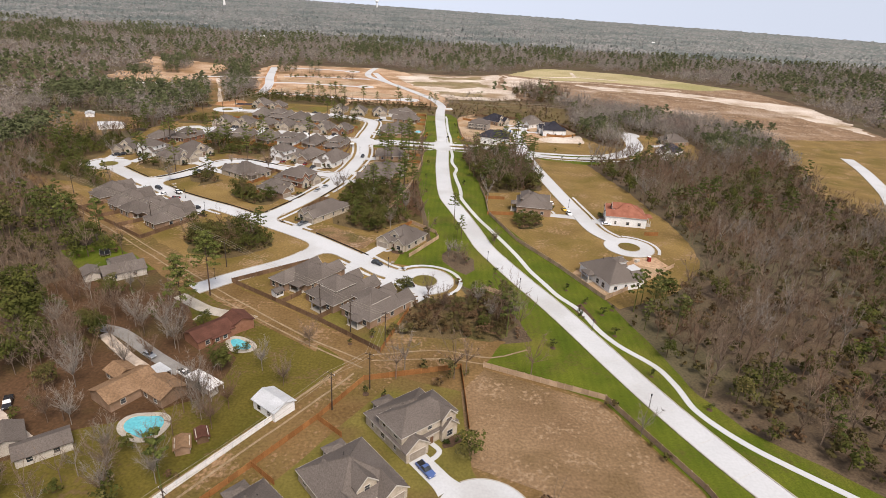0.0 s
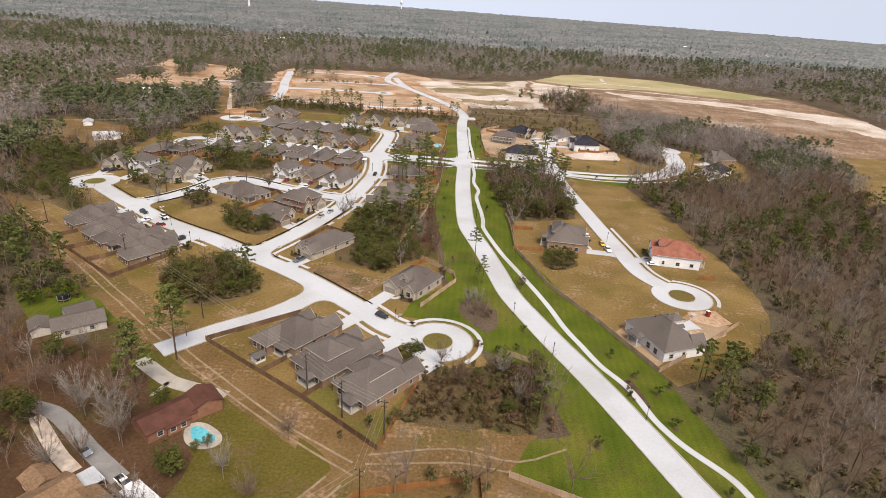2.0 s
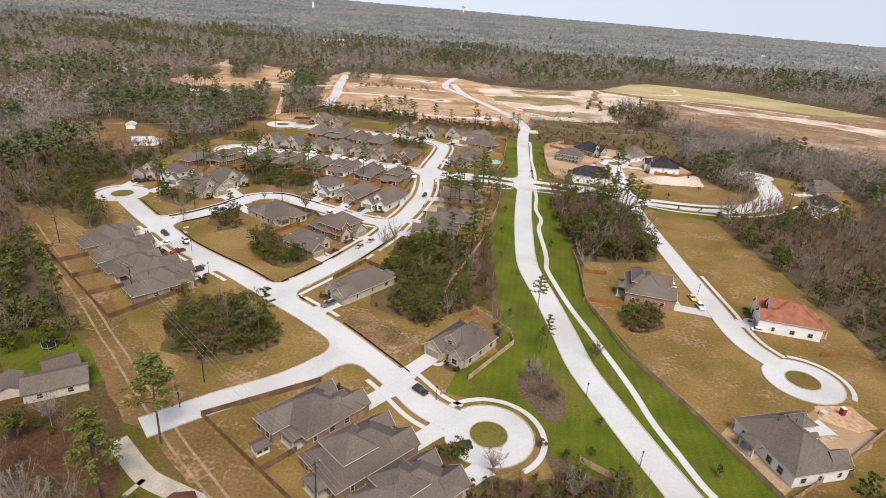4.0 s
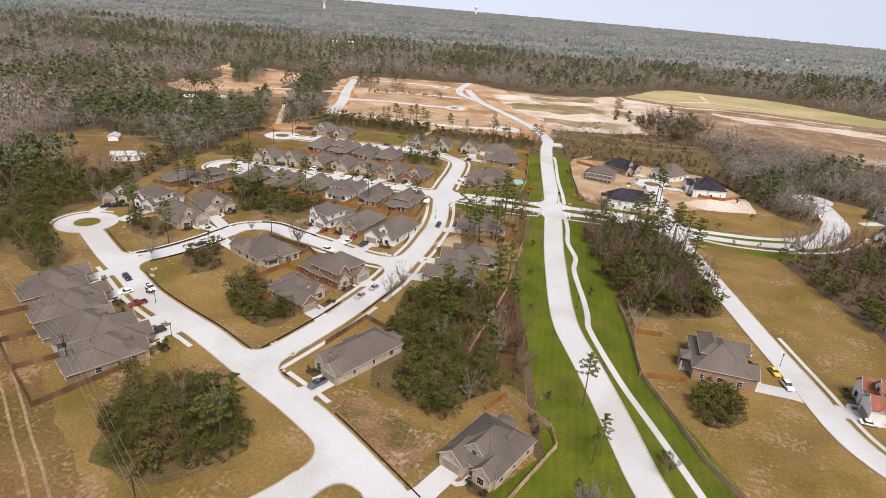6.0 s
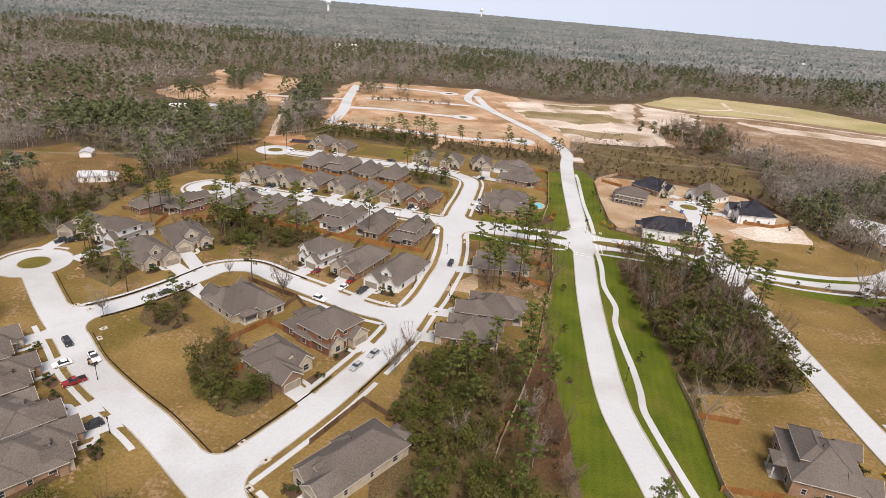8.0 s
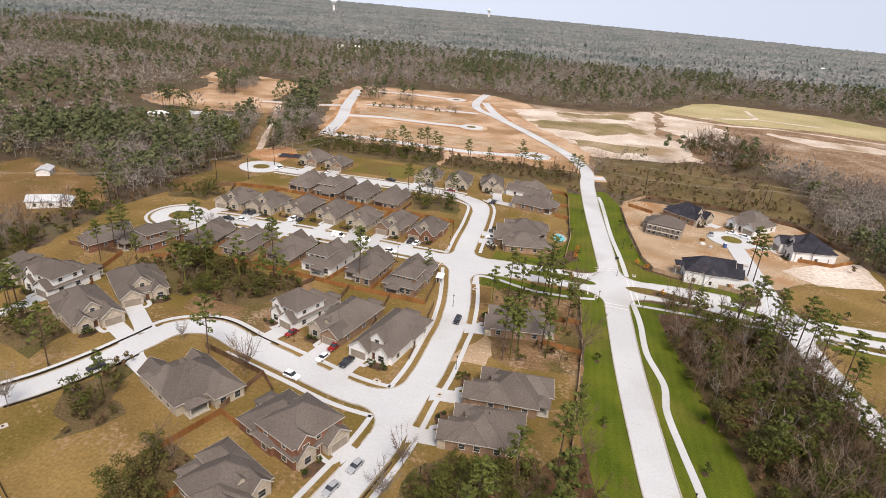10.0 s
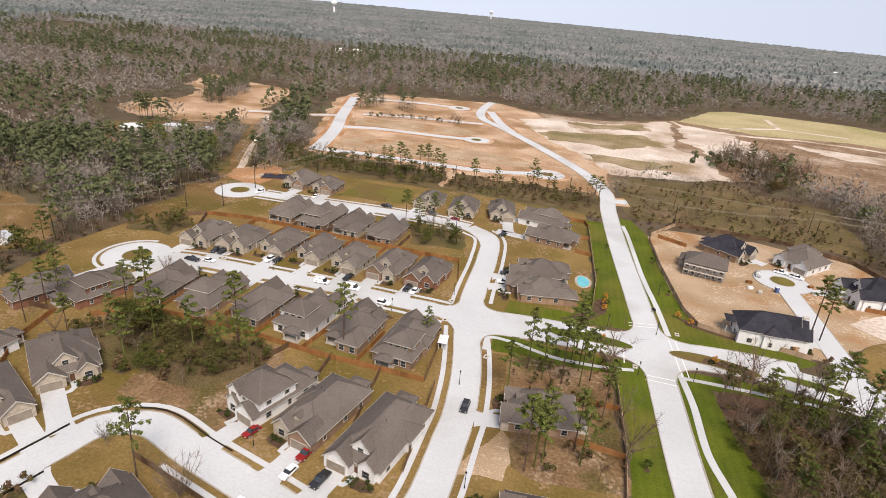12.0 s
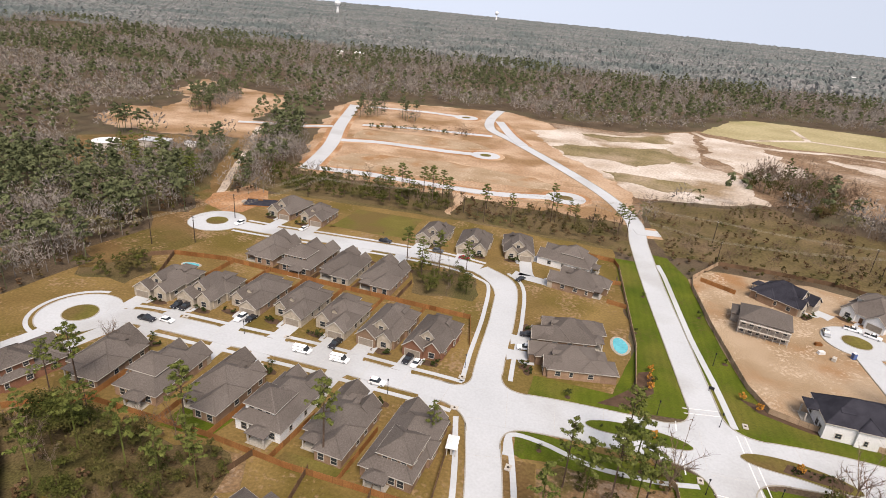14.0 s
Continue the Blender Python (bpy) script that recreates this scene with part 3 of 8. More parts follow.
# ---- ground ----
def lie(x, y):
    """The far land's gentle fall from the west to the east; level round the flight."""
    r = np.hypot(x + 20, y - 200)
    f = np.clip((r - 1100) / 3600, 0, 1)
    across = np.maximum(0.98 * x + 0.17 * y, -900)
    return f * f * (3 - 2 * f) * (14 - 0.013 * across)


def ground_sheet():
    s = Shape()
    rings = [0, 60, 150, 300, 500, 800, 1100, 1500, 2000, 2600, 3200, 3900, 4700, 5600, 6500]
    n = 72
    for r in rings:
        for i in range(n):
            a = 2 * math.pi * i / n
            px, py = r * math.cos(a) - 20, r * math.sin(a) + 200
            s.v.append((px, py, float(lie(np.array([px]), np.array([py]))[0])))
    for k in range(len(rings) - 1):
        for i in range(n):
            j = (i + 1) % n
            if k == 0:
                s.f.append((0, n + i, n + j))
            else:
                s.f.append((k * n + i, (k + 1) * n + i, (k + 1) * n + j, k * n + j))
    return tagged(new("ground", s.mesh("ground", M_LITTER)), "brown leaf-littered woodland ground reaching the horizon", "ground", kind="structure")


ground_sheet()
patch("ground_verge", [(-66, 36), (36, 46), (74, 58), (66, 104), (46, 134), (12, 147), (-24, 145), (-44, 112)], M_TRACK, 0.008, "worn ground between fenced yards", 1.0)
patch("ground_lawn", SUBDIVISION, M_LAWN, 0.02, "dormant tan lawns and bare lots between the streets", 2.0)
patch("ground_power_line", POWER_WEST, M_TRACK, 0.030, "worn grassy strip under the power line", 2.0)
patch("ground_power_line", POWER_SOUTH, M_TRACK, 0.034, "worn grassy strip under the power line", 2.0)
patch("ground_power_line", POWER_EAST, M_TRACK, 0.038, "worn dirt strip beside the turf", 2.0)
patch("ground_old_yards", OLD_YARDS, M_RUBY, 0.010, "old yards strewn with red-brown fallen leaves", 6.0)
patch("ground_old_lawn", [(-100, 182), (-86, 179), (-48.6, 157), (-28, 142), (-44, 104), (-66, 66), (-90, 72), (-102, 90), (-90, 106), (-74, 112), (-64, 122), (-60, 141), (-74, 152), (-84, 160)], M_OLD_LAWN, 0.014, "olive lawn of an old house", 3.0)
patch("ground_old_lawn", [(-158, 204), (-146, 216), (-130, 224), (-112, 208), (-108, 198), (-120, 188), (-140, 190)], M_GREEN, 0.014, "green lawn behind an old house", 2.0)
patch("ground_south_lots", SOUTH_LOTS, M_YARD, 0.042, "fenced back lawns of dormant grass", 0.5)
patch("ground_bare_lot", BARE_LOT, M_EARTH, 0.046, "bare brown building lot", 0.5)
patch("ground_bright_lots", BRIGHT_LOTS, M_LOT, 0.024, "graded orange building lots", 1.5)
patch("ground_east_lots", EAST_LOTS, M_LAWN, 0.028, "mown tan lots beside the side street", 1.5)
patch("ground_boulevard_lots", BOULEVARD_LOTS, M_LAWN, 0.032, "tan lots beside the boulevard", 1.5)
patch("ground_edge_lots", EDGE_LOTS, M_LAWN, 0.036, "tan lots at the edge of the wood", 1.5)
patch("ground_brown_field", BROWN_FIELD, M_FIELD, 0.020, "cleared brown field", 5.0)
patch("ground_new_lots", NEW_LOTS, M_DIRT, 0.028, "graded pale orange earth of new lots", 4.0)
patch("ground_brush", BRUSH_EAST, M_WEEDS, 0.024, "rough brown brushland", 4.0)
patch("ground_brush", BELT, M_WEEDS, 0.016, "rough brown ground of a brush belt", 3.0)
patch("ground_field_rim", FIELD_RIM, M_FIELD, 0.012, "brown rim of the cleared field", 4.0)
patch("ground_sand", SANDY, M_SAND, 0.040, "pale scraped sand", 6.0)
patch("ground_sand", FIELD_EDGE, M_SAND, 0.044, "pale scraped sand at the field's edge", 8.0)
patch("ground_rough_grass", [(-31, 705), (-2, 705), (21, 682), (1, 671), (-28, 683)], M_TUFT, 0.052, "rough olive-brown grass on the sand", 5.0)
patch("ground_rough_grass", [(-73, 768), (-44, 765), (-10, 751), (32, 763), (17, 809), (-31, 785), (-62, 780)], M_TUFT, 0.052, "rough olive-brown grass on the sand", 6.0)
patch("ground_sand", [(59, 895), (102, 880), (118, 771), (66, 734), (51, 797)], M_SAND, 0.056, "pale scraped sand track at the field's edge", 8.0)
patch("ground_rough_grass", [(-60, 835), (-20, 838), (20, 870), (24, 835), (-30, 812)], M_TUFT, 0.056, "rough olive-brown grass on the sand", 6.0)
patch("ground_graded_edge", [(-206, 622), (-60, 640), (-80, 660), (-140, 672), (-205, 662), (-212, 640)], M_LOT, 0.034, "pale graded house lots", 3.0)
patch("ground_graded_edge", [(-222, 706), (-130, 712), (-118, 726), (-140, 745), (-226, 738)], M_LOT, 0.034, "pale graded house lots", 3.0)
patch("ground_rough_grass", [(-78, 766), (-13, 780), (15, 757), (-14, 731), (-40, 742), (-65, 738)], M_TUFT, 0.058, "rough olive-brown grass on the sand", 5.0)
patch("ground_rough_grass", [(-38, 704), (17, 701), (24, 686), (-22, 683)], M_TUFT, 0.060, "rough olive-brown grass on the sand", 4.0)
patch("ground_worn_track", [(22, 836), (40, 758), (36, 754), (17, 831)], M_SAND, 0.062, "pale worn track across rough grass", 0.8)
patch("ground_worn_track", [(174, 1008), (171, 943), (232, 931), (231, 925), (168, 936), (100, 898), (99, 904), (165, 943), (169, 1008)], M_SAND, 0.060, "pale worn track across a meadow", 0.8)
patch("ground_worn_track", [(57, 914), (66, 877), (120, 872), (166, 884), (210, 878), (300, 850), (300, 843), (208, 870), (166, 876), (120, 864), (62, 870), (52, 912)], M_SAND, 0.064, "pale worn track along a meadow's edge", 1.5)
patch("ground_meadow", MEADOW, M_HILL, 0.048, "pale mown meadow", 3.0)
patch("ground_new_west_lots", NEW_WEST_LOTS, M_DIRT, 0.020, "graded orange earth among the woods", 6.0)
patch("ground_edge_field", EDGE_FIELD, M_LAWN, 0.0265, "tan field beside a new street", 3.0)
patch("ground_west_meadow", WEST_MEADOW, M_TRACK, 0.016, "rough tan meadow in the woods", 5.0)
patch("ground_far_field", FAR_FIELD, M_SAND, 0.05, "pale cleared field far off", 12.0)
patch("ground_scraped_lot", [(58, 471), (80, 485), (100, 493), (98, 465), (70, 458)], M_SAND, 0.052, "scraped pale lot beside a white house", 2.0)
patch("ground_scraped_lot", [(-66, 355), (-58, 372), (-50, 369), (-54, 357)], M_LOT, 0.0443, "scraped pale building lot", 3.5)
patch("ground_scraped_lot", [(-66, 388), (-66, 407), (-58, 407), (-58, 390)], M_TRACK, 0.044, "scraped earthen building lot", 1.5)
patch("ground_scraped_lot", [(-67, 243), (-58, 249), (-34, 236), (-41, 226)], M_WASTE, 0.044, "rough bare lot beside a copse", 2.0)
patch("ground_scraped_lot", [(-230, 531), (-235, 546), (-225, 567), (-211, 561), (-203, 544), (-207, 529), (-217, 525)], M_CLAY, 0.044, "graded orange house pad", 2.0)
patch("ground_scraped_lot", [(-152, 356), (-130, 353), (-118, 351), (-118, 372), (-134, 368), (-152, 366)], M_WASTE, 0.0445, "rough red-brown cleared lot", 2.0)
patch("ground_scraped_lot", [(-135, 389), (-122, 388), (-118, 380), (-128, 376)], M_WASTE, 0.0455, "rough red-brown cleared lot", 1.5)
patch("ground_scraped_lot", [(-196, 340), (-186, 346), (-182, 336), (-192, 326)], M_DIRT, 0.044, "bare orange lot beside new houses", 2.0)
patch("ground_scraped_lot", [(48, 212), (58, 197), (76, 212), (92, 226), (82, 236), (70, 226), (56, 226)], M_LOT, 0.040, "scraped earth round a new house", 2.5)
patch("ground_dirt_ring", [(80, 236), (90, 238), (94, 230), (86, 226), (78, 229)], M_DIRT, 0.044, "churned orange earth beside a new house", 1.5)
patch("ground_track", [(-234, 548), (-238, 558), (-250, 586), (-264, 622), (-298, 698), (-294, 700), (-261, 622), (-246, 586), (-234, 560), (-231, 550)], M_SAND, 0.035, "pale dirt track through the woods", 0.8)
patch("ground_track_verge", TRACK, M_TRACK, 0.012, "worn verge of a dirt track", 1.5)
patch("ground_tank_yard", TANK_YARD, M_TRACK, 0.016, "rough yard round a water tank", 3.0)
patch("ground_power_line", CORRIDOR, M_TRACK, 0.031, "worn grassy strip under the power line", 1.5)
patch("ground_back_lawn", [(-147, 391.5), (-134, 391), (-131.5, 399), (-146, 400)], M_GREEN, 0.045, "green back lawn", 0.3)
patch("ground_back_lawn", [(-43, 165.5), (-20.5, 149.5), (-15, 174), (-20, 164), (-30, 164), (-36, 176)], M_YARD, 0.045, "grey-green back lawn inside a fence", 0.3)
patch("ground_back_lawn", [(-200, 531), (-128, 528), (-126, 556), (-160, 556), (-163, 528)], M_YARD, 0.041, "olive empty lot", 1.0)
patch("ground_back_lawn", [(-116, 390), (-101, 388.5), (-98.5, 392), (-115, 393)], M_YARD, 0.045, "olive back lawn", 0.3)
patch("ground_back_lawn", [(-63, 432.5), (-36, 432.5), (-34, 441), (-62, 443)], M_GREEN, 0.047, "green side lawn", 0.5)
patch("ground_worn_wheel_ruts", [(-26, 138), (-34, 124), (-60, 84), (-58, 82), (-31, 124), (-23, 137)], M_TRACK, 0.043, "pale wheel ruts under the power line", 0.6)
patch("ground_worn_wheel_ruts", [(-40, 150), (-84, 180), (-150, 232), (-152, 229.5), (-85, 176), (-40, 146.5)], M_TRACK, 0.049, "worn wheel ruts under the power line", 0.8)
for k, rut in enumerate(([(-26, 137), (-36, 120), (-50, 97), (-66, 68)], [(-30, 139), (-40, 122), (-54, 99), (-70, 70)], [(-24, 140), (-44, 151), (-86, 179), (-150, 228), (-215, 276)], [(-25, 144), (-44, 154), (-86, 183), (-150, 232), (-215, 280)], [(-22, 147), (-2, 152), (14, 150), (26, 156)], [(-22, 144), (0, 147.5), (14, 146)])):
    a = [p + q * 0.32 for p, q in zip(smooth_line(rut, 4.0), normals(smooth_line(rut, 4.0)))]
    b = [p - q * 0.32 for p, q in zip(smooth_line(rut, 4.0), normals(smooth_line(rut, 4.0)))]
    patch("ground_worn_wheel_ruts", [(p.x, p.y) for p in a + b[::-1]], M_RUT, 0.0515 + 0.0035 * k, "pale wheel rut worn into the grass", 0.25)
patch("turf", TURF_WEST, M_GREEN, 0.054, "bright green turf beside the main road", 0.8, "turf")
patch("turf", TURF_NORTH, M_GREEN, 0.058, "bright green turf beside the main road", 0.5, "turf")
patch("turf", TURF_EAST, M_GREEN, 0.062, "bright green turf along the winding path", 0.8, "turf")
patch("turf", TURF_EAST_NORTH, M_GREEN, 0.066, "bright green turf along the path", 0.5, "turf")

# ---- streets ----
LINES = {k: smooth_line(p, 2.0) for k, (h, p) in STREETS.items()}
DRIVES = []


def street_gap(px, py):
    """Distance from a point to the nearest road edge."""
    near = min(min(math.hypot(q.x - px, q.y - py) for q in line) - STREETS[k][0] for k, line in LINES.items())
    return min([near] + [math.hypot(x - px, y - py) - r for rings in CIRCLES.values() for x, y, r in rings])


def to_street(home):
    """The home with its driveway run out to the road's edge."""
    hx, hy, hw, hd, turn, eave, up, wall, roof, side, reach = home
    c, s_ = math.cos(radians(turn)), math.sin(radians(turn))
    gx = side * (hw / 2 - 3.3)
    for k in range(12, 50):
        py = -hd / 2 - k * 0.5
        if street_gap(hx + c * gx - s_ * py, hy + s_ * gx + c * py) < 0.1:
            return home[:-1] + (k * 0.5,)
    return home


HOMES = [to_street(h) for h in HOMES]
for hx, hy, hw, hd, turn, eave, up, wall, roof, side, reach in HOMES:
    c, s_ = math.cos(radians(turn)), math.sin(radians(turn))
    gx = side * (hw / 2 - 3.3)
    a, b = (gx, -hd / 2 - 2.0), (gx, -hd / 2 - reach)
    DRIVES.append([(hx + c * px - s_ * py, hy + s_ * px + c * py) for px, py in (a, b)])

# rounded corners where streets meet: place, length of the curve along each kerb
JUNCTIONS = [((-92.6, 251), 7), ((-54.8, 227.5), 7), ((-171, 296), 8), ((-70, 331.5), 8), ((-74, 424), 8), ((-14, 426), 10), ((46, 419), 9), ((-78.5, 500), 8), ((-22, 585), 6)]


def corners(jx, jy, length):
    """The rounded kerb line and the pavement behind it, for each corner of a junction."""
    arms = []
    j = Vector((jx, jy))
    for k, line in LINES.items():
        i = min(range(len(line)), key=lambda n: (line[n] - j).length)
        if (line[i] - j).length > 6:
            continue
        for step in (6, -6):
            if 0 <= i + step < len(line):
                d = (line[i + step] - line[i]).normalized()
                arms.append((math.atan2(d.y, d.x), d, line[i], STREETS[k][0]))
    arms.sort(key=lambda a: a[0])
    out = []
    for a, b in zip(arms, arms[1:] + arms[:1]):
        turn = (b[0] - a[0]) % (2 * math.pi)
        if not 0.5 < turn < 2.6:
            continue
        na, nb = Vector((-a[1].y, a[1].x)), Vector((b[1].y, -b[1].x))
        pa, pb = a[2] + na * a[3], b[2] + nb * b[3]
        hit_ = geometry.intersect_line_line_2d(pa - a[1] * 40, pa + a[1] * 60, pb - b[1] * 40, pb + b[1] * 60)
        if hit_ is None:
            continue
        c = Vector(hit_)
        t0, t1 = c + a[1] * length, c + b[1] * length
        arc = [t0 * (1 - t) ** 2 + c * 2 * t * (1 - t) + t1 * t * t for t in [i / 10 for i in range(11)]]
        out.append((arc, [c - na * 1.5 - nb * 1.5, t0 - na * 1.5] + arc + [t1 - nb * 1.5]))
    return out


CORNERS = [c for (jx, jy), length in JUNCTIONS for c in corners(jx, jy, length)]


def on_street(p, skip, grow):
    for k, line in LINES.items():
        if k == skip:
            continue
        h = STREETS[k][0] + grow
        if min((q - p).length_squared for q in line) < h * h:
            return True
    for k, rings in CIRCLES.items():
        for x, y, r in rings:
            if (Vector((x, y)) - p).length < r + grow:
                return True
    one_x, one_y = np.array([p.x]), np.array([p.y])
    return any(inside([(q.x, q.y) for q in area], one_x, one_y)[0] for arc, area in CORNERS if (arc[5] - p).length < 16)


def near_drive(p, wide):
    for (ax, ay), (bx, by) in DRIVES:
        d = Vector((bx - ax, by - ay))
        t = max(0.0, min(1.0, (p - Vector((ax, ay))).dot(d) / d.length_squared))
        if (Vector((ax, ay)) + d * t - p).length < wide:
            return True
    return False


def strips(line, off, width, z0, z1, keep):
    """A bar of the given width along a line, broken where keep() says no."""
    nrm = normals(line)
    s = Shape()
    run = []
    pieces = []
    for p, q in zip(line, nrm):
        mid = p + q * off
        if keep(mid):
            run.append((mid - q * width / 2, mid + q * width / 2))
        else:
            pieces.append(run)
            run = []
    pieces.append(run)
    for run in pieces:
        if len(run) < 2:
            continue
        pts = []
        for a, b in run:
            pts += [(a.x, a.y, z0), (a.x, a.y, z1), (b.x, b.y, z1), (b.x, b.y, z0)]
        faces = []
        for i in range(len(run) - 1):
            k = 4 * i
            faces += [(k, k + 4, k + 5, k + 1), (k + 1, k + 5, k + 6, k + 2), (k + 2, k + 6, k + 7, k + 3)]
        e = 4 * (len(run) - 1)
        faces += [(0, 1, 2, 3), (e + 3, e + 2, e + 1, e)]
        s.add(pts, faces)
    return s


def disc(s, x, y, r, z, n=40, depth=0.1):
    pts = [(x + r * math.cos(2 * math.pi * i / n), y + r * math.sin(2 * math.pi * i / n), zz) for zz in (z - depth, z) for i in range(n)]
    return s.add(pts, [tuple(range(n, 2 * n))] + [(i, (i + 1) % n, n + (i + 1) % n, n + i) for i in range(n)])


def ring(s, x, y, r0, r1, z0, z1, keep, n=60):
    run = []
    for i in range(n + 1):
        a = 2 * math.pi * i / n
        c, d = math.cos(a), math.sin(a)
        if keep(Vector((x + r1 * c, y + r1 * d))):
            run.append((c, d))
        if (not keep(Vector((x + r1 * c, y + r1 * d))) or i == n) and len(run) > 1:
            pts, faces = [], []
            for c, d in run:
                pts += [(x + r0 * c, y + r0 * d, z0), (x + r0 * c, y + r0 * d, z1), (x + r1 * c, y + r1 * d, z1), (x + r1 * c, y + r1 * d, z0)]
            for j in range(len(run) - 1):
                k = 4 * j
                faces += [(k, k + 1, k + 5, k + 4), (k + 1, k + 2, k + 6, k + 5), (k + 2, k + 3, k + 7, k + 6)]
            s.add(pts, faces)
            run = []
        elif not keep(Vector((x + r1 * c, y + r1 * d))):
            run = []
    return s


ISLAND = {(-209, 326): 5.0, (-10.3, 199.4): 4.7, (-202.5, 427.5): 5.0, (-211, 513.7): 4.6, (80.5, 248.2): 4.8, (45.8, 502): 4.6, (-120, 703): 3.8, (-60, 626): 4.0, (-162, 842): 4.0}
level = 0.10
for name, (half, pts) in STREETS.items():
    level += 0.005
    line = LINES[name]
    road = Shape()
    road.add(*(lambda s: (s.v, s.f))(strips(line, 0.0, 2 * half, 0.0, level, lambda p: True)))
    ob = tagged(new("road", road.mesh("road", M_CONCRETE)), "new pale concrete street", "road", kind="structure")
    new_part = name.startswith("new") or name in ("turnout",)
    kerb = Shape()
    if new_part:
        clay = strips(line, 0.0, 2 * half + 7.0, 0.0, 0.058 + (level - 0.1) * 0.3, lambda p: True)
        for x, y, r in CIRCLES.get(name, []):
            disc(clay, x, y, r + 3.4, 0.056 + (level - 0.1) * 0.3, 40, 0.05)
        tagged(new("road_verge", clay.mesh("road_verge", M_CLAY)), "graded orange clay along a new street", "verge", kind="structure")
    else:
        for side in (1, -1):
            k = strips(line, side * (half + 0.12), 0.3, 0.0, 0.25, lambda p: not on_street(p, name, -0.3) and not near_drive(p, 3.0))
            kerb.add(k.v, k.f)
    for x, y, r in CIRCLES.get(name, []):
        level += 0.005
        bulb = disc(Shape(), x, y, r, level)
        tagged(new("road", bulb.mesh("road", M_CONCRETE)), "round concrete turning circle", "road", kind="structure")
        if not new_part:
            own = lambda p: min((q - p).length for q in line) > half - 0.2 and not near_drive(p, 3.0)
            ring(kerb, x, y, r, r + 0.3, 0.0, 0.25, own)
        if (x, y) in ISLAND:
            rr = ISLAND[(x, y)]
            isle = disc(Shape(), x, y, rr, level + 0.16, 36, 0.16)
            tagged(new("traffic_island", isle.mesh("traffic_island", M_YARD)), "round grassy island in a turning circle", "island", kind="structure")
            ring(kerb, x, y, rr, rr + 0.3, 0.0, level + 0.14, lambda p: True)
    if kerb.v:
        tagged(new("kerb", kerb.mesh("kerb", M_KERB)), "raised concrete kerb along the street", "kerb", kind="structure")
    joints = Shape()
    nrm = normals(line)
    lz = level + 0.004
    if not new_part:
        for i in range(3, len(line) - 2, 6):
            p, q = line[i], nrm[i]
            a = math.atan2(q.y, q.x)
            joints.box(p.x, p.y, lz, 2 * half - 0.3, 0.09, 0.004, a)
    if joints.v:
        tagged(new("road_joint", joints.mesh("road_joint", M_JOINT)), "fine grey expansion joints across the concrete street", "road joint", kind="structure")

for arc, area in CORNERS:
    s = Shape()
    n = len(area)
    s.add([(q.x, q.y, z) for z in (0.0, 0.1) for q in area], [tuple(range(n, 2 * n))] + [(i, (i + 1) % n, n + (i + 1) % n, n + i) for i in range(n)])
    tagged(new("road_corner", s.mesh("road_corner", M_CONCRETE)), "rounded concrete corner of a street junction", "road", kind="structure")
    k = strips(arc, 0.0, 0.3, 0.0, 0.25, lambda q: True)
    tagged(new("kerb", k.mesh("kerb", M_KERB)), "raised concrete kerb round a street corner", "kerb", kind="structure")

# ---- homes ----
WALLS = {"brick": M_BRICK, "rust": M_BRICK_RED, "stone": M_STONE, "white": M_WHITE}
ROOFS = {"grey": M_ROOF, "dark": M_ROOF_DARK, "red": M_ROOF_RED, "tan": M_ROOF_TAN, "brown": M_ROOF_BROWN}
ROOF_WORDS = {"grey": "grey-brown shingle roof", "dark": "charcoal shingle roof", "red": "terracotta tile roof", "tan": "tan shingle roof", "brown": "red-brown shingle roof"}
WALL_WORDS = {"brick": "tan brick", "rust": "rust-red brick", "stone": "cream stone", "white": "white-painted"}
CACHE = {}


def cached(key, build, mat):
    if key not in CACHE:
        CACHE[key] = build().mesh(key[0], mat)
    return CACHE[key]


def opening(parent, name, x, y, z, wide, high, turn, mat, frame_mat=None):
    """A window or door set in a wall; turn: 0 looks to -y."""
    frame_mat = frame_mat or M_TRIM
    top = parent if parent.parent is None else parent.parent
    if name == "window" and math.sin(top.matrix_world.to_euler().z + radians(turn - 90)) > 0.86:
        return None

    def surround():
        s = Shape()
        s.box(0, 0, high / 2 + 0.07, wide + 0.28, 0.16, 0.14)
        s.box(0, 0, -high / 2 - 0.07, wide + 0.34, 0.24, 0.14)
        for k in (-1, 1):
            s.box(k * (wide / 2 + 0.07), 0, 0, 0.14, 0.16, high)
        if name == "window":
            s.box(0, 0, 0, wide, 0.12, 0.06)
        return s

    key = (name, round(wide, 2), round(high, 2), frame_mat.name)
    ob = part(name, cached(key, surround, frame_mat), None, parent)
    ob.matrix_basis = pose(x, y, z, 0, 0, turn)
    inner = {"window": "pane", "garage_door": "door_panel", "front_door": "door_leaf"}[name]
    if name == "garage_door":
        def leaf():
            s = Shape()
            for i in range(4):
                s.box(0, 0, -high / 2 + high * (i + 0.5) / 4, wide, 0.08, high / 4 - 0.03)
            return s
    else:
        def leaf():
            return Shape().box(0, 0, 0, wide, 0.08, high)
    p = part(inner, cached((inner, round(wide, 2), round(high, 2), mat.name), leaf, mat), None, ob)
    p.matrix_basis = Matrix.Identity(4)
    return ob


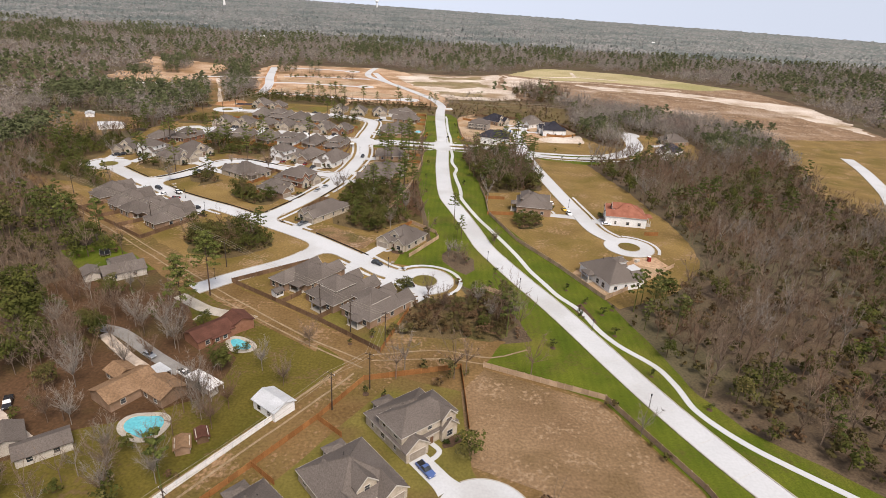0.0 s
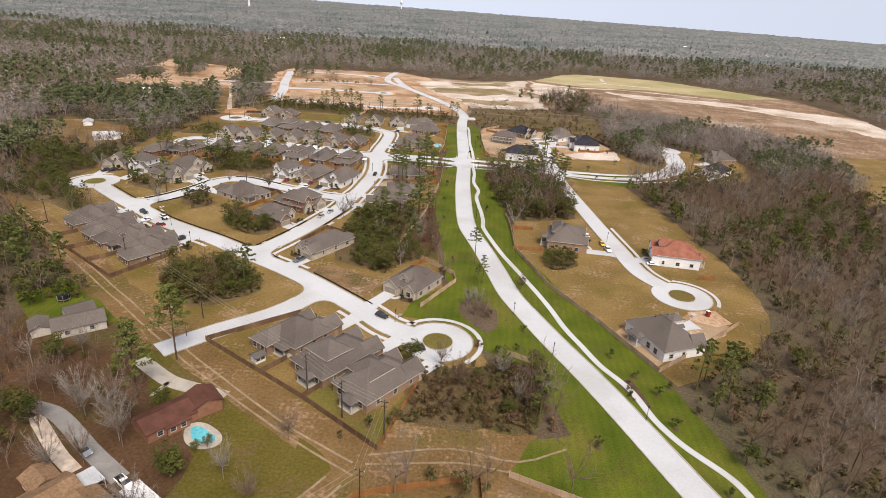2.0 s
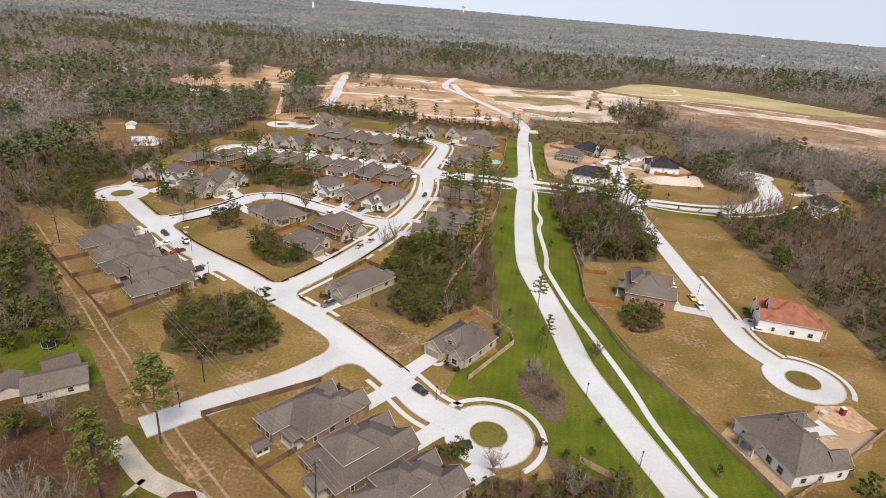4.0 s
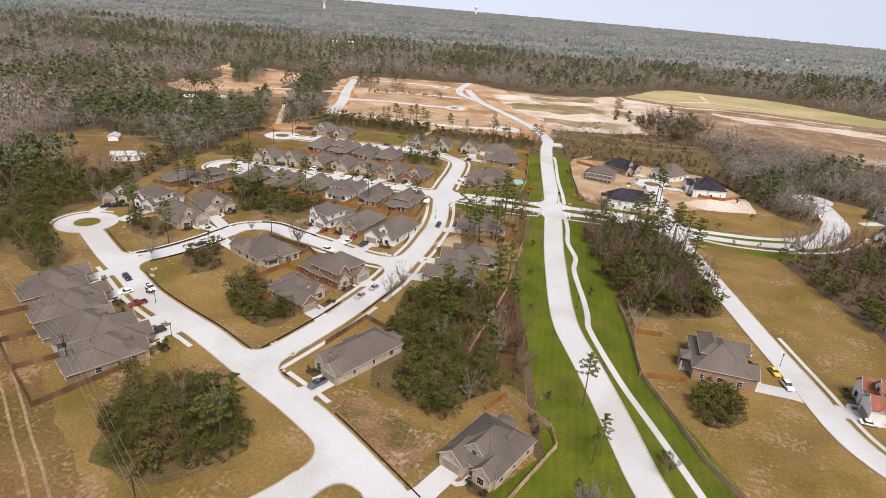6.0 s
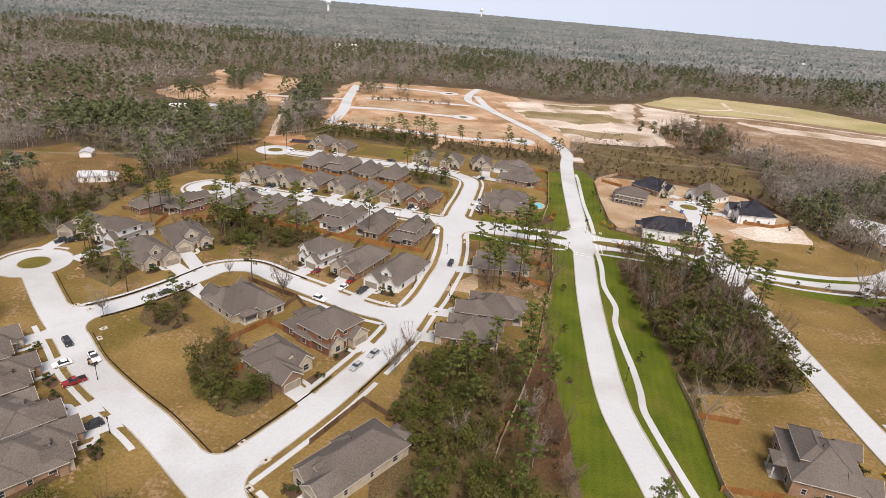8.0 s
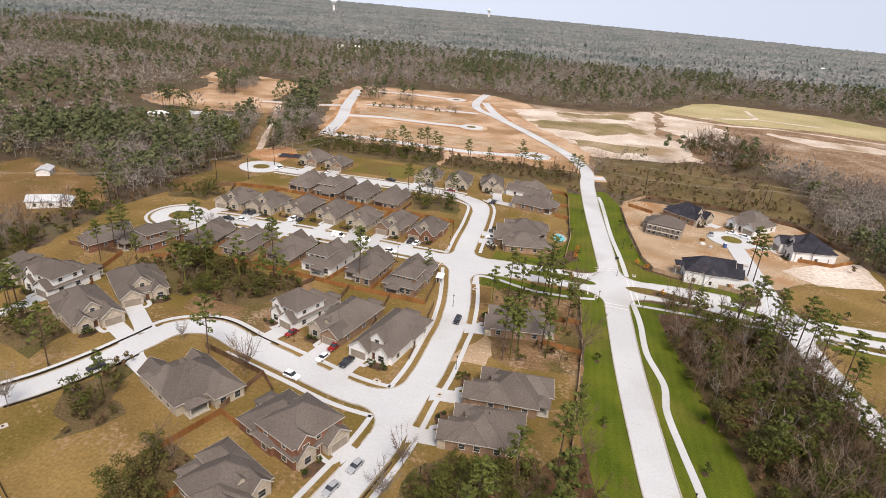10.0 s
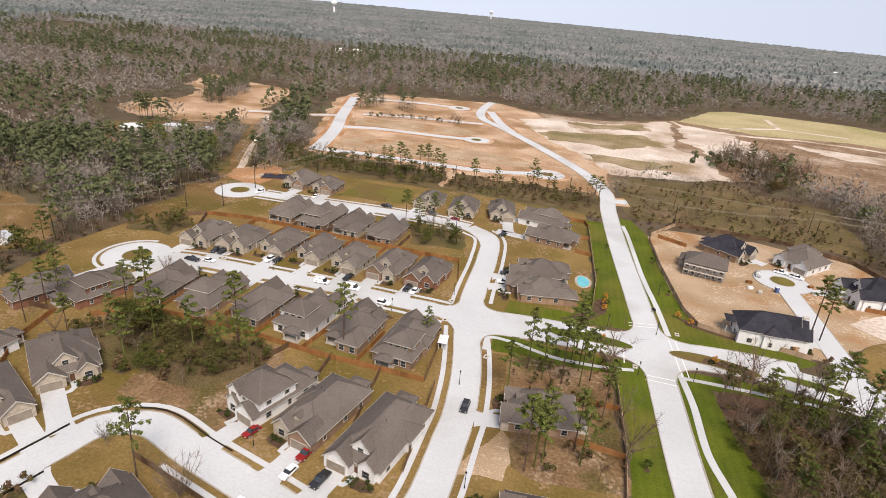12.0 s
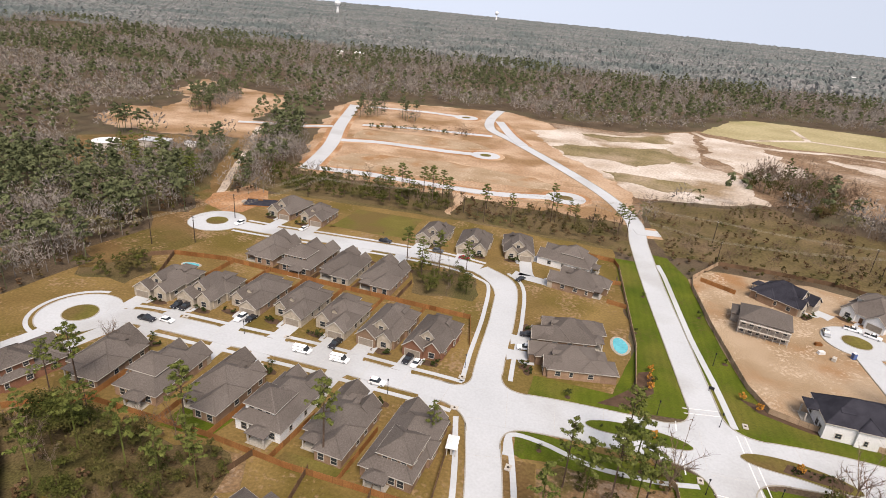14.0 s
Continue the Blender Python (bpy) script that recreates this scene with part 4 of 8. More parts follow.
def prism_wall(s, x0, x1, y0, y1, z, pitch):
    """A box with a gable-shaped front that runs up under its roof."""
    xm, top = (x0 + x1) / 2, z + (x1 - x0) / 2 * pitch - 0.12
    pts = []
    for y in (y0, y1):
        pts += [(x0, y, 0), (x1, y, 0), (x1, y, z), (xm, y, top), (x0, y, z)]
    return s.add(pts, [(0, 1, 2, 3, 4), (9, 8, 7, 6, 5), (1, 6, 7, 2), (0, 4, 9, 5), (2, 7, 8, 3), (3, 8, 9, 4), (0, 5, 6, 1)])


def hip_trim(boards, caps, x0, x1, y0, y1, z, pitch, over=0.45):
    """The fascia round a hipped roof and the caps along its ridge and hips."""
    x0, x1, y0, y1 = x0 - over, x1 + over, y0 - over, y1 + over
    c = [(x0, y0), (x1, y0), (x1, y1), (x0, y1)]
    for (ax, ay), (bx, by) in zip(c, c[1:] + c[:1]):
        boards.bar((ax, ay, z - 0.11), (bx, by, z - 0.11), 0.10, 0.22)
    h = min(x1 - x0, y1 - y0) / 2
    top = z + h * pitch
    if y1 - y0 >= x1 - x0:
        a, b = ((x0 + x1) / 2, y0 + h, top), ((x0 + x1) / 2, y1 - h, top)
        ends = ((c[0], a), (c[1], a), (c[2], b), (c[3], b))
    else:
        a, b = (x0 + h, (y0 + y1) / 2, top), (x1 - h, (y0 + y1) / 2, top)
        ends = ((c[0], a), (c[3], a), (c[1], b), (c[2], b))
    if (Vector(b) - Vector(a)).length > 0.3:
        caps.bar(a, b, 0.30, 0.10)
    for (px, py), tip in ends:
        caps.bar((px, py, z), tip, 0.28, 0.10)


def gable_trim(boards, x0, x1, y0, z, pitch, over=0.35):
    """Pale rake boards up both edges of a gable's front."""
    x0, x1, y0 = x0 - over, x1 + over, y0 - over
    xm, top = (x0 + x1) / 2, z + (x1 - x0) / 2 * pitch
    for xa in (x0, x1):
        boards.bar((xa, y0 - 0.04, z - 0.1), (xm, y0 - 0.04, top - 0.1), 0.08, 0.34)


def home(x, y, w, d, turn, eave, up, wall, roof, side, reach, seed):
    rnd = random.Random(seed)
    pitch = rnd.uniform(0.60, 0.72)
    wm, rm = WALLS[wall], ROOFS[roof]
    storeys = {0: "single-storey", 1: "gabled", 2: "two-storey", 3: "full two-storey"}[up]
    h = thing("house", pose(x, y, 0.05, 0, 0, turn), f"{storeys} {WALL_WORDS[wall]} house with {ROOF_WORDS[roof]}", "house", "suburban houses")
    x0, x1, y0, y1 = -w / 2, w / 2, -d / 2, d / 2
    boards, caps = Shape(), Shape()
    stepped = up == 0 and w >= 12.5 and d >= 18
    low = (eave - 0.35) / 2 - 0.1

    def span(a, width):
        """The stretch of the given width flush with one side wall."""
        return (x1 - width, x1) if a > 0 else (x0, x0 + width)

    # body: one long block, or a broad block with a garage wing before it and a narrower wing behind
    if stepped:
        c0, c1 = y0 + d * rnd.uniform(0.10, 0.15), y1 - d * rnd.uniform(0.16, 0.24)
        part("wall", Shape().box(0, (c0 + c1) / 2, low, w, c1 - c0, eave - 0.15), wm, h)
        rf = part("roof", Shape().hip(x0, x1, c0, c1, eave, pitch), rm, h)
        hip_trim(boards, caps, x0, x1, c0, c1, eave, pitch)
        a0, a1 = span(side, w * rnd.uniform(0.54, 0.60))
        part("wing_wall", Shape().box((a0 + a1) / 2, (y0 + c0) / 2 + 0.5, low, a1 - a0 - 0.04, c0 - y0 + 1.0, eave - 0.17), wm, h)
        part("wing_roof", Shape().hip(a0, a1, y0, c0 + (a1 - a0) * 0.9, eave + 0.02, pitch), rm, rf)
        hip_trim(boards, caps, a0, a1, y0, c0 + (a1 - a0) * 0.9, eave + 0.02, pitch)
        b0, b1 = span(-side, w * rnd.uniform(0.48, 0.60))
        part("wing_wall", Shape().box((b0 + b1) / 2, (y1 + c1) / 2 - 0.5, low, b1 - b0 - 0.04, y1 - c1 + 1.0, eave - 0.17), wm, h)
        part("wing_roof", Shape().hip(b0, b1, c1 - (b1 - b0) * 0.9, y1, eave + 0.03, pitch), rm, rf)
        hip_trim(boards, caps, b0, b1, c1 - (b1 - b0) * 0.9, y1, eave + 0.03, pitch)
        px, patio_y = side * w * 0.22, c1
    else:
        c0, c1 = y0, y1
        part("wall", Shape().box(0, 0, low, w, d, eave - 0.15), wm, h)
        rf = part("roof", Shape().hip(x0, x1, y0, y1, eave, pitch), rm, h)
        hip_trim(boards, caps, x0, x1, y0, y1, eave, pitch)
        px, patio_y = side * w * 0.12, y1
        if d >= 17:
            # a short cross hip breaks the long side slope
            k0 = y0 + d * rnd.uniform(0.34, 0.5)
            kw = w * rnd.uniform(0.40, 0.48)
            e0, e1 = (x0 + 1.0, x1 + 0.7) if side < 0 else (x0 - 0.7, x1 - 1.0)
            part("bay_wall", Shape().box((e1 - 1.5 if side < 0 else e0 + 1.5), k0 + kw / 2, low, 3.0, kw, eave - 0.17), wm, h)
            part("wing_roof", Shape().hip(e0, e1, k0, k0 + kw, eave + 0.02, pitch), rm, rf)
            hip_trim(boards, caps, e0, e1, k0, k0 + kw, eave + 0.02, pitch)
    # garage wing with its gable
    gx, gw, gd = side * (w / 2 - 3.3), 6.6, 2.0
    front = M_STONE if wall in ("brick", "rust") and rnd.random() < 0.5 else wm
    part("garage_wall", prism_wall(Shape(), gx - gw / 2 + 0.05, gx + gw / 2 - 0.05, y0 - gd, y0 + 0.6, eave - 0.2, pitch + 0.12), front, h)
    part("gable_roof", Shape().gable(gx - gw / 2, gx + gw / 2, y0 - gd, y0 + gw / 2 + 1.2, eave - 0.1, pitch + 0.12), rm, rf)
    gable_trim(boards, gx - gw / 2, gx + gw / 2, y0 - gd, eave - 0.1, pitch + 0.12)
    opening(h, "garage_door", gx, y0 - gd - 0.03, 1.25, 4.8, 2.3, 0, M_GARAGE)
    # entry bay
    ex, ew, ed = -side * (w / 2 - 3.0), rnd.uniform(4.2, 5.2), rnd.uniform(0.9, 1.5)
    part("entry_wall", prism_wall(Shape(), ex - ew / 2, ex + ew / 2, c0 - ed, c0 + 0.6, eave, pitch + 0.3), M_STONE if rnd.random() < 0.6 and wall != "white" else wm, h)
    part("gable_roof", Shape().gable(ex - ew / 2, ex + ew / 2, c0 - ed, c0 + ew / 2 + 1.6, eave + 0.1, pitch + 0.3), rm, rf)
    gable_trim(boards, ex - ew / 2, ex + ew / 2, c0 - ed, eave + 0.1, pitch + 0.3)
    opening(h, "window", ex, c0 - ed - 0.03, 1.7, 1.7, 1.7, 0, M_GLASS)
    dx = (gx - side * gw / 2 + ex + side * ew / 2) / 2
    opening(h, "front_door", dx, (y0 if stepped and side * (dx - sum(span(side, w * 0.54)) / 2) > -w * 0.27 else c0) - 0.04, 1.15, 1.1, 2.2, 0, M_DOOR)
    # sides and back
    for sx in (-1, 1):
        for k in range(3):
            yy = c0 + (c1 - c0) * (0.16 + 0.32 * k) + rnd.uniform(-0.6, 0.6)
            out = 0.73 if not stepped and d >= 17 and sx == -side and k0 < yy < k0 + kw else 0.03
            opening(h, "window", sx * (w / 2 + out), yy, 1.75, rnd.choice((0.9, 1.4)), 1.4, 90 * sx, M_GLASS)
    if stepped:
        for k in (0.25, 0.75):
            opening(h, "window", b0 + (b1 - b0) * k, y1 + 0.03, 1.6, 1.5, 1.8, 180, M_GLASS)
    else:
        for k in (-0.30, -0.12, 0.32):
            opening(h, "window", k * w * side, y1 + 0.03, 1.6, 1.5, 1.8, 180, M_GLASS)
    # rear patio under a low roof
    pw, pd = 5.0, 3.0
    part("patio_roof", Shape().hip(px - pw / 2, px + pw / 2, patio_y - 0.8, patio_y + pd, eave - 0.25, 0.45, 0.3), rm, h)
    part("patio_slab", Shape().box(px, patio_y + pd / 2, 0.02, pw + 0.4, pd + 0.3, 0.14), M_KERB, h)
    for k in (-1, 1):
        part("post", cached(("post", 1), lambda: Shape().box(0, 0, 0, 0.35, 0.35, 2.7), M_TRIM), None, h).matrix_basis = pose(px + k * (pw / 2 - 0.3), patio_y + pd - 0.3, 1.4)
    # upper storey
    if up in (2, 3):
        uw, ud = (w * 0.66, d * 0.42) if up == 2 else (w - 0.3, d * 0.62)
        uy = rnd.uniform(0.05, 0.2) * d if up == 2 else y0 + 0.3 + ud / 2
        ux = -side * (w - uw) * rnd.uniform(0.1, 0.35)
        uz = eave + 2.9
        part("upper_wall", Shape().box(ux, uy, uz / 2 + 0.6, uw, ud, uz - 1.4), wm, h)
        part("upper_roof", Shape().hip(ux - uw / 2, ux + uw / 2, uy - ud / 2, uy + ud / 2, uz, pitch), rm, h)
        hip_trim(boards, caps, ux - uw / 2, ux + uw / 2, uy - ud / 2, uy + ud / 2, uz, pitch)
        for k in (-0.28, 0.0, 0.28):
            opening(h, "window", ux + k * uw, uy + ud / 2 + 0.03, uz - 1.05, 1.2, 1.2, 180, M_GLASS)
            opening(h, "window", ux + k * uw, uy - ud / 2 - 0.03, uz - 1.05, 1.2, 1.2, 0, M_GLASS)
        for sx in (-1, 1):
            for k in (-0.25, 0.25):
                opening(h, "window", ux + sx * (uw / 2 + 0.03), uy + k * ud, uz - 1.05, 1.2, 1.2, 90 * sx, M_GLASS)
        if up == 3:
            tw = rnd.uniform(4.0, 4.8)
            part("upper_gable_wall", prism_wall(Shape(), ex - tw / 2, ex + tw / 2, y0 - 0.5, y0 + 1.2, uz, pitch + 0.3), wm, h)
            part("gable_roof", Shape().gable(ex - tw / 2, ex + tw / 2, y0 - 0.5, y0 + tw / 2 + 1.6, uz + 0.1, pitch + 0.3), rm, rf)
            gable_trim(boards, ex - tw / 2, ex + tw / 2, y0 - 0.5, uz + 0.1, pitch + 0.3)
            opening(h, "window", ex, y0 - 0.53, uz - 1.0, 1.7, 1.4, 0, M_GLASS)
    elif up == 1:
        # a tall front gable and a dormer
        tw = rnd.uniform(4.2, 5.0)
        tx = rnd.choice((-0.6, 0.1)) * side
        part("upper_gable_wall", prism_wall(Shape(), tx - tw / 2, tx + tw / 2, y0 + 1.6, y0 + 3.2, eave + 2.3, pitch + 0.3), M_STONE if wall != "white" else wm, h)
        part("gable_roof", Shape().gable(tx - tw / 2, tx + tw / 2, y0 + 1.6, y0 + tw / 2 + 7.0, eave + 2.4, pitch + 0.3), rm, rf)
        gable_trim(boards, tx - tw / 2, tx + tw / 2, y0 + 1.6, eave + 2.4, pitch + 0.3)
        opening(h, "window", tx, y0 + 1.57, eave + 1.75, 1.3, 1.3, 0, M_GLASS)
        part("dormer_wall", prism_wall(Shape(), -0.9, 0.9, 0, 2.0, 1.0, 0.8), wm, h).matrix_basis = pose(-side * w * 0.22, y1 - 3.6, eave + 1.3, 0, 0, 180)
        part("dormer_roof", Shape().gable(-0.9, 0.9, 0, 3.4, 1.05, 0.8, 0.2, 0.12), rm, rf).matrix_basis = pose(-side * w * 0.22, y1 - 3.6, eave + 1.3, 0, 0, 180)
    else:
        # a small gabled dormer over the front slope
        dz = eave + 0.9 + 1.6 * pitch
        dm = pose(dx - side * 0.3, c0 + 1.6, dz - 0.9)
        part("dormer_wall", prism_wall(Shape(), -0.8, 0.8, 0, 1.6, 1.0, 0.9), M_STONE if wall != "white" else wm, h).matrix_basis = dm
        part("dormer_roof", Shape().gable(-0.8, 0.8, 0, 2.6, 1.05, 0.9, 0.2, 0.12), rm, rf).matrix_basis = dm
    tower = roof == "grey" and wall == "white" and w > 19
    if tower:
        tx, ty, tz = side * w * 0.20, y0 + 1.2, eave + 2.7
        part("tower_wall", Shape().box(tx, ty, tz / 2, 4.2, 4.2, tz - 0.1), wm, h)
        part("tower_roof", Shape().hip(tx - 2.1, tx + 2.1, ty - 2.1, ty + 2.1, tz, 0.45), rm, rf)
        hip_trim(boards, caps, tx - 2.1, tx + 2.1, ty - 2.1, ty + 2.1, tz, 0.45)
        opening(h, "window", tx, ty - 2.13, tz - 1.0, 1.2, 1.2, 0, M_GLASS)
    tagged(part("fascia", boards, M_TRIM, rf), "pale painted fascia and rake boards", kind="stuff")
    tagged(part("ridge_cap", caps, rm, rf), kind="stuff")
    for k in range(2):
        vx, vy = rnd.uniform(-0.22, 0.22) * w, rnd.uniform(-0.06, 0.14) * d
        vz = eave + (w / 2 + 0.45 - abs(vx)) * pitch * (0.8 if stepped else 1.0) - 0.1
        part("roof_vent", cached(("roof_vent", 1), lambda: Shape().tube((0, 0, -0.6), (0, 0, 0.5), 0.08, 0.08, 6), M_BLACK), None, rf).matrix_basis = pose(vx, vy, vz)
    return h


for i, row in enumerate(HOMES):
    home(*row, seed=100 + i)

# driveways and front walks
for i, ((ax, ay), (bx, by)) in enumerate(DRIVES):
    d = Vector((bx - ax, by - ay))
    q = Vector((-d.y, d.x)).normalized()
    n = 8
    s = Shape()
    pts = []
    for k in range(n + 1):
        t = k / n
        half = 2.6 + 0.7 * max(0.0, (t - 0.7) / 0.3) ** 2
        p = Vector((ax, ay)) + d * t
        pts += [(*(p - q * half), 0.0), (*(p - q * half), 0.085), (*(p + q * half), 0.085), (*(p + q * half), 0.0)]
    faces = []
    for k in range(n):
        e = 4 * k
        faces += [(e, e + 1, e + 5, e + 4), (e + 1, e + 2, e + 6, e + 5), (e + 2, e + 3, e + 7, e + 6)]
    s.add(pts, faces)
    tagged(new("driveway", s.mesh("driveway", M_CONCRETE)), "pale concrete driveway before a garage", "driveway", kind="structure")

for hx, hy, hw, hd, turn, eave, up, wall, roof, side, reach in HOMES:
    m = pose(hx, hy, 0, 0, 0, turn)
    gx, ex = side * (hw / 2 - 3.3), -side * (hw / 2 - 3.0)
    dx = (gx - side * 3.3 + ex + side * 2.35) / 2
    pts = [(gx - side * 2.2, -hd / 2 - 4.4), (gx - side * 3.6, -hd / 2 - 4.3), (dx, -hd / 2 - 3.2), (dx, -hd / 2 - 0.2)]
    line = [(m @ Vector((px, py, 0))).xy for px, py in pts]
    s = strips(smooth_line(line, 0.8), 0.0, 1.3, 0.0, 0.11, lambda p: True)
    tagged(new("front_walk", s.mesh("front_walk", M_CONCRETE)), "curved concrete walk from the driveway to a front door", "path", kind="structure")

# ---- trees ----
rng = np.random.default_rng(7)


def needle_tris(centres, size, flat, n):
    """n small triangles on the skin of a soft clump round each centre, most of them facing outwards; (k, 3, 3)."""
    c = np.repeat(np.asarray(centres, float), n, axis=0)
    k = len(c)
    out = rng.normal(0, 1, (k, 3))
    out /= np.linalg.norm(out, axis=1, keepdims=True)
    out[:, 2] = np.where(out[:, 2] < -0.35, -out[:, 2], out[:, 2])
    p = c + out * np.array([size[0], size[0], size[0] * flat]) * rng.uniform(0.45, 1.2, (k, 1))
    face = out + rng.normal(0, 0.45, (k, 3)) + np.array([0, 0, 0.35])
    face /= np.linalg.norm(face, axis=1, keepdims=True)
    a = np.cross(face, rng.normal(0, 1, (k, 3)))
    a /= np.linalg.norm(a, axis=1, keepdims=True)
    b = np.cross(face, a)
    s = size[1] * rng.uniform(0.6, 1.4, (k, 1))
    return np.stack([p - a * s * 0.5 - b * s * 0.4, p + a * s * 0.5 - b * s * 0.4, p + b * s * 0.6], axis=1)


def stick(a, b, ra, rb):
    """A three-sided tapering stick as six triangles."""
    a, b = np.asarray(a, float), np.asarray(b, float)
    d = (b - a) / (np.linalg.norm(b - a) + 1e-9)
    u = np.cross(d, [0.3, 0.9, 0.2])
    u /= np.linalg.norm(u)
    w = np.cross(d, u)
    ring_a = [a + ra * (math.cos(t) * u + math.sin(t) * w) for t in (0, 2.1, 4.2)]
    ring_b = [b + rb * (math.cos(t) * u + math.sin(t) * w) for t in (0, 2.1, 4.2)]
    out = []
    for i in range(3):
        j = (i + 1) % 3
        out += [(ring_a[i], ring_a[j], ring_b[j]), (ring_a[i], ring_b[j], ring_b[i])]
    return np.array(out)


def pine_parts(height, clumps, per, leaf, slim=1.0, tuft=0.034):
    """Trunk and crown of a tall loblolly pine with bare lower trunk."""
    lean = rng.normal(0, 0.015, 2) * height
    trunk = [stick((0, 0, -0.2), (lean[0] * 0.5, lean[1] * 0.5, height * 0.5), height * 0.013, height * 0.010), stick((lean[0] * 0.5, lean[1] * 0.5, height * 0.5), (lean[0], lean[1], height * 0.97), height * 0.010, 0.04)]
    centres = []
    start = rng.uniform(0.44, 0.6) + (1 - slim) * 0.35
    for i in range(clumps):
        t = start + (1 - start) * (i + 0.5) / clumps
        reach = height * 0.20 * slim * (1.15 - t) / (1.15 - start) * rng.uniform(0.55, 1.15) + 0.4
        a = i * 2.4 + rng.uniform(-0.5, 0.5)
        root = np.array([lean[0] * t, lean[1] * t, height * t])
        tip = root + np.array([math.cos(a) * reach, math.sin(a) * reach, rng.uniform(-0.1, 0.35) * reach])
        trunk.append(stick(root, tip, 0.09, 0.03))
        centres += [tip, root * 0.4 + tip * 0.6]
    centres.append(np.array([lean[0], lean[1], height]))
    return np.concatenate(trunk), needle_tris(centres, (height * tuft * slim ** 0.5, leaf), 0.55, per)


def bare_parts(height, limbs, twigs, thick=1.0):
    """A leafless hardwood: trunk and limbs, and the spray of twigs."""
    fork = height * rng.uniform(0.25, 0.4)
    wood = [stick((0, 0, -0.2), (0, 0, fork), height * 0.012 * thick, height * 0.010 * thick)]
    spray = []
    tips = []
    for i in range(limbs):
        a = i * 2.4 + rng.uniform(-0.6, 0.6)
        t = rng.uniform(0.55, 1.0)
        tip = np.array([math.cos(a), math.sin(a), 0]) * height * 0.30 * rng.uniform(0.5, 1.1) + np.array([0, 0, height * t])
        root = np.array([0, 0, fork * rng.uniform(0.75, 1.0)])
        bow = root * 0.5 + tip * 0.5 + rng.normal(0, 0.035, 3) * height
        wood.append(stick(root, bow, 0.075 * thick, 0.05 * thick))
        wood.append(stick(bow, tip, 0.05 * thick, 0.02 * thick))
        tips.append((bow, tip))
        tips.append((root, bow))
    k = max(1, twigs // (2 * limbs))
    for root, tip in tips:
        t = rng.uniform(0.35, 1.0, (k, 1))
        p = root + (tip - root) * t
        d = (tip - root) / np.linalg.norm(tip - root) * 0.5 + rng.normal(0, 0.55, (k, 3)) + np.array([0, 0, 0.25])
        d /= np.linalg.norm(d, axis=1, keepdims=True)
        length = rng.uniform(0.06, 0.17, (k, 1)) * height
        side = np.cross(d, rng.normal(0, 1, (k, 3)))
        side /= np.linalg.norm(side, axis=1, keepdims=True)
        wide = 0.036 * thick * height / 12
        spray.append(np.stack([p - side * wide, p + side * wide, p + d * length], axis=1))
    return np.concatenate(wood), np.concatenate(spray)


def bush_parts(height, lumps, per, leaf):
    """A leafy evergreen with a lumpy, uneven crown."""
    centres = []
    for i in range(lumps):
        a = rng.uniform(0, 6.28)
        r = height * 0.34 * math.sqrt(rng.uniform(0, 1))
        centres.append((math.cos(a) * r, math.sin(a) * r, height * rng.uniform(0.35, 0.92)))
    wood = [stick((0, 0, -0.2), (0, 0, height * 0.6), 0.02 * height, 0.01 * height)]
    return np.concatenate(wood), needle_tris(centres, (height * 0.155, leaf), 0.8, per)


def fuzz(height, count, length, width):
    """The crown of a leafless tree far off: many fine twigs filling a rounded, uneven volume."""
    a = rng.uniform(0, 6.283, count)
    r = np.sqrt(rng.uniform(0, 1, count)) * height * 0.34
    top = height * (0.95 - 0.45 * (r / (height * 0.34)) ** 2)
    z = rng.uniform(0.35, 1.0, count) * top
    p = np.stack([np.cos(a) * r, np.sin(a) * r, z], axis=1) + rng.normal(0, 0.3, (count, 3))
    d = np.stack([np.cos(a) * 0.5, np.sin(a) * 0.5, np.full(count, 0.75)], axis=1) + rng.normal(0, 0.5, (count, 3))
    d /= np.linalg.norm(d, axis=1, keepdims=True)
    side = np.cross(d, rng.normal(0, 1, (count, 3)))
    side /= np.linalg.norm(side, axis=1, keepdims=True)
    ln = length * rng.uniform(0.6, 1.4, (count, 1))
    return np.stack([p - side * width / 2, p + side * width / 2, p + d * ln], axis=1)


def tri_mesh(name, tris, mat):
    tris = np.asarray(tris, np.float32).reshape(-1, 3)
    n = len(tris)
    me = bpy.data.meshes.new(name)
    me.vertices.add(n)
    me.vertices.foreach_set("co", tris.ravel())
    me.loops.add(n)
    me.loops.foreach_set("vertex_index", np.arange(n, dtype=np.int32))
    me.polygons.add(n // 3)
    me.polygons.foreach_set("loop_start", np.arange(0, n, 3, dtype=np.int32))
    me.materials.append(mat)
    me.update()
    return me


def placed(variants, which, x, y, scale, turn):
    """Every tree's triangles in the world: variants[which] turned, scaled and moved."""
    out = []
    for k, tris in enumerate(variants):
        m = which == k
        if not m.any():
            continue
        c, s = np.cos(turn[m]), np.sin(turn[m])
        v = tris.reshape(1, -1, 3) * scale[m][:, None, None]
        px = v[..., 0] * c[:, None] - v[..., 1] * s[:, None] + x[m][:, None]
        py = v[..., 0] * s[:, None] + v[..., 1] * c[:, None] + y[m][:, None]
        out.append(np.stack([px, py, v[..., 2] + lie(x[m], y[m])[:, None]], axis=-1).reshape(-1, 3))
    return np.concatenate(out) if out else np.zeros((0, 3))


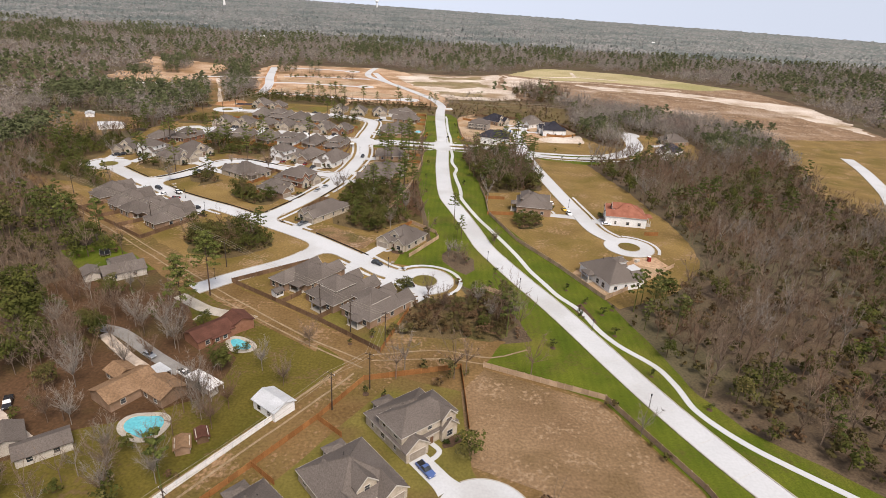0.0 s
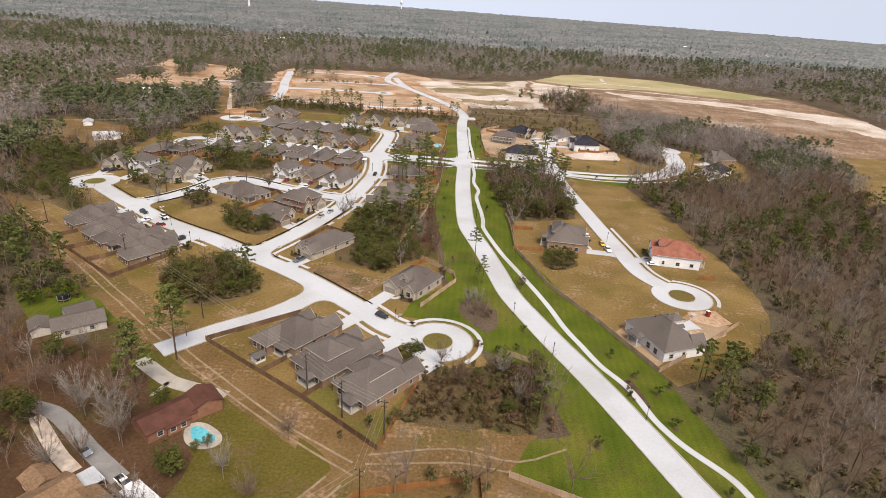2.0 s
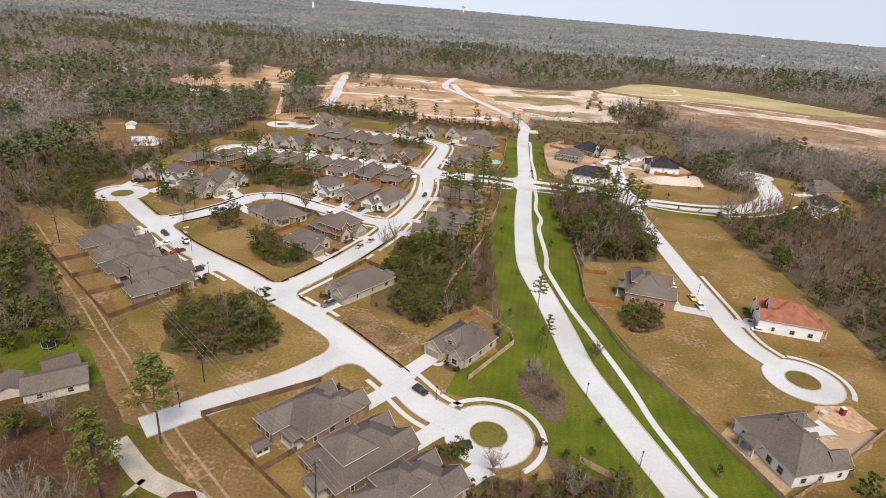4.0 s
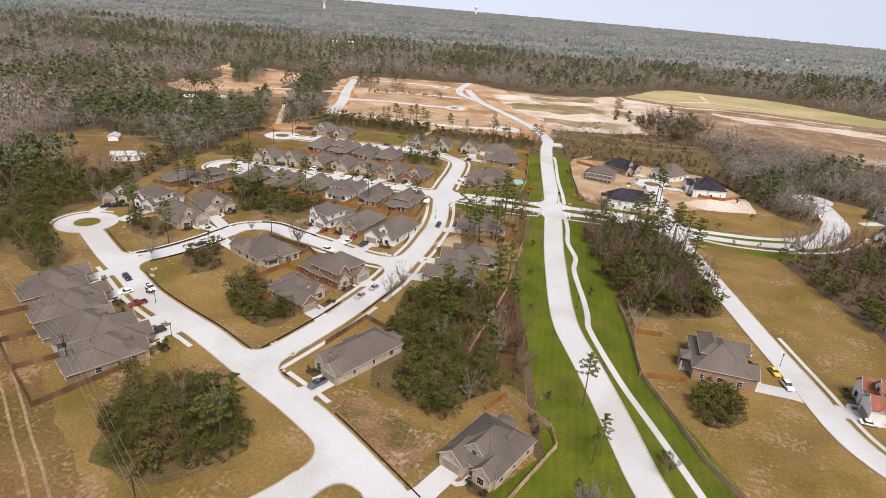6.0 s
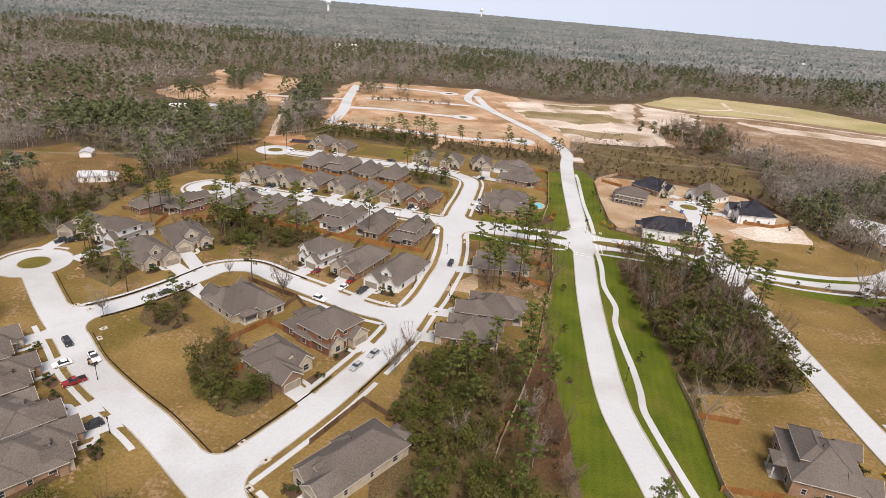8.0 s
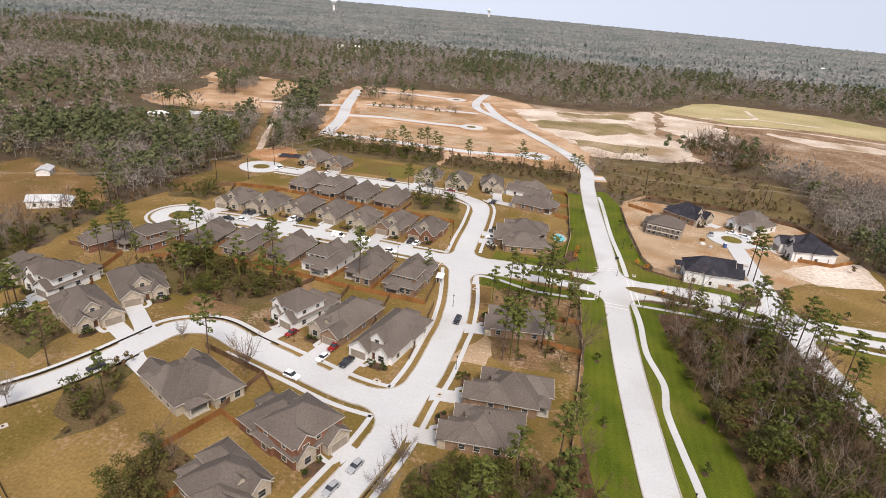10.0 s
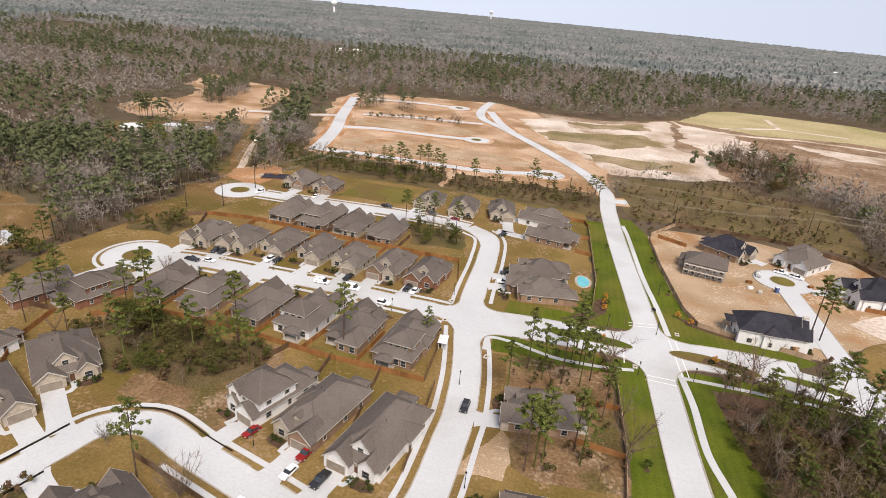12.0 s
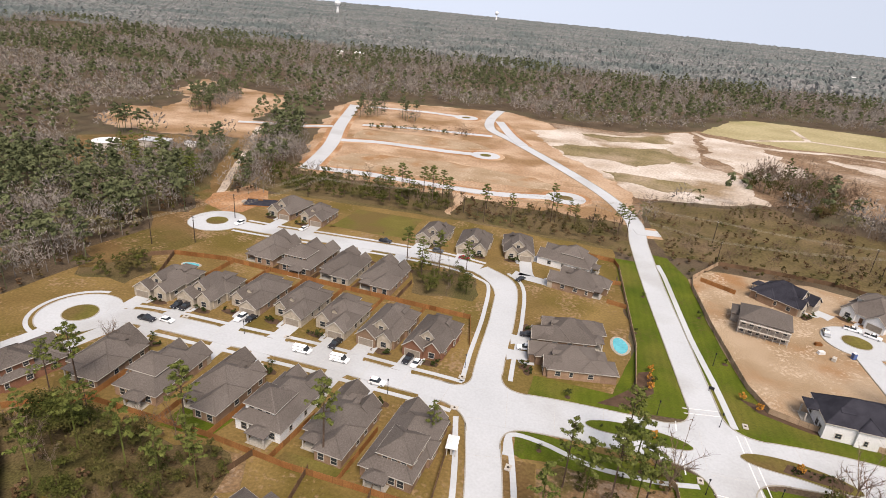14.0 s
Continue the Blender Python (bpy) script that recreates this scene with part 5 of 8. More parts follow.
def scatter(x0, x1, y0, y1, step):
    gx, gy = np.meshgrid(np.arange(x0, x1, step), np.arange(y0, y1, step))
    x, y = gx.ravel(), gy.ravel()
    return x + rng.uniform(-0.48, 0.48, x.shape) * step, y + rng.uniform(-0.48, 0.48, y.shape) * step


def wave(x, y, size, seed):
    """A smooth wander between 0 and 1 over the plan."""
    return np.array([0.5 + 0.5 * noise.noise((a / size, b / size, seed)) for a, b in zip(x, y)])


def clear_of_streets(x, y, gap):
    ok = np.ones(x.shape, bool)
    for k, (half, pts) in STREETS.items():
        line = np.array([(p.x, p.y) for p in LINES[k][::2]])
        d = ((x[:, None] - line[None, :, 0]) ** 2 + (y[:, None] - line[None, :, 1]) ** 2).min(1)
        ok &= d > (half + gap) ** 2
    for rings in CIRCLES.values():
        for cx, cy, r in rings:
            ok &= (x - cx) ** 2 + (y - cy) ** 2 > (r + gap) ** 2
    for hx, hy, hw, hd, turn, *_ in HOMES:
        ok &= (x - hx) ** 2 + (y - hy) ** 2 > (max(hw, hd) / 2 + gap + 0.5) ** 2
    return ok


def wood(name, x, y, species, label, groves=0.0):
    """One thicket as a single object for each kind of tree in it. species: rows of share, variants, material, least and most scale."""
    pick = rng.uniform(0, 1, x.shape)
    if groves:
        pick = np.argsort(np.argsort(pick * 0.55 + wave(x, y, groves, 9.0) * 1.1)) / max(1, len(x))
    lo = 0.0
    for share, word, variants, mat, s0, s1 in species:
        m = (pick >= lo) & (pick < lo + share)
        lo += share
        if not m.any():
            continue
        n = m.sum()
        tris = placed(variants, rng.integers(0, len(variants), n), x[m], y[m], rng.uniform(s0, s1, n), rng.uniform(0, 6.28, n))
        tagged(new(f"{word}_{name}", tri_mesh(word, tris, mat)), f"{label}", "trees", kind="stuff")


PINES = [np.concatenate(pine_parts(1.0 * 20, 11, 12, 0.95)) for _ in range(4)]
BARES = [np.concatenate(bare_parts(14, 7, 210)) for _ in range(6)]
BUSHES = [bush_parts(6, 11, 18, 0.56)[1] for _ in range(4)]
OAKS = [np.concatenate(bush_parts(11, 16, 22, 0.75)) for _ in range(4)]
PINES_MID = [np.concatenate([pine_parts(17, 7, 11, 1.25, 0.9, 0.085)[1], pine_parts(17, 1, 1, 1.0)[0][:12]]) for _ in range(5)]
BARES_MID = [np.concatenate([fuzz(13, 115, 1.2, 0.32), bare_parts(13, 1, 2, 0.8)[0][:6]]) for _ in range(6)]
PINES_FAR = [pine_parts(17, 4, 7, 1.7, 0.85, 0.085)[1] for _ in range(5)]
BARES_FAR = [fuzz(13, 46, 1.7, 0.8) for _ in range(6)]
OAKS_MID = [bush_parts(11, 9, 8, 1.25)[1] for _ in range(3)]

NEAR_MIX = [(0.10, "pale_trees", BARES, M_PALE, 0.8, 1.25), (0.50, "bare_trees", BARES, M_BARE, 0.8, 1.35), (0.24, "thicket", BUSHES, M_THICKET, 0.7, 1.4), (0.11, "evergreen_trees", OAKS, M_OAK, 0.6, 1.05), (0.05, "pine_trees", PINES, M_PINE, 0.55, 0.9)]
WEST_MIX = [(0.04, "pale_trees", BARES, M_PALE, 0.8, 1.2), (0.52, "bare_trees", BARES, M_BARE, 0.75, 1.25), (0.22, "thicket", BUSHES, M_OAK, 0.6, 1.3), (0.13, "evergreen_trees", OAKS, M_OAK, 0.7, 1.15), (0.09, "pine_trees", PINES, M_PINE, 0.65, 1.0)]
MID_MIX = [(0.05, "pale_trees", BARES_MID, M_PALE, 0.9, 1.35), (0.44, "bare_trees", BARES_MID, M_BARE_FAR, 0.95, 1.5), (0.15, "evergreen_trees", OAKS_MID, M_OAK_HAZE, 0.7, 1.15), (0.36, "pine_trees", PINES_MID, M_PINE_HAZE, 0.75, 1.15)]
EAST_MIX = [(0.08, "pale_trees", BARES_MID, M_PALE, 0.9, 1.35), (0.58, "bare_trees", BARES_MID, M_BARE_FAR, 0.95, 1.5), (0.20, "evergreen_trees", OAKS_MID, M_OAK_HAZE, 0.6, 1.05), (0.14, "pine_trees", PINES_MID, M_PINE_HAZE, 0.6, 0.95)]
FAR_MIX = [(0.06, "pale_trees", BARES_FAR, M_PALE, 0.9, 1.35), (0.47, "bare_trees", BARES_FAR, M_BARE_FAR, 1.05, 1.6), (0.13, "evergreen_trees", OAKS_MID, M_OAK_HAZE, 0.7, 1.15), (0.34, "pine_trees", PINES_FAR, M_PINE_HAZE, 0.85, 1.25)]
BUSHES_FINE = [bush_parts(6, 13, 38, 0.38)[1] for _ in range(4)]
OAKS_FINE = [np.concatenate(bush_parts(10, 20, 48, 0.42)) for _ in range(4)]
PINES_FINE = [np.concatenate(pine_parts(20, 14, 24, 0.62)) for _ in range(3)]
COPSE_MIX = [(0.02, "pale_trees", BARES, M_PALE, 0.7, 1.0), (0.09, "bare_trees", BARES, M_BARE, 0.5, 0.85), (0.69, "thicket", BUSHES_FINE, M_OAK, 0.5, 1.1), (0.17, "evergreen_trees", OAKS_FINE, M_OAK, 0.6, 0.95), (0.03, "pine_trees", PINES_FINE, M_PINE, 0.6, 0.85)]

ROAD_MIX = [(0.05, "pale_trees", BARES, M_PALE, 0.8, 1.1), (0.34, "bare_trees", BARES, M_BARE, 0.65, 1.05), (0.36, "thicket", BUSHES_FINE, M_THICKET, 0.7, 1.4), (0.17, "evergreen_trees", OAKS_FINE, M_OAK, 0.7, 1.1), (0.08, "pine_trees", PINES_FINE, M_PINE, 0.6, 0.95)]


WEST_THICK = [(0.60, "thicket", BUSHES_FINE, M_OAK, 0.6, 1.2), (0.20, "evergreen_trees", OAKS_FINE, M_OAK, 0.6, 0.9), (0.12, "bare_trees", BARES, M_BARE, 0.5, 0.9), (0.08, "pine_trees", PINES_FINE, M_PINE, 0.5, 0.75)]


def open_ground(x, y):
    hit = np.zeros(x.shape, bool)
    for poly in OPEN:
        hit |= inside(poly, x, y)
    return hit


# woods close to the flight
x, y = scatter(-360, 330, 40, 640, 6.4)
keep = ~open_ground(x, y) & clear_of_streets(x, y, 3.0)
x, y = x[keep], y[keep]
east = x > -20
away = (y > 430) | (x > 235) | (x < -270)
bx, by = scatter(-360, 330, 40, 640, 5.7)
keep = ~open_ground(bx, by) & clear_of_streets(bx, by, 3.0) & ((by > 430) | (bx > 235) | (bx < -270)) & ~((bx > -40) & (bx < 100) & (by < 600))
bx, by = bx[keep], by[keep]
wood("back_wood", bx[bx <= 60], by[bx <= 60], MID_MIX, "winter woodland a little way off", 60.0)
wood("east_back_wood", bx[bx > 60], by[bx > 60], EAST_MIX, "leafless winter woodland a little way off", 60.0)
x, y, east = x[~away], y[~away], east[~away]
wood("east_wood", x[east], y[east], NEAR_MIX, "dense leafless winter woodland with evergreen undergrowth", 40.0)
wood("west_wood", x[~east], y[~east], WEST_MIX, "dense mixed winter woodland with pines", 40.0)

sx, sy = scatter(-200, 240, -70, 40, 7.5)
keep = clear_of_streets(sx, sy, 3.0)
wood("south_wood", sx[keep], sy[keep], MID_MIX, "winter woodland south of the houses", 60.0)

BRUSH = [bush_parts(3.0, 6, 8, 0.62)[1] for _ in range(4)]
bx, by = scatter(-300, 320, 60, 560, 6.0)
keep = ~open_ground(bx, by) & clear_of_streets(bx, by, 2.0)
wood("underwood", bx[keep], by[keep], [(0.72, "brush", BRUSH, M_BRUSH, 0.6, 1.3), (0.28, "thicket", BRUSH, M_THICKET, 0.7, 1.5)], "brown winter undergrowth below the trees")

# woods in the middle distance
x, y = scatter(-1150, 1050, 380, 1400, 12.0)
near = (x > -360) & (x < 330) & (y < 640)
ang = np.arctan2(x + 60, y + 60)
fan = (ang > -1.0) & (ang < 0.80)
keep = ~near & fan & ~open_ground(x, y)
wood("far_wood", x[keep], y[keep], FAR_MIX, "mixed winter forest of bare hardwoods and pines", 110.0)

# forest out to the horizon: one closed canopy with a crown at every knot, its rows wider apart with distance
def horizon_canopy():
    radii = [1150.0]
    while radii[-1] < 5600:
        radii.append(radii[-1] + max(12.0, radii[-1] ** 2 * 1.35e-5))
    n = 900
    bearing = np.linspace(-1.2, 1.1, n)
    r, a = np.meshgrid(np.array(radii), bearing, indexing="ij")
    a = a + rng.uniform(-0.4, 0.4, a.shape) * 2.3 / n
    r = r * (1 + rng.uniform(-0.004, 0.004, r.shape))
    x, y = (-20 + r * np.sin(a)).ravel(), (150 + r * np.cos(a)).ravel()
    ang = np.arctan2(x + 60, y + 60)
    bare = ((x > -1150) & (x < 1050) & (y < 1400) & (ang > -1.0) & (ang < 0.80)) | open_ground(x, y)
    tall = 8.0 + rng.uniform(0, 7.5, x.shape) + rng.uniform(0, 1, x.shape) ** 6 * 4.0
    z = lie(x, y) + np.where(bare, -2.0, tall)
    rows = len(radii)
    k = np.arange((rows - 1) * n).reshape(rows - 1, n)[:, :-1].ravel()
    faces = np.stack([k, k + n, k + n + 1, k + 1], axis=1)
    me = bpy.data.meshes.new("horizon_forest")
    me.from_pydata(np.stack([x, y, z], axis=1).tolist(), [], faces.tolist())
    me.materials.append(M_FAR_HAZE)
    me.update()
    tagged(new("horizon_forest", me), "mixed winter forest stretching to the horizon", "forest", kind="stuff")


horizon_canopy()

# copses inside the subdivision
COPSES = [
    ([(1, 395), (36, 402), (52, 352), (48, 330), (30, 322), (16, 322), (8, 350)], 4.4, ROAD_MIX, "dense copse between the road and a side street"),
    ([(-61, 313), (-33, 322), (-35, 278), (-22, 262), (-36, 245), (-58, 254), (-62, 280)], 3.9, COPSE_MIX, "dense copse of evergreens and bare trees"),
    ([(-34, 322), (-24, 330), (-20, 300), (-16, 262), (-33, 272)], 7.0, [(0.30, "pine_trees", PINES_FINE, M_PINE, 0.75, 1.0), (0.40, "bare_trees", BARES, M_BARE, 0.5, 0.9), (0.30, "brush", BRUSH, M_BRUSH, 0.6, 1.1)], "thin stand of tall pines beside the turf"),
    ([(-240, 296), (-246, 340), (-236, 385), (-226, 372), (-224, 345), (-226, 328), (-219, 317), (-205, 305), (-188, 293), (-183, 285), (-190, 279), (-205, 288)], 4.3, WEST_THICK, "dense evergreen thicket beside a turning circle"),
    ([(-333, 600), (-300, 596), (-279, 580), (-262, 584), (-240, 552), (-244, 524), (-262, 530), (-300, 560)], 9.0, [(0.55, "pine_trees", PINES_FINE, M_PINE_TALL, 0.6, 0.9), (0.45, "thicket", BUSHES, M_OAK, 0.7, 1.3)], "stand of pines beside a dirt track"),
    ([(-57, 405), (-27, 412), (-28, 360), (-47, 360), (-56, 368)], 7.5, [(0.34, "pine_trees", PINES_FINE, M_PINE_TALL, 0.75, 1.05), (0.30, "bare_trees", BARES, M_BARE, 0.5, 0.9), (0.36, "brush", BUSHES_FINE, M_BRUSH, 0.3, 0.7)], "thin stand of pines behind houses"),
    ([(-115, 222), (-116, 235), (-107, 243), (-95, 241), (-77, 226), (-78, 219), (-86, 212), (-95, 208), (-106, 212)], 3.3, COPSE_MIX, "round evergreen copse on an empty lot"),
    ([(-19, 158), (-13, 182), (0, 187), (12, 190), (24, 172), (17, 159), (-4, 161)], 3.6, [(0.30, "bare_trees", BARES, M_BARE, 0.3, 0.65), (0.42, "brush", BUSHES_FINE, M_BRUSH, 0.4, 0.75), (0.28, "thicket", BUSHES_FINE, M_THICKET, 0.4, 0.8)], "brushy copse beside a turning circle"),
    ([(-120, 284), (-119, 301), (-108, 302), (-94, 286), (-95, 275), (-104, 272)], 3.5, COPSE_MIX, "evergreen copse on a corner lot"),
    ([(29, 264), (31, 280), (44, 283), (41, 266), (35, 261)], 3.3, COPSE_MIX, "clump of evergreens between two lots"),
    ([(-154, 312), (-150, 331), (-134, 306), (-140, 297)], 5.0, COPSE_MIX, "thin copse on a corner lot"),
    ([(-193, 328), (-189, 345), (-170, 334), (-172, 320)], 4.6, COPSE_MIX, "evergreen copse on a lot"),
    ([(-184, 382), (-170, 390), (-135, 389.5), (-124, 384), (-122, 376), (-138, 364), (-158, 364), (-186, 372)], 4.6, [(0.30, "evergreen_trees", OAKS_FINE, M_OAK, 0.6, 1.05), (0.12, "pine_trees", PINES_FINE, M_PINE_TALL, 0.6, 0.95), (0.18, "bare_trees", BARES, M_BARE, 0.5, 0.9), (0.40, "thicket", BUSHES_FINE, M_OAK, 0.5, 1.0)], "copse behind back fences"),
    ([(-116, 499), (-102, 502), (-90, 500), (-89, 483), (-108, 479)], 4.8, COPSE_MIX, "copse of pines on a corner lot"),
    ([(-228, 452), (-212, 470), (-202, 464), (-204, 448)], 4.0, [(1.0, "thicket", BUSHES, M_OAK, 0.6, 1.1)], "low evergreen thicket"),
    ([(-112, 566), (-116, 598), (-28, 596), (-24, 574), (-40, 560)], 4.6, [(0.5, "brush", BRUSH, M_BRUSH, 0.6, 1.3), (0.36, "thicket", BUSHES, M_THICKET, 0.4, 0.9), (0.14, "bare_trees", BARES, M_BARE, 0.4, 0.8)], "belt of low brush behind houses"),
    ([(-226, 604), (-122, 600), (-114, 566), (-190, 566), (-226, 574)], 4.8, [(0.7, "thicket", BUSHES, M_OAK, 0.6, 1.2), (0.3, "bare_trees", BARES, M_BARE, 0.5, 0.9)], "belt of brush along the power line"),
    (BRUSH_EAST, 4.2, [(0.34, "bare_trees", BARES_MID, M_BARE, 0.35, 0.7), (0.32, "brush", BRUSH, M_BRUSH, 0.5, 1.2), (0.34, "thicket", BRUSH, M_THICKET, 0.5, 1.3)], "low winter brush"),
    ([(-220, 744), (-190, 757), (-140, 764), (-140, 755), (-190, 747), (-220, 735)], 4.6, [(0.6, "thicket", BUSHES, M_OAK, 0.5, 1.0), (0.4, "bare_trees", BARES_MID, M_BARE, 0.5, 0.9)], "strip of brush between new lots"),
    ([(-262, 812), (-240, 830), (-226, 800), (-245, 770), (-258, 780)], 6.0, MID_MIX, "clump of trees among new lots"),
    ([(-214, 800), (-196, 808), (-192, 785), (-208, 780)], 6.0, MID_MIX, "clump of trees among new lots"),
    ([(-369, 718), (-393, 760), (-410, 831), (-379, 822), (-359, 759), (-353, 718)], 5.5, MID_MIX, "clump of trees among new lots"),
    ([(-286, 704), (-262, 712), (-238, 650), (-240, 625), (-252, 630)], 5.5, MID_MIX, "trees beside new lots"),
    ([(50, 710), (79, 758), (107, 749), (123, 696), (82, 649), (66, 692)], 5.0, NEAR_MIX, "bare copse in the cleared field"),
]
for i, (poly, step, mix_, label) in enumerate(COPSES):
    if max(p[1] for p in poly) < 620:
        patch("ground_copse", poly, M_RUBY if "stand of tall" in label else M_WASTE if "thin stand" in label else M_FLOOR, 0.048 + 0.003 * (i % 2), "leaf-strewn brown ground of a copse", 5.0)
    xs, ys = [p[0] for p in poly], [p[1] for p in poly]
    x, y = scatter(min(xs), max(xs), min(ys), max(ys), step)
    keep = inside(poly, x, y) & clear_of_streets(x, y, 3.2)
    if poly is BRUSH_EAST:
        keep &= wave(x, y, 28.0, 3.0) + rng.uniform(-0.2, 0.2, x.shape) > 0.45
    wood("copse", x[keep], y[keep], mix_, label)
    if len(xs) > 0 and min(ys) < 420 and max(ys) - min(ys) < 90:
        x, y = scatter(min(xs), max(xs), min(ys), max(ys), step * 0.85)
        keep = inside(poly, x, y) & clear_of_streets(x, y, 1.5)
        wood("copse_floor", x[keep], y[keep], [(0.55, "brush", BRUSH, M_BRUSH, 0.5, 1.2), (0.45, "thicket", BRUSH, M_THICKET, 0.5, 1.3)], "brown undergrowth of a copse")

OLD_TREES = [(-92, 172), (-84, 150), (-62, 120), (-62, 88), (-110, 60), (-150, 110), (-142, 180)]
x, y = scatter(-150, -60, 60, 180, 6.6)
keep = inside(OLD_TREES, x, y)
for hx, hy, gap in ((-87, 121, 13), (-75, 122, 9), (-73, 150, 10), (-122, 188, 12), (-90, 99, 9), (-73.5, 108.6, 8), (-64, 125, 8), (-86, 139, 7), (-100, 148, 6), (-110, 113, 6)):
    keep &= (x - hx) ** 2 + (y - hy) ** 2 > gap * gap
wood("old_yard", x[keep], y[keep], [(0.66, "bare_trees", BARES, M_BARE, 0.6, 0.95), (0.10, "pale_trees", BARES, M_PALE, 0.6, 0.95), (0.24, "thicket", BUSHES, M_OAK, 0.5, 1.0)], "scattered bare trees in an old yard")

# ---- paths, medians and edges ----
def walkway(pts, width, z, label, name="path", mat=None, keep=None, off=0.0):
    s = strips(smooth_line(pts, 1.5), off, width, 0.0, z, keep or (lambda p: True))
    return tagged(new(name, s.mesh(name, mat or M_CONCRETE)), label, name, kind="structure")


walkway([(110, 92), (98, 102), (85.6, 112.2), (79.4, 117.8), (73.8, 124.6), (69.7, 132), (68, 142), (64.8, 151.3), (56.3, 161.6), (51.5, 170.3), (47, 184), (40.5, 194.5), (36.2, 204.7), (31.8, 215.3), (28.2, 227.6), (23.9, 240), (17.5, 257), (10.2, 276), (2.0, 304.0), (1.6, 313.9), (0.5, 325.0), (-1.3, 337.2), (-3.0, 351.4), (-2.3, 363.9), (-5.6, 380.0), (-6.0, 399.7), (-7.6, 416)], 2.0, 0.13, "winding pale concrete footpath beside the road")
walkway([(-8, 437), (-9.5, 456), (-12.5, 484), (-15.5, 532), (-17, 545)], 1.9, 0.13, "pale concrete footpath beside the road")
walkway([(-65.7, 408), (-65.3, 415.5), (-57.4, 415), (-51.8, 413), (-43.7, 410.6), (-30, 410.5), (-21, 412)], 1.5, 0.13, "curving concrete footpath across the turf")
walkway([(-6.5, 412.6), (4, 412.4), (14, 412), (26, 411.2), (38, 411), (50, 411), (70, 406), (92, 407), (116, 414), (136, 430), (147, 445)], 1.6, 0.12, "concrete footpath along the boulevard")


def sidewalk(street, side, gap=2.6, poly=None):
    half = STREETS[street][0]
    def keep(p):
        return not on_street(p, street, 0.6) and (poly is None or bool(inside(poly, [p.x], [p.y])[0]))
    s = strips(LINES[street], side * (half + gap), 1.4, 0.0, 0.12, keep)
    tagged(new("sidewalk", s.mesh("sidewalk", M_CONCRETE)), "narrow concrete sidewalk along the street", "sidewalk", kind="structure")


for street in ("middle", "north"):
    for side in (1, -1):
        sidewalk(street, side)
sidewalk("spine", 1, 2.6, [(-110, 284), (-60, 284), (-60, 530), (-110, 530)])
sidewalk("spine", -1, 2.6, [(-75, 300), (-55, 300), (-55, 520), (-80, 520), (-66, 420)])
sidewalk("spine", -1, 2.6, [(-92, 252), (-84, 290), (-60, 300), (-76, 250)])
sidewalk("bend", 1, 2.4)
sidewalk("bend", -1, 2.4, [(-140, 352), (-60, 352), (-60, 310), (-118, 330)])
sidewalk("loop_south", 1, 2.4, [(-90, 250), (-66, 262), (-64, 225), (-90, 240)])
sidewalk("loop_south", 1, 2.4, [(-36, 240), (-10, 225), (-15, 200), (-36, 205)])
sidewalk("loop_south", -1, 2.4, [(-52, 215), (-20, 205), (-20, 185), (-60, 200)])
sidewalk("loop_south", -1, 2.4, [(-170, 300), (-110, 260), (-118, 245), (-180, 285)])
sidewalk("east", -1, 2.4, [(60, 320), (95, 320), (95, 255), (60, 255)])
walk_ring = Shape()
ring(walk_ring, -10.3, 199.4, 13.2, 14.7, 0.0, 0.12, lambda p: p.y > 188 and p.y > 199.6 + (p.x + 9.7) * -0.9 - 6)
ring(walk_ring, 80.5, 248.2, 12.8, 14.2, 0.0, 0.12, lambda p: p.x > 80 and p.y > 240)
ring(walk_ring, -209, 326, 13.6, 14.9, 0.0, 0.12, lambda p: p.y > 318 and p.x < -206)
ring(walk_ring, -202.5, 427.5, 13.6, 14.9, 0.0, 0.12, lambda p: p.x < -203)
tagged(new("sidewalk", walk_ring.mesh("sidewalk", M_CONCRETE)), "curved sidewalk round the turning circles", "sidewalk", kind="structure")


def median(pts, width, mat, label):
    line = smooth_line(pts, 1.0)
    nrm = normals(line)
    n = len(line)
    left, right = [], []
    for i, (p, q) in enumerate(zip(line, nrm)):
        t = 2 * i / (n - 1) - 1
        h = width / 2 * math.sqrt(max(0.02, 1 - abs(t) ** 3))
        left.append(p + q * h)
        right.append(p - q * h)
    edge = right + left[::-1]
    s = Shape()
    k = len(edge)
    s.add([(p.x, p.y, 0.1) for p in edge] + [(p.x, p.y, 0.36) for p in edge], [(i, (i + 1) % k, k + (i + 1) % k, k + i) for i in range(k)])
    for i in range(n - 1):
        s.f.append((k + i, k + i + 1, 2 * k - 2 - i, 2 * k - 1 - i))
    tagged(new("median", s.mesh("median", mat)), label, "median", kind="structure")
    b = Shape()
    for i in range(k):
        p, q = edge[i], edge[(i + 1) % k]
        d = (q - p)
        if d.length > 0.05:
            b.box((p.x + q.x) / 2, (p.y + q.y) / 2, 0.2, d.length + 0.12, 0.22, 0.30, math.atan2(d.y, d.x))
    tagged(new("kerb", b.mesh("kerb", M_KERB)), "concrete kerb round a median", "kerb", kind="structure")


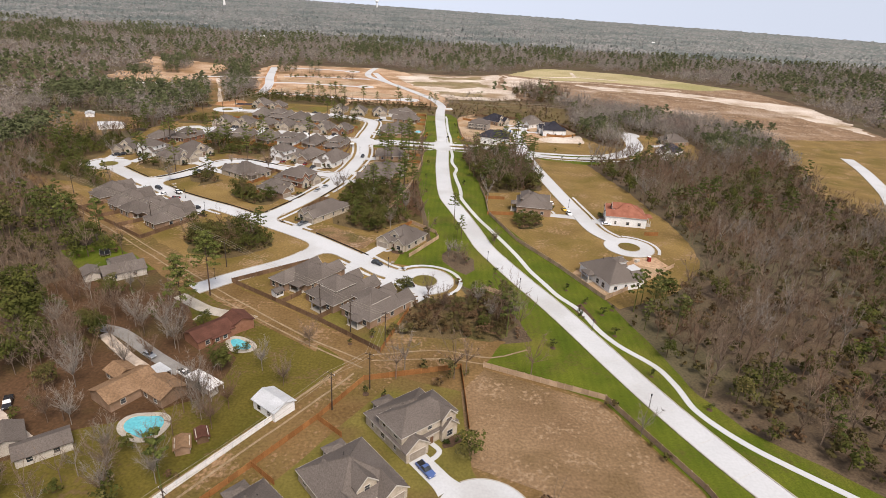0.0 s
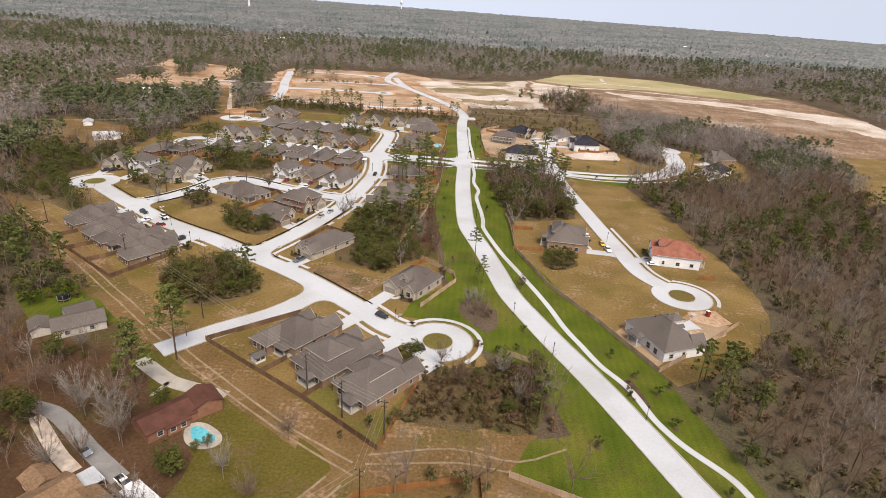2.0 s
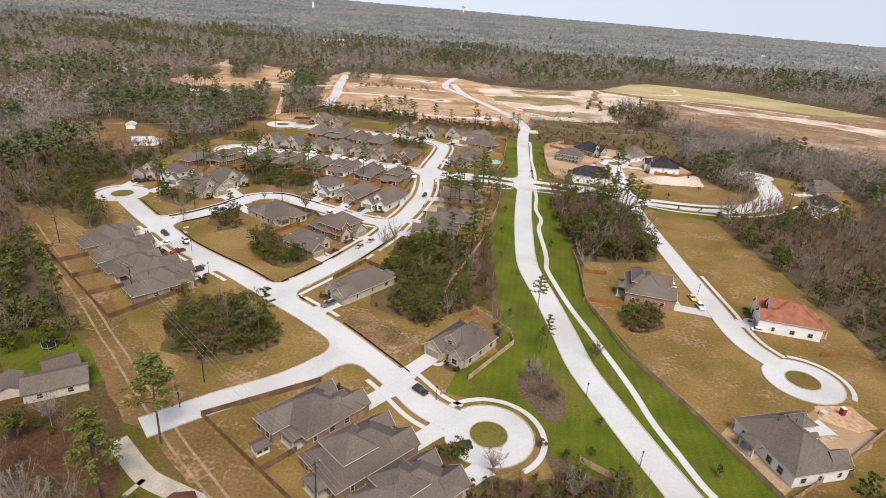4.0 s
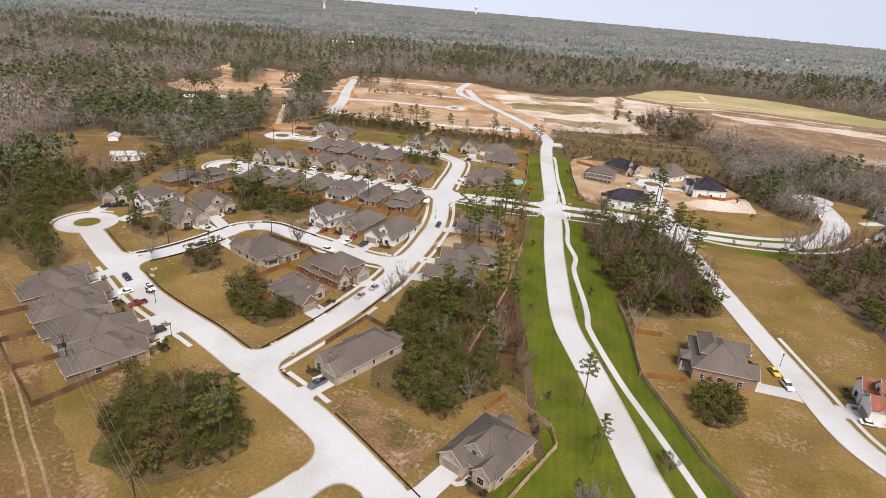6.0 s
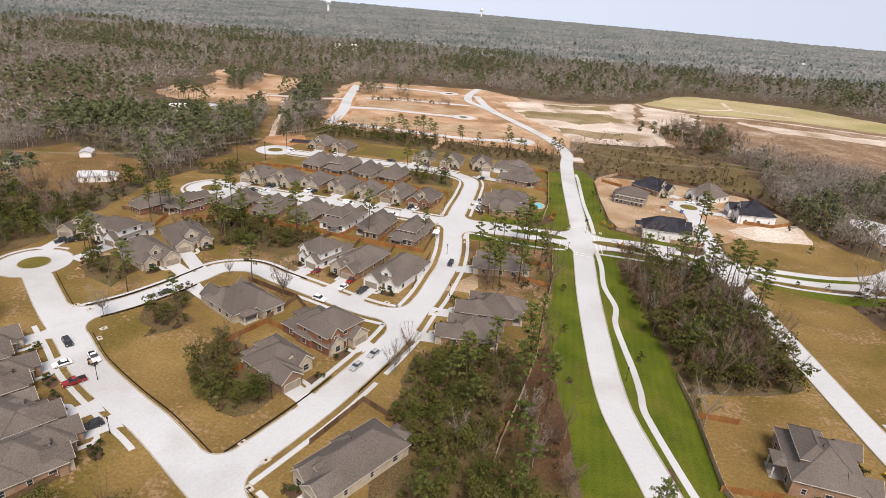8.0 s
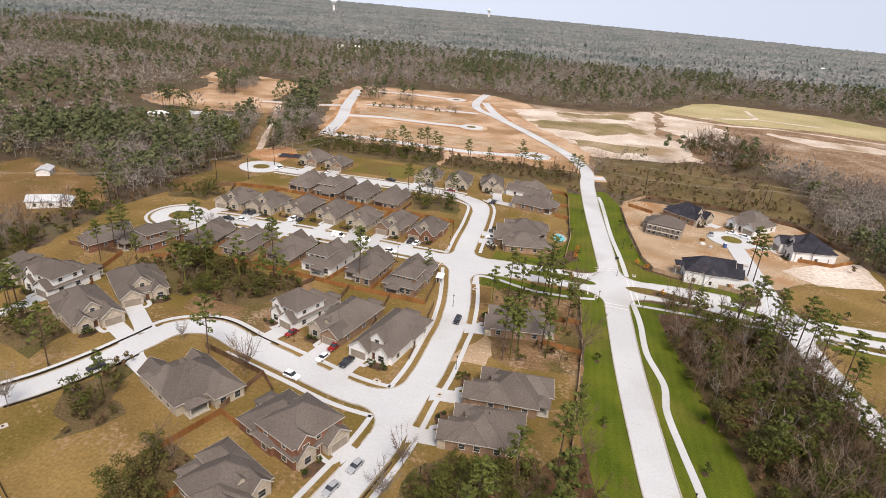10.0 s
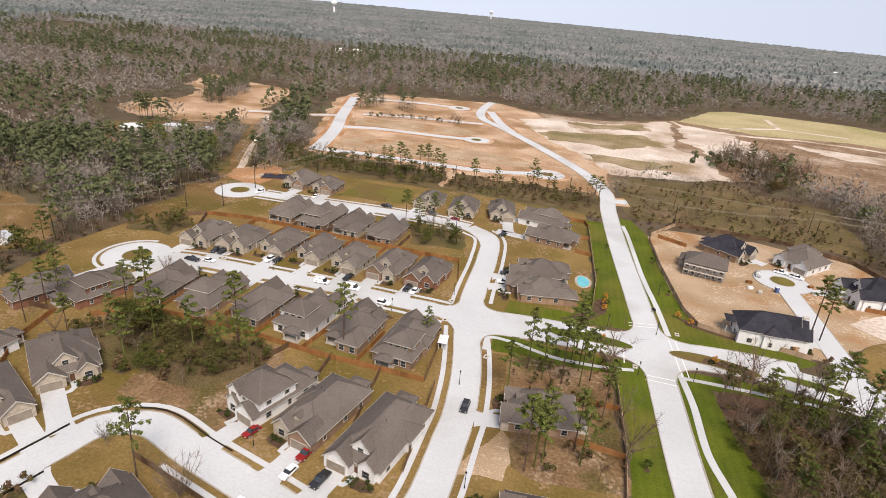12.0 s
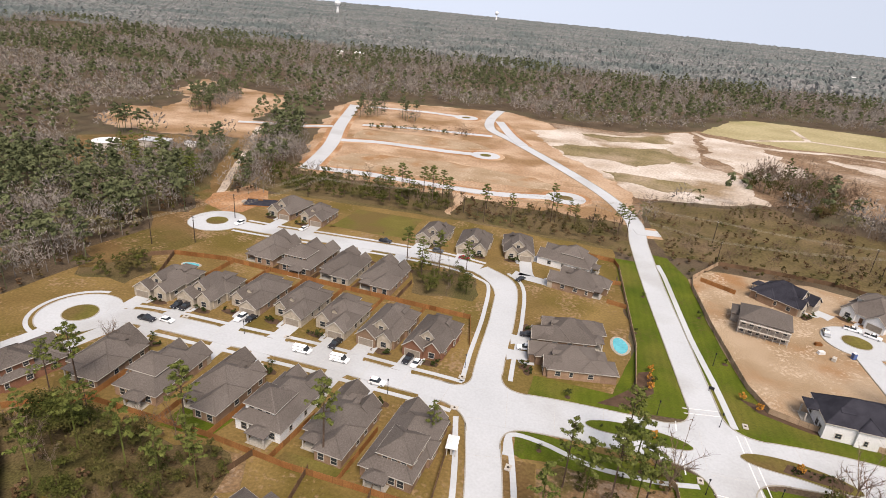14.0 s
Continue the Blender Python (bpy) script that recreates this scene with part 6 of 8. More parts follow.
median([(-47, 426.2), (-34, 426.6), (-20.5, 425)], 5.0, M_GREEN, "turf median with small trees")
median([(-9, 426), (4, 425), (17, 421.5)], 5.6, M_YARD, "planted median with low shrubs")
median([(24, 423.5), (33, 421.5), (42, 419)], 3.6, M_GREEN, "small turf median")
median([(58, 417.2), (82, 417.4), (106, 422.5)], 3.2, M_GREEN, "long turf median of the boulevard")
patch("turf", [(-64, 418), (-58, 418.5), (-44, 416), (-22, 415.5), (-20, 409), (-44, 407), (-55, 409), (-62, 408), (-64, 409)], M_GREEN, 0.07, "bright green turf beside the entry street", 0.4, "turf")
patch("turf", [(-3, 416.5), (-3, 409), (12, 409), (26, 408), (46, 408), (46, 413), (26, 415), (10, 417)], M_GREEN, 0.073, "bright green turf along the boulevard path", 0.3, "turf")
patch("planting_bed", [(3, 409.4), (12, 410), (21, 408.6), (14, 404.5), (6, 396), (2, 399), (1, 404)], M_MULCH, 0.079, "brown mulched planting bed beside a path", 0.8, "bed")
patch("planting_bed", [(0, 423.4), (14, 421.2), (15.5, 423), (12, 425.2), (2, 426.6)], M_MULCH, 0.366, "brown mulched bed on a median", 0.3, "bed")
for pts in ([(-18.1, 410.6), (-9.4, 410.2)], [(-18.0, 408.2), (-9.2, 407.8)], [(-8.2, 434), (-6.9, 413)], [(-6.2, 434.4), (-5.0, 413.4)], [(-20.6, 439.6), (-11, 441.2)], [(-20.7, 441.8), (-11.2, 443.4)], [(-23.4, 435), (-23.7, 431)], [(-23.4, 422.5), (-23.6, 415)]):
    bar = Shape().bar((*pts[0], 0.172), (*pts[1], 0.172), 0.32, 0.012)
    tagged(new("crossing_line", bar.mesh("crossing_line", M_WHITE)), "white painted line of a pedestrian crossing", "road marking", kind="structure")
patch("turf", [(48, 409), (70, 405), (92, 405.5), (112, 411), (100, 400), (86, 396), (60, 402)], M_GREEN, 0.07, "green turf along the boulevard path", 0.8, "turf")
for poly in ([(-44, 436), (-36, 436), (-28, 446), (-27, 458), (-31, 456), (-34, 446)], [(44, 186), (48, 178), (52, 176), (48, 190)], [(-4, 452), (0, 447), (12, 442), (28, 440), (28, 444), (8, 448)], [(6, 262), (10, 266), (6, 285), (3, 283)]):
    patch("planting_bed", poly, M_MULCH, 0.076, "dark mulched planting bed", 0.8, "bed")

patch("planting_bed", [(6, 208), (9, 213), (8, 222), (4, 229), (-2, 231), (-5, 226), (-4, 218), (0, 211)], M_LITTER, 0.076, "leaf-strewn bed round small trees", 2.0, "bed")


def silt(street, side, poly, gap=1.0):
    s = strips(LINES[street], side * (STREETS[street][0] + gap), 0.05, 0.0, 0.62, lambda p: bool(inside(poly, [p.x], [p.y])[0]) and not on_street(p, street, 0.3))
    if s.v:
        tagged(new("silt_fence", s.mesh("silt_fence", M_SILT)), "low black silt fence along a bare lot", "silt fence")


silt("loop_south", 1, [(-165, 300), (-90, 240), (-70, 260), (-150, 320)])
silt("spine", 1, [(-100, 250), (-90, 300), (-70, 290), (-80, 250)])
silt("loop_south", -1, [(-122, 262), (-80, 232), (-90, 220), (-130, 250)])
silt("stub_west", 1, [(-95, 195), (-65, 225), (-90, 230)])
silt("loop_south", 1, [(-66, 240), (-38, 215), (-30, 222), (-50, 245)])
silt("bend", 1, [(-172, 300), (-158, 320), (-150, 345), (-185, 330)])
silt("bend", -1, [(-170, 295), (-150, 325), (-140, 340), (-120, 300)])
silt("bend", 1, [(-140, 345), (-112, 340), (-112, 360), (-145, 360)])
silt("loop_south", 1, [(-205, 320), (-170, 295), (-170, 330), (-195, 340)], 1.2)
silt("east", -1, [(35, 320), (62, 320), (68, 270), (40, 260)])
silt("spine", -1, [(-72, 288), (-62, 312), (-80, 312), (-85, 288)], 1.0)

# ---- fences ----
def boarding(count, wide, deep, high):
    """Upright boards side by side, every other one a little back, as one skin with thickness."""
    s = Shape()
    xs = []
    for i in range(count):
        y = deep if i % 2 else 0.0
        z = high + 0.025 * ((i * 7) % 3)
        x0 = -wide / 2 + wide * i / count
        xs += [(x0, y, z), (x0 + wide / count, y, z)]
    n = len(xs)
    front = [(x, y - 0.02, 0.0) for x, y, z in xs] + [(x, y - 0.02, z) for x, y, z in xs]
    back = [(x, y + 0.03, 0.0) for x, y, z in xs] + [(x, y + 0.03, z) for x, y, z in xs]
    faces = []
    for i in range(n - 1):
        faces += [(i, i + 1, n + i + 1, n + i), (2 * n + i + 1, 2 * n + i, 3 * n + i, 3 * n + i + 1), (n + i, n + i + 1, 3 * n + i + 1, 3 * n + i)]
    faces += [(0, n, 3 * n, 2 * n), (n - 1, 3 * n - 1, 4 * n - 1, 2 * n - 1)]
    return s.add(front + back, faces)


BOARD = boarding(8, 2.4, 0.05, 1.8)
POST = Shape().box(0, 0, 0.98, 0.13, 0.13, 2.0)
SHEET = boarding(6, 2.4, 0.06, 1.8)
FENCE_KINDS = {
    "cedar": (BOARD.mesh("fence_panel", M_CEDAR), POST.mesh("fence_post", M_CEDAR), "new orange cedar board fence round a back yard"),
    "old": (BOARD.mesh("fence_panel", M_FENCE), POST.mesh("fence_post", M_FENCE), "weathered brown board fence behind houses"),
    "rail": (BOARD.mesh("fence_panel", M_RAIL), Shape().box(0, 0, 1.0, 0.2, 0.2, 2.05).mesh("fence_post", M_RAIL), "grey-brown board fence along the turf"),
    "white": (SHEET.mesh("fence_panel", M_WHITE), POST.mesh("fence_post", M_STEEL), "white metal panel fence"),
}


def fence(kind, pts, every=1):
    panel, post, label = FENCE_KINDS[kind]
    f = thing("fence", pose(pts[0][0], pts[0][1], 0.0), label, "fence")
    ox, oy = pts[0]
    for (ax, ay), (bx, by) in zip(pts, pts[1:]):
        length = math.hypot(bx - ax, by - ay)
        n = max(1, round(length / 2.4))
        a = math.degrees(math.atan2(by - ay, bx - ax))
        for i in range(n):
            t = (i + 0.5) / n
            p = part("fence_panel", panel, None, f)
            p.matrix_basis = pose(ax + (bx - ax) * t - ox, ay + (by - ay) * t - oy, 0, 0, 0, a) @ Matrix.Diagonal((length / n / 2.4, 1, 1, 1))
            if i % every == 0:
                q = part("fence_post", post, None, f)
                q.matrix_basis = pose(ax + (bx - ax) * i / n - ox, ay + (by - ay) * i / n - oy, 0, 0, 0, a)


fence("cedar", [(-60, 70), (-48, 89.6), (-31.6, 116.2), (-22.6, 134), (4.8, 143.2), (7.4, 116)])
fence("cedar", [(-31.4, 116.2), (-24, 110.5)])
fence("cedar", [(-42.5, 99), (-35.5, 94)])
fence("rail", [(11.6, 144.8), (28, 139), (45.5, 133), (62, 102), (70, 76)])
fence("white", [(-62, 80), (-57.3, 89.5), (-41.4, 117)])
fence("old", [(-58, 208.5), (-81, 187.3), (-44, 165), (-20, 148.6)])
fence("cedar", [(-20, 148.6), (-14, 175.5)])
fence("old", [(-58.6, 174), (-53.5, 182)])
fence("old", [(-43.8, 165), (-36, 176.5)])
fence("old", [(-192, 259.5), (-133.5, 221), (-122, 245)])
fence("old", [(-164, 241.5), (-157, 250)])
fence("old", [(-150, 232.5), (-143, 241)])
fence("old", [(-178, 250.5), (-172, 259)])
fence("cedar", [(-185, 385), (-169, 394), (-134, 391.5), (-113, 388.3), (-79, 386)])
for ax, ay, bx, by in ((-169, 394, -167.5, 410), (-148, 392.5, -147, 402), (-134, 391.5, -131, 407), (-117, 389, -113.5, 406), (-100, 387.5, -97, 406)):
    fence("cedar", [(ax, ay), (bx, by)])
fence("old", [(-79, 386), (-79.5, 412)])
fence("cedar", [(-205, 476), (-183.7, 478.5), (-159, 475.5), (-135, 473), (-113, 471), (-86, 468.5), (-83, 452)])
for ax, ay in ((-180.5, 478), (-164.5, 476), (-148.5, 474.5), (-133, 473), (-117.5, 471.5), (-102, 470)):
    fence("cedar", [(ax, ay), (ax - 2.0, ay - 17)])
for ax, ay in ((-163, 476.3), (-147, 474.5), (-130.5, 472.5), (-113.5, 471)):
    fence("old", [(ax, ay), (ax + 1.6, ay + 16)])
fence("old", [(-205, 476), (-196, 452)])
fence("old", [(-107.5, 389), (-107, 362)])
fence("old", [(-92, 388), (-90.5, 356)])
fence("old", [(-125, 380), (-121, 390)])
fence("old", [(-76, 386), (-75, 352)])
fence("cedar", [(-119, 298), (-112, 315), (-103, 311)])
fence("cedar", [(-113, 283), (-107, 290), (-103.5, 304)])
fence("old", [(-132, 339), (-110, 332), (-104, 326)])
fence("old", [(-110.5, 332), (-113, 316)])
fence("rail", [(58, 193.8), (44, 221), (28.5, 247), (16.5, 281), (15, 309), (13, 324)])
fence("rail", [(58, 193.8), (74, 208), (95, 229)])
fence("rail", [(-9, 249.5), (-21, 260), (-32, 269)])
fence("rail", [(-35, 271), (-34, 282), (-31, 299.5), (-28, 322), (-27.2, 343), (-25.6, 375), (-26.6, 409), (-31, 418)])
fence("rail", [(-33, 447), (-31.4, 470), (-32.6, 497), (-34.2, 533)])
fence("rail", [(10, 556.5), (-4, 536), (-5.6, 526), (-4, 495), (-0.4, 458), (3, 447.5), (12, 444), (36, 437.5)])
fence("old", [(10, 556.5), (29, 556), (58, 552.7), (86, 536), (98, 505)])
fence("rail", [(12, 195.6), (19.2, 192), (20, 185)])
fence("rail", [(-18.5, 220.5), (-7.4, 243), (-9, 249.5)])
fence("cedar", [(-1, 535), (11, 527)])
fence("cedar", [(15.3, 306.6), (26, 306.8)])
fence("cedar", [(15.8, 280.6), (29.5, 282)])
fence("cedar", [(68, 484.5), (84, 483), (96, 492)])
fence("cedar", [(-26, 252), (-21.2, 259.8)])
fence("cedar", [(-38, 374), (-26, 372)])
fence("cedar", [(-37, 391), (-26, 390.5)])
fence("cedar", [(-40, 499), (-33, 497)])
fence("cedar", [(-41, 516.5), (-34, 517)])
fence("cedar", [(92, 265), (99, 266)])
fence("cedar", [(-62, 545), (-36, 540), (-34, 533)])
fence("cedar", [(-196.5, 384), (-193, 367), (-186, 356)])
fence("old", [(-220, 384), (-196.5, 384)])
fence("old", [(-77, 268.4), (-70.4, 286.9), (-59.3, 281.3), (-57.5, 276)])
fence("old", [(-205, 476), (-218, 467)])

# ---- power line, lamps, signs ----
def power_pole(x, y, turn, high=12.0):
    p = thing("power_pole", pose(x, y, 0, 0, 0, turn), "dark wooden power pole with a crossarm", "power pole", "power line poles")
    part("pole", cached(("pole", high), lambda: Shape().tube((0, 0, -0.3), (0, 0, high), 0.19, 0.13, 8), M_POLE), None, p)
    part("crossarm", cached(("crossarm", high), lambda: Shape().box(0, 0, high - 0.6, 2.6, 0.12, 0.14).box(0, 0, high - 2.0, 1.6, 0.1, 0.12), M_POLE), None, p)
    for k in (-1.15, 0.0, 1.15):
        part("insulator", cached(("insulator", 1), lambda: Shape().tube((0, 0, 0), (0, 0, 0.3), 0.07, 0.05, 6), M_STEEL), None, p).matrix_basis = pose(k, 0, high - 0.52)


def wires(chain, high, offs):
    for o in offs:
        pts = []
        for (ax, ay), (bx, by) in zip(chain, chain[1:]):
            d = Vector((bx - ax, by - ay))
            q = Vector((-d.y, d.x)).normalized() * o
            for i in range(10):
                t = i / 10
                pts.append(Vector((ax + d.x * t + q.x, ay + d.y * t + q.y, high - 0.25 - 4 * t * (1 - t) * d.length * 0.016)))
        pts.append(Vector((bx + q.x, by + q.y, high - 0.25)))
        s = Shape()
        for i, p in enumerate(pts):
            d = (pts[min(i + 1, len(pts) - 1)] - pts[max(i - 1, 0)]).normalized()
            u = d.cross(Vector((0, 0, 1))).normalized()
            w = d.cross(u)
            s.v += [tuple(p + 0.032 * (math.cos(a) * u + math.sin(a) * w)) for a in (0.5, 2.6, 4.7)]
        for i in range(len(pts) - 1):
            for k in range(3):
                j = (k + 1) % 3
                s.f.append((3 * i + k, 3 * i + j, 3 * i + 3 + j, 3 * i + 3 + k))
        tagged(new("power_line_wire", s.mesh("power_line_wire", M_WIRE)), "slack grey overhead wire between poles", "wire")


CHAIN_SOUTH = [(-78, 40), (-52, 80), (-28.6, 120.5), (-20.3, 130.4), (-19.2, 152.8)]
CHAIN_WEST = [(-19.2, 152.8), (-31.3, 159.2), (-43.5, 169), (-88, 200), (-136, 236), (-191, 266), (-250, 306), (-320, 350)]
CHAIN_NORTH = [(-330, 405), (-243.8, 438.5), (-219, 481), (-206, 520), (-190, 562), (-110, 574), (-45, 584), (9, 556), (79, 566), (160, 566), (240, 560)]
CHAIN_NORTH_TWO = [(-205, 489), (-180, 572), (-100, 586), (-30, 594), (13, 586), (80, 578), (160, 578)]
for chain, high in ((CHAIN_SOUTH, 12.0), (CHAIN_WEST[1:], 11.5), (CHAIN_NORTH, 11.5), (CHAIN_NORTH_TWO, 11.5)):
    for i, (px, py) in enumerate(chain):
        qx, qy = chain[min(i + 1, len(chain) - 1)]
        rx, ry = chain[max(i - 1, 0)]
        power_pole(px, py, math.degrees(math.atan2(qy - ry, qx - rx)) + 90, high)
for chain, high in ((CHAIN_SOUTH, 12.0), (CHAIN_WEST, 11.5), (CHAIN_NORTH, 11.5), (CHAIN_NORTH_TWO, 11.5)):
    wires(chain, high, (-1.15, 0.0, 1.15))


def street_lamp(x, y, turn=0):
    p = thing("street_lamp", pose(x, y, 0.05, 0, 0, turn), "black iron street lamp on a short post", "street lamp", "street lamps")
    part("post", cached(("post", 7), lambda: Shape().tube((0, 0, -0.1), (0, 0, 4.0), 0.09, 0.06, 8).tube((0, 0, 0), (0, 0, 0.5), 0.17, 0.12, 8), M_BLACK), None, p)
    part("lantern", cached(("lantern", 1), lambda: Shape().tube((0, 0, 4.0), (0, 0, 4.5), 0.14, 0.24, 6).tube((0, 0, 4.5), (0, 0, 4.75), 0.27, 0.05, 6), M_BLACK), None, p)


for lx, ly in ((-25.7, 209.2), (-99.5, 421), (-150, 434.2), (-60, 308), (-93, 281), (-122, 259), (-69.5, 388), (-82, 440), (-110, 350), (-61, 352), (-135, 520.5), (14.6, 222), (26.3, 198), (60.5, 300), (57, 131), (48.8, 170.5), (-2, 318), (-8, 468), (-20, 410), (-4, 412), (-12, 436.5), (-28, 436.5), (52, 408), (-139, 275), (-88, 189)):
    street_lamp(lx, ly)


def sign_post(x, y, turn, colour_mat, label):
    p = thing("sign", pose(x, y, 0.05, 0, 0, turn), label, "sign")
    part("post", cached(("post", 9), lambda: Shape().box(-0.6, 0, 0.7, 0.1, 0.1, 1.5).box(0.6, 0, 0.7, 0.1, 0.1, 1.5), M_POLE), None, p)
    part("board", Shape().box(0, -0.07, 1.3, 1.5, 0.06, 1.0), colour_mat, p)


sign_post(-11.3, 452.9, -20, M_BLACK, "dark notice board on two posts beside the path")
sign_post(-24.4, 212, 30, M_GARAGE, "small board on two posts beside the street")


# ---- vehicles ----
CAR_PAINT = {"black": paint("black_car_paint", (0.02, 0.02, 0.024)), "grey": paint("grey_car_paint", (0.13, 0.135, 0.14), metal=0.3), "white": paint("white_car_paint", (0.78, 0.78, 0.78)),
             "red": paint("red_car_paint", (0.20, 0.014, 0.014)), "yellow": paint("yellow_car_paint", (0.65, 0.42, 0.03)), "blue": paint("blue_car_paint", (0.06, 0.10, 0.24)), "silver": paint("silver_car_paint", (0.42, 0.43, 0.44), metal=0.4)}
M_LAMP = paint("lamp_lens", (0.65, 0.65, 0.62))
M_TAIL = paint("tail_lens", (0.35, 0.02, 0.02))
# body height, bonnet length, cabin start and end along the length, roof height
CAR_SHAPES = {"sedan": (4.7, 1.82, 0.85, -0.95, 1.75, 1.42), "suv": (4.8, 1.95, 1.02, -0.85, 2.25, 1.78), "pickup": (5.6, 1.98, 1.05, -1.2, 0.9, 1.82), "van": (5.6, 2.0, 1.1, -1.9, 2.75, 2.25)}


def car_body(kind):
    L, Wd, hb, c0, c1, hr = CAR_SHAPES[kind]
    s = Shape()
    outline = [(-L / 2, 0.35), (-L / 2 + 0.05, hb * 0.82), (-L / 2 + 0.35, hb * 0.93), (c0, hb), (c1, hb), (L / 2 - 0.1, hb * 0.96), (L / 2, hb * 0.7), (L / 2 - 0.02, 0.35)]
    n = len(outline)
    pts = [(x, y, z) for y in (-Wd / 2, Wd / 2) for x, z in outline]
    return s.add(pts, [tuple(range(n)), tuple(range(2 * n - 1, n - 1, -1))] + [(i, i + n, (i + 1) % n + n, (i + 1) % n) for i in range(n)])


def car_cabin(kind, glass):
    L, Wd, hb, c0, c1, hr = CAR_SHAPES[kind]
    w0, w1 = Wd / 2 - 0.06, Wd / 2 - 0.22
    f, r = (0.75, 0.5) if kind != "van" else (0.7, 0.12)
    lo = [(c0, -w0), (c1, -w0), (c1, w0), (c0, w0)]
    hi = [(c0 + f, -w1), (c1 - r, -w1), (c1 - r, w1), (c0 + f, w1)]
    cut = hr - 0.1
    s = Shape()
    if glass:
        k = (cut - hb) / (hr - hb)
        mid = [(a[0] + (b[0] - a[0]) * k, a[1] + (b[1] - a[1]) * k) for a, b in zip(lo, hi)]
        return s.add([(*p, hb - 0.02) for p in lo] + [(*p, cut) for p in mid], [(0, 1, 5, 4), (1, 2, 6, 5), (2, 3, 7, 6), (3, 0, 4, 7), (4, 5, 6, 7)])
    return s.add([(x, y, cut - 0.02) for x, y in hi] + [(x * 0.995, y * 0.9, hr) for x, y in hi], [(0, 1, 5, 4), (1, 2, 6, 5), (2, 3, 7, 6), (3, 0, 4, 7), (4, 5, 6, 7), (3, 2, 1, 0)])


def car(x, y, turn, kind, colour):
    L, Wd, hb, c0, c1, hr = CAR_SHAPES[kind]
    words = {"sedan": "saloon car", "suv": "sport utility car", "pickup": "pickup truck", "van": "delivery van"}[kind]
    v = thing("car" if kind in ("sedan", "suv") else words.replace(" ", "_"), pose(x, y, 0.14, 0, 0, turn), f"{colour} {words} parked on pale concrete", "car", "parked cars")
    mat = CAR_PAINT[colour]
    part("body", cached(("body", kind, colour), lambda: car_body(kind), mat), None, v)
    part("cabin_glass", cached(("cabin_glass", kind), lambda: car_cabin(kind, True), M_GLASS if kind != "van" else M_GLASS), None, v)
    part("car_roof", cached(("car_roof", kind, colour), lambda: car_cabin(kind, False), mat), None, v)
    if kind == "van":
        part("cargo_side", cached(("cargo_side", colour), lambda: Shape().box(0.95, 0, 1.55, 3.5, 1.86, 1.0), mat), None, v)
    if kind == "pickup":
        part("truck_bed", cached(("truck_bed", kind), lambda: Shape().box(1.85, 0, 1.062, 1.6, 1.6, 0.03), M_TYRE), None, v)
    for wx in (-L * 0.31, L * 0.30):
        for wy in (-1, 1):
            w = part("wheel", cached(("wheel", 1), lambda: Shape().tube((0, -0.11, 0), (0, 0.11, 0), 0.34, 0.34, 12), M_TYRE), None, v)
            w.matrix_basis = pose(wx, wy * (Wd / 2 - 0.09), 0.34)
            part("rim", cached(("rim", 1), lambda: Shape().tube((0, -0.125, 0), (0, 0.125, 0), 0.2, 0.2, 8), M_STEEL), None, w)
    for wy in (-1, 1):
        part("headlight", cached(("headlight", 1), lambda: Shape().box(0, 0, 0, 0.1, 0.36, 0.16), M_LAMP), None, v).matrix_basis = pose(-L / 2 + 0.03, wy * (Wd / 2 - 0.3), hb * 0.7)
        part("tail_light", cached(("tail_light", 1), lambda: Shape().box(0, 0, 0, 0.08, 0.24, 0.22), M_TAIL), None, v).matrix_basis = pose(L / 2 - 0.01, wy * (Wd / 2 - 0.2), hb * 0.75)


PARKED_NORTH = [(-181.5, 431, 175, "pickup", "black"), (-175.4, 432.4, 175, "sedan", "white"), (-178.4, 441.5, 82, "suv", "black"), (-175.4, 441.5, 82, "suv", "black"), (-155.5, 441.5, 80, "suv", "white"), (-152.4, 442.3, 80, "sedan", "black"), (-129.3, 431.2, 178, "van", "white"), (-117.4, 430.6, 178, "van", "white"), (-121.8, 438, 80, "pickup", "black"), (-103.5, 424, 176, "suv", "white"), (-98.8, 437.5, 80, "suv", "black"), (-96, 436.5, 80, "sedan", "white"),
                (-66.2, 464.5, 8, "suv", "black"), (-66.2, 456.3, 8, "suv", "white"), (-73, 506, 60, "sedan", "black"), (-97.9, 517, 178, "sedan", "red"), (-110, 520, 176, "suv", "grey"), (-134, 521, 176, "pickup", "black"), (-66, 378.5, 88, "suv", "black"), (-172, 519.5, 85, "sedan", "white")]
PARKED_SOUTH = [(-158.6, 286.5, 147, "suv", "black"), (-146.5, 282.5, 147, "pickup", "white"), (-143.2, 272, 57, "pickup", "red"), (-127, 259.5, 57, "suv", "black"), (-152, 277.5, 57, "sedan", "white"), (-71.6, 249.5, 60, "pickup", "grey"), (-77.4, 300.5, 73, "sedan", "silver"), (-74.8, 308, 73, "sedan", "silver"), (-152.5, 321, 60, "sedan", "black"), (-102.7, 333.8, 165, "suv", "white"), (-112.5, 353.5, 70, "sedan", "red"), (-97.5, 350.5, 76, "suv", "red"), (-98.5, 344.5, 76, "sedan", "white"), (-91.2, 344.5, 76, "pickup", "black")]
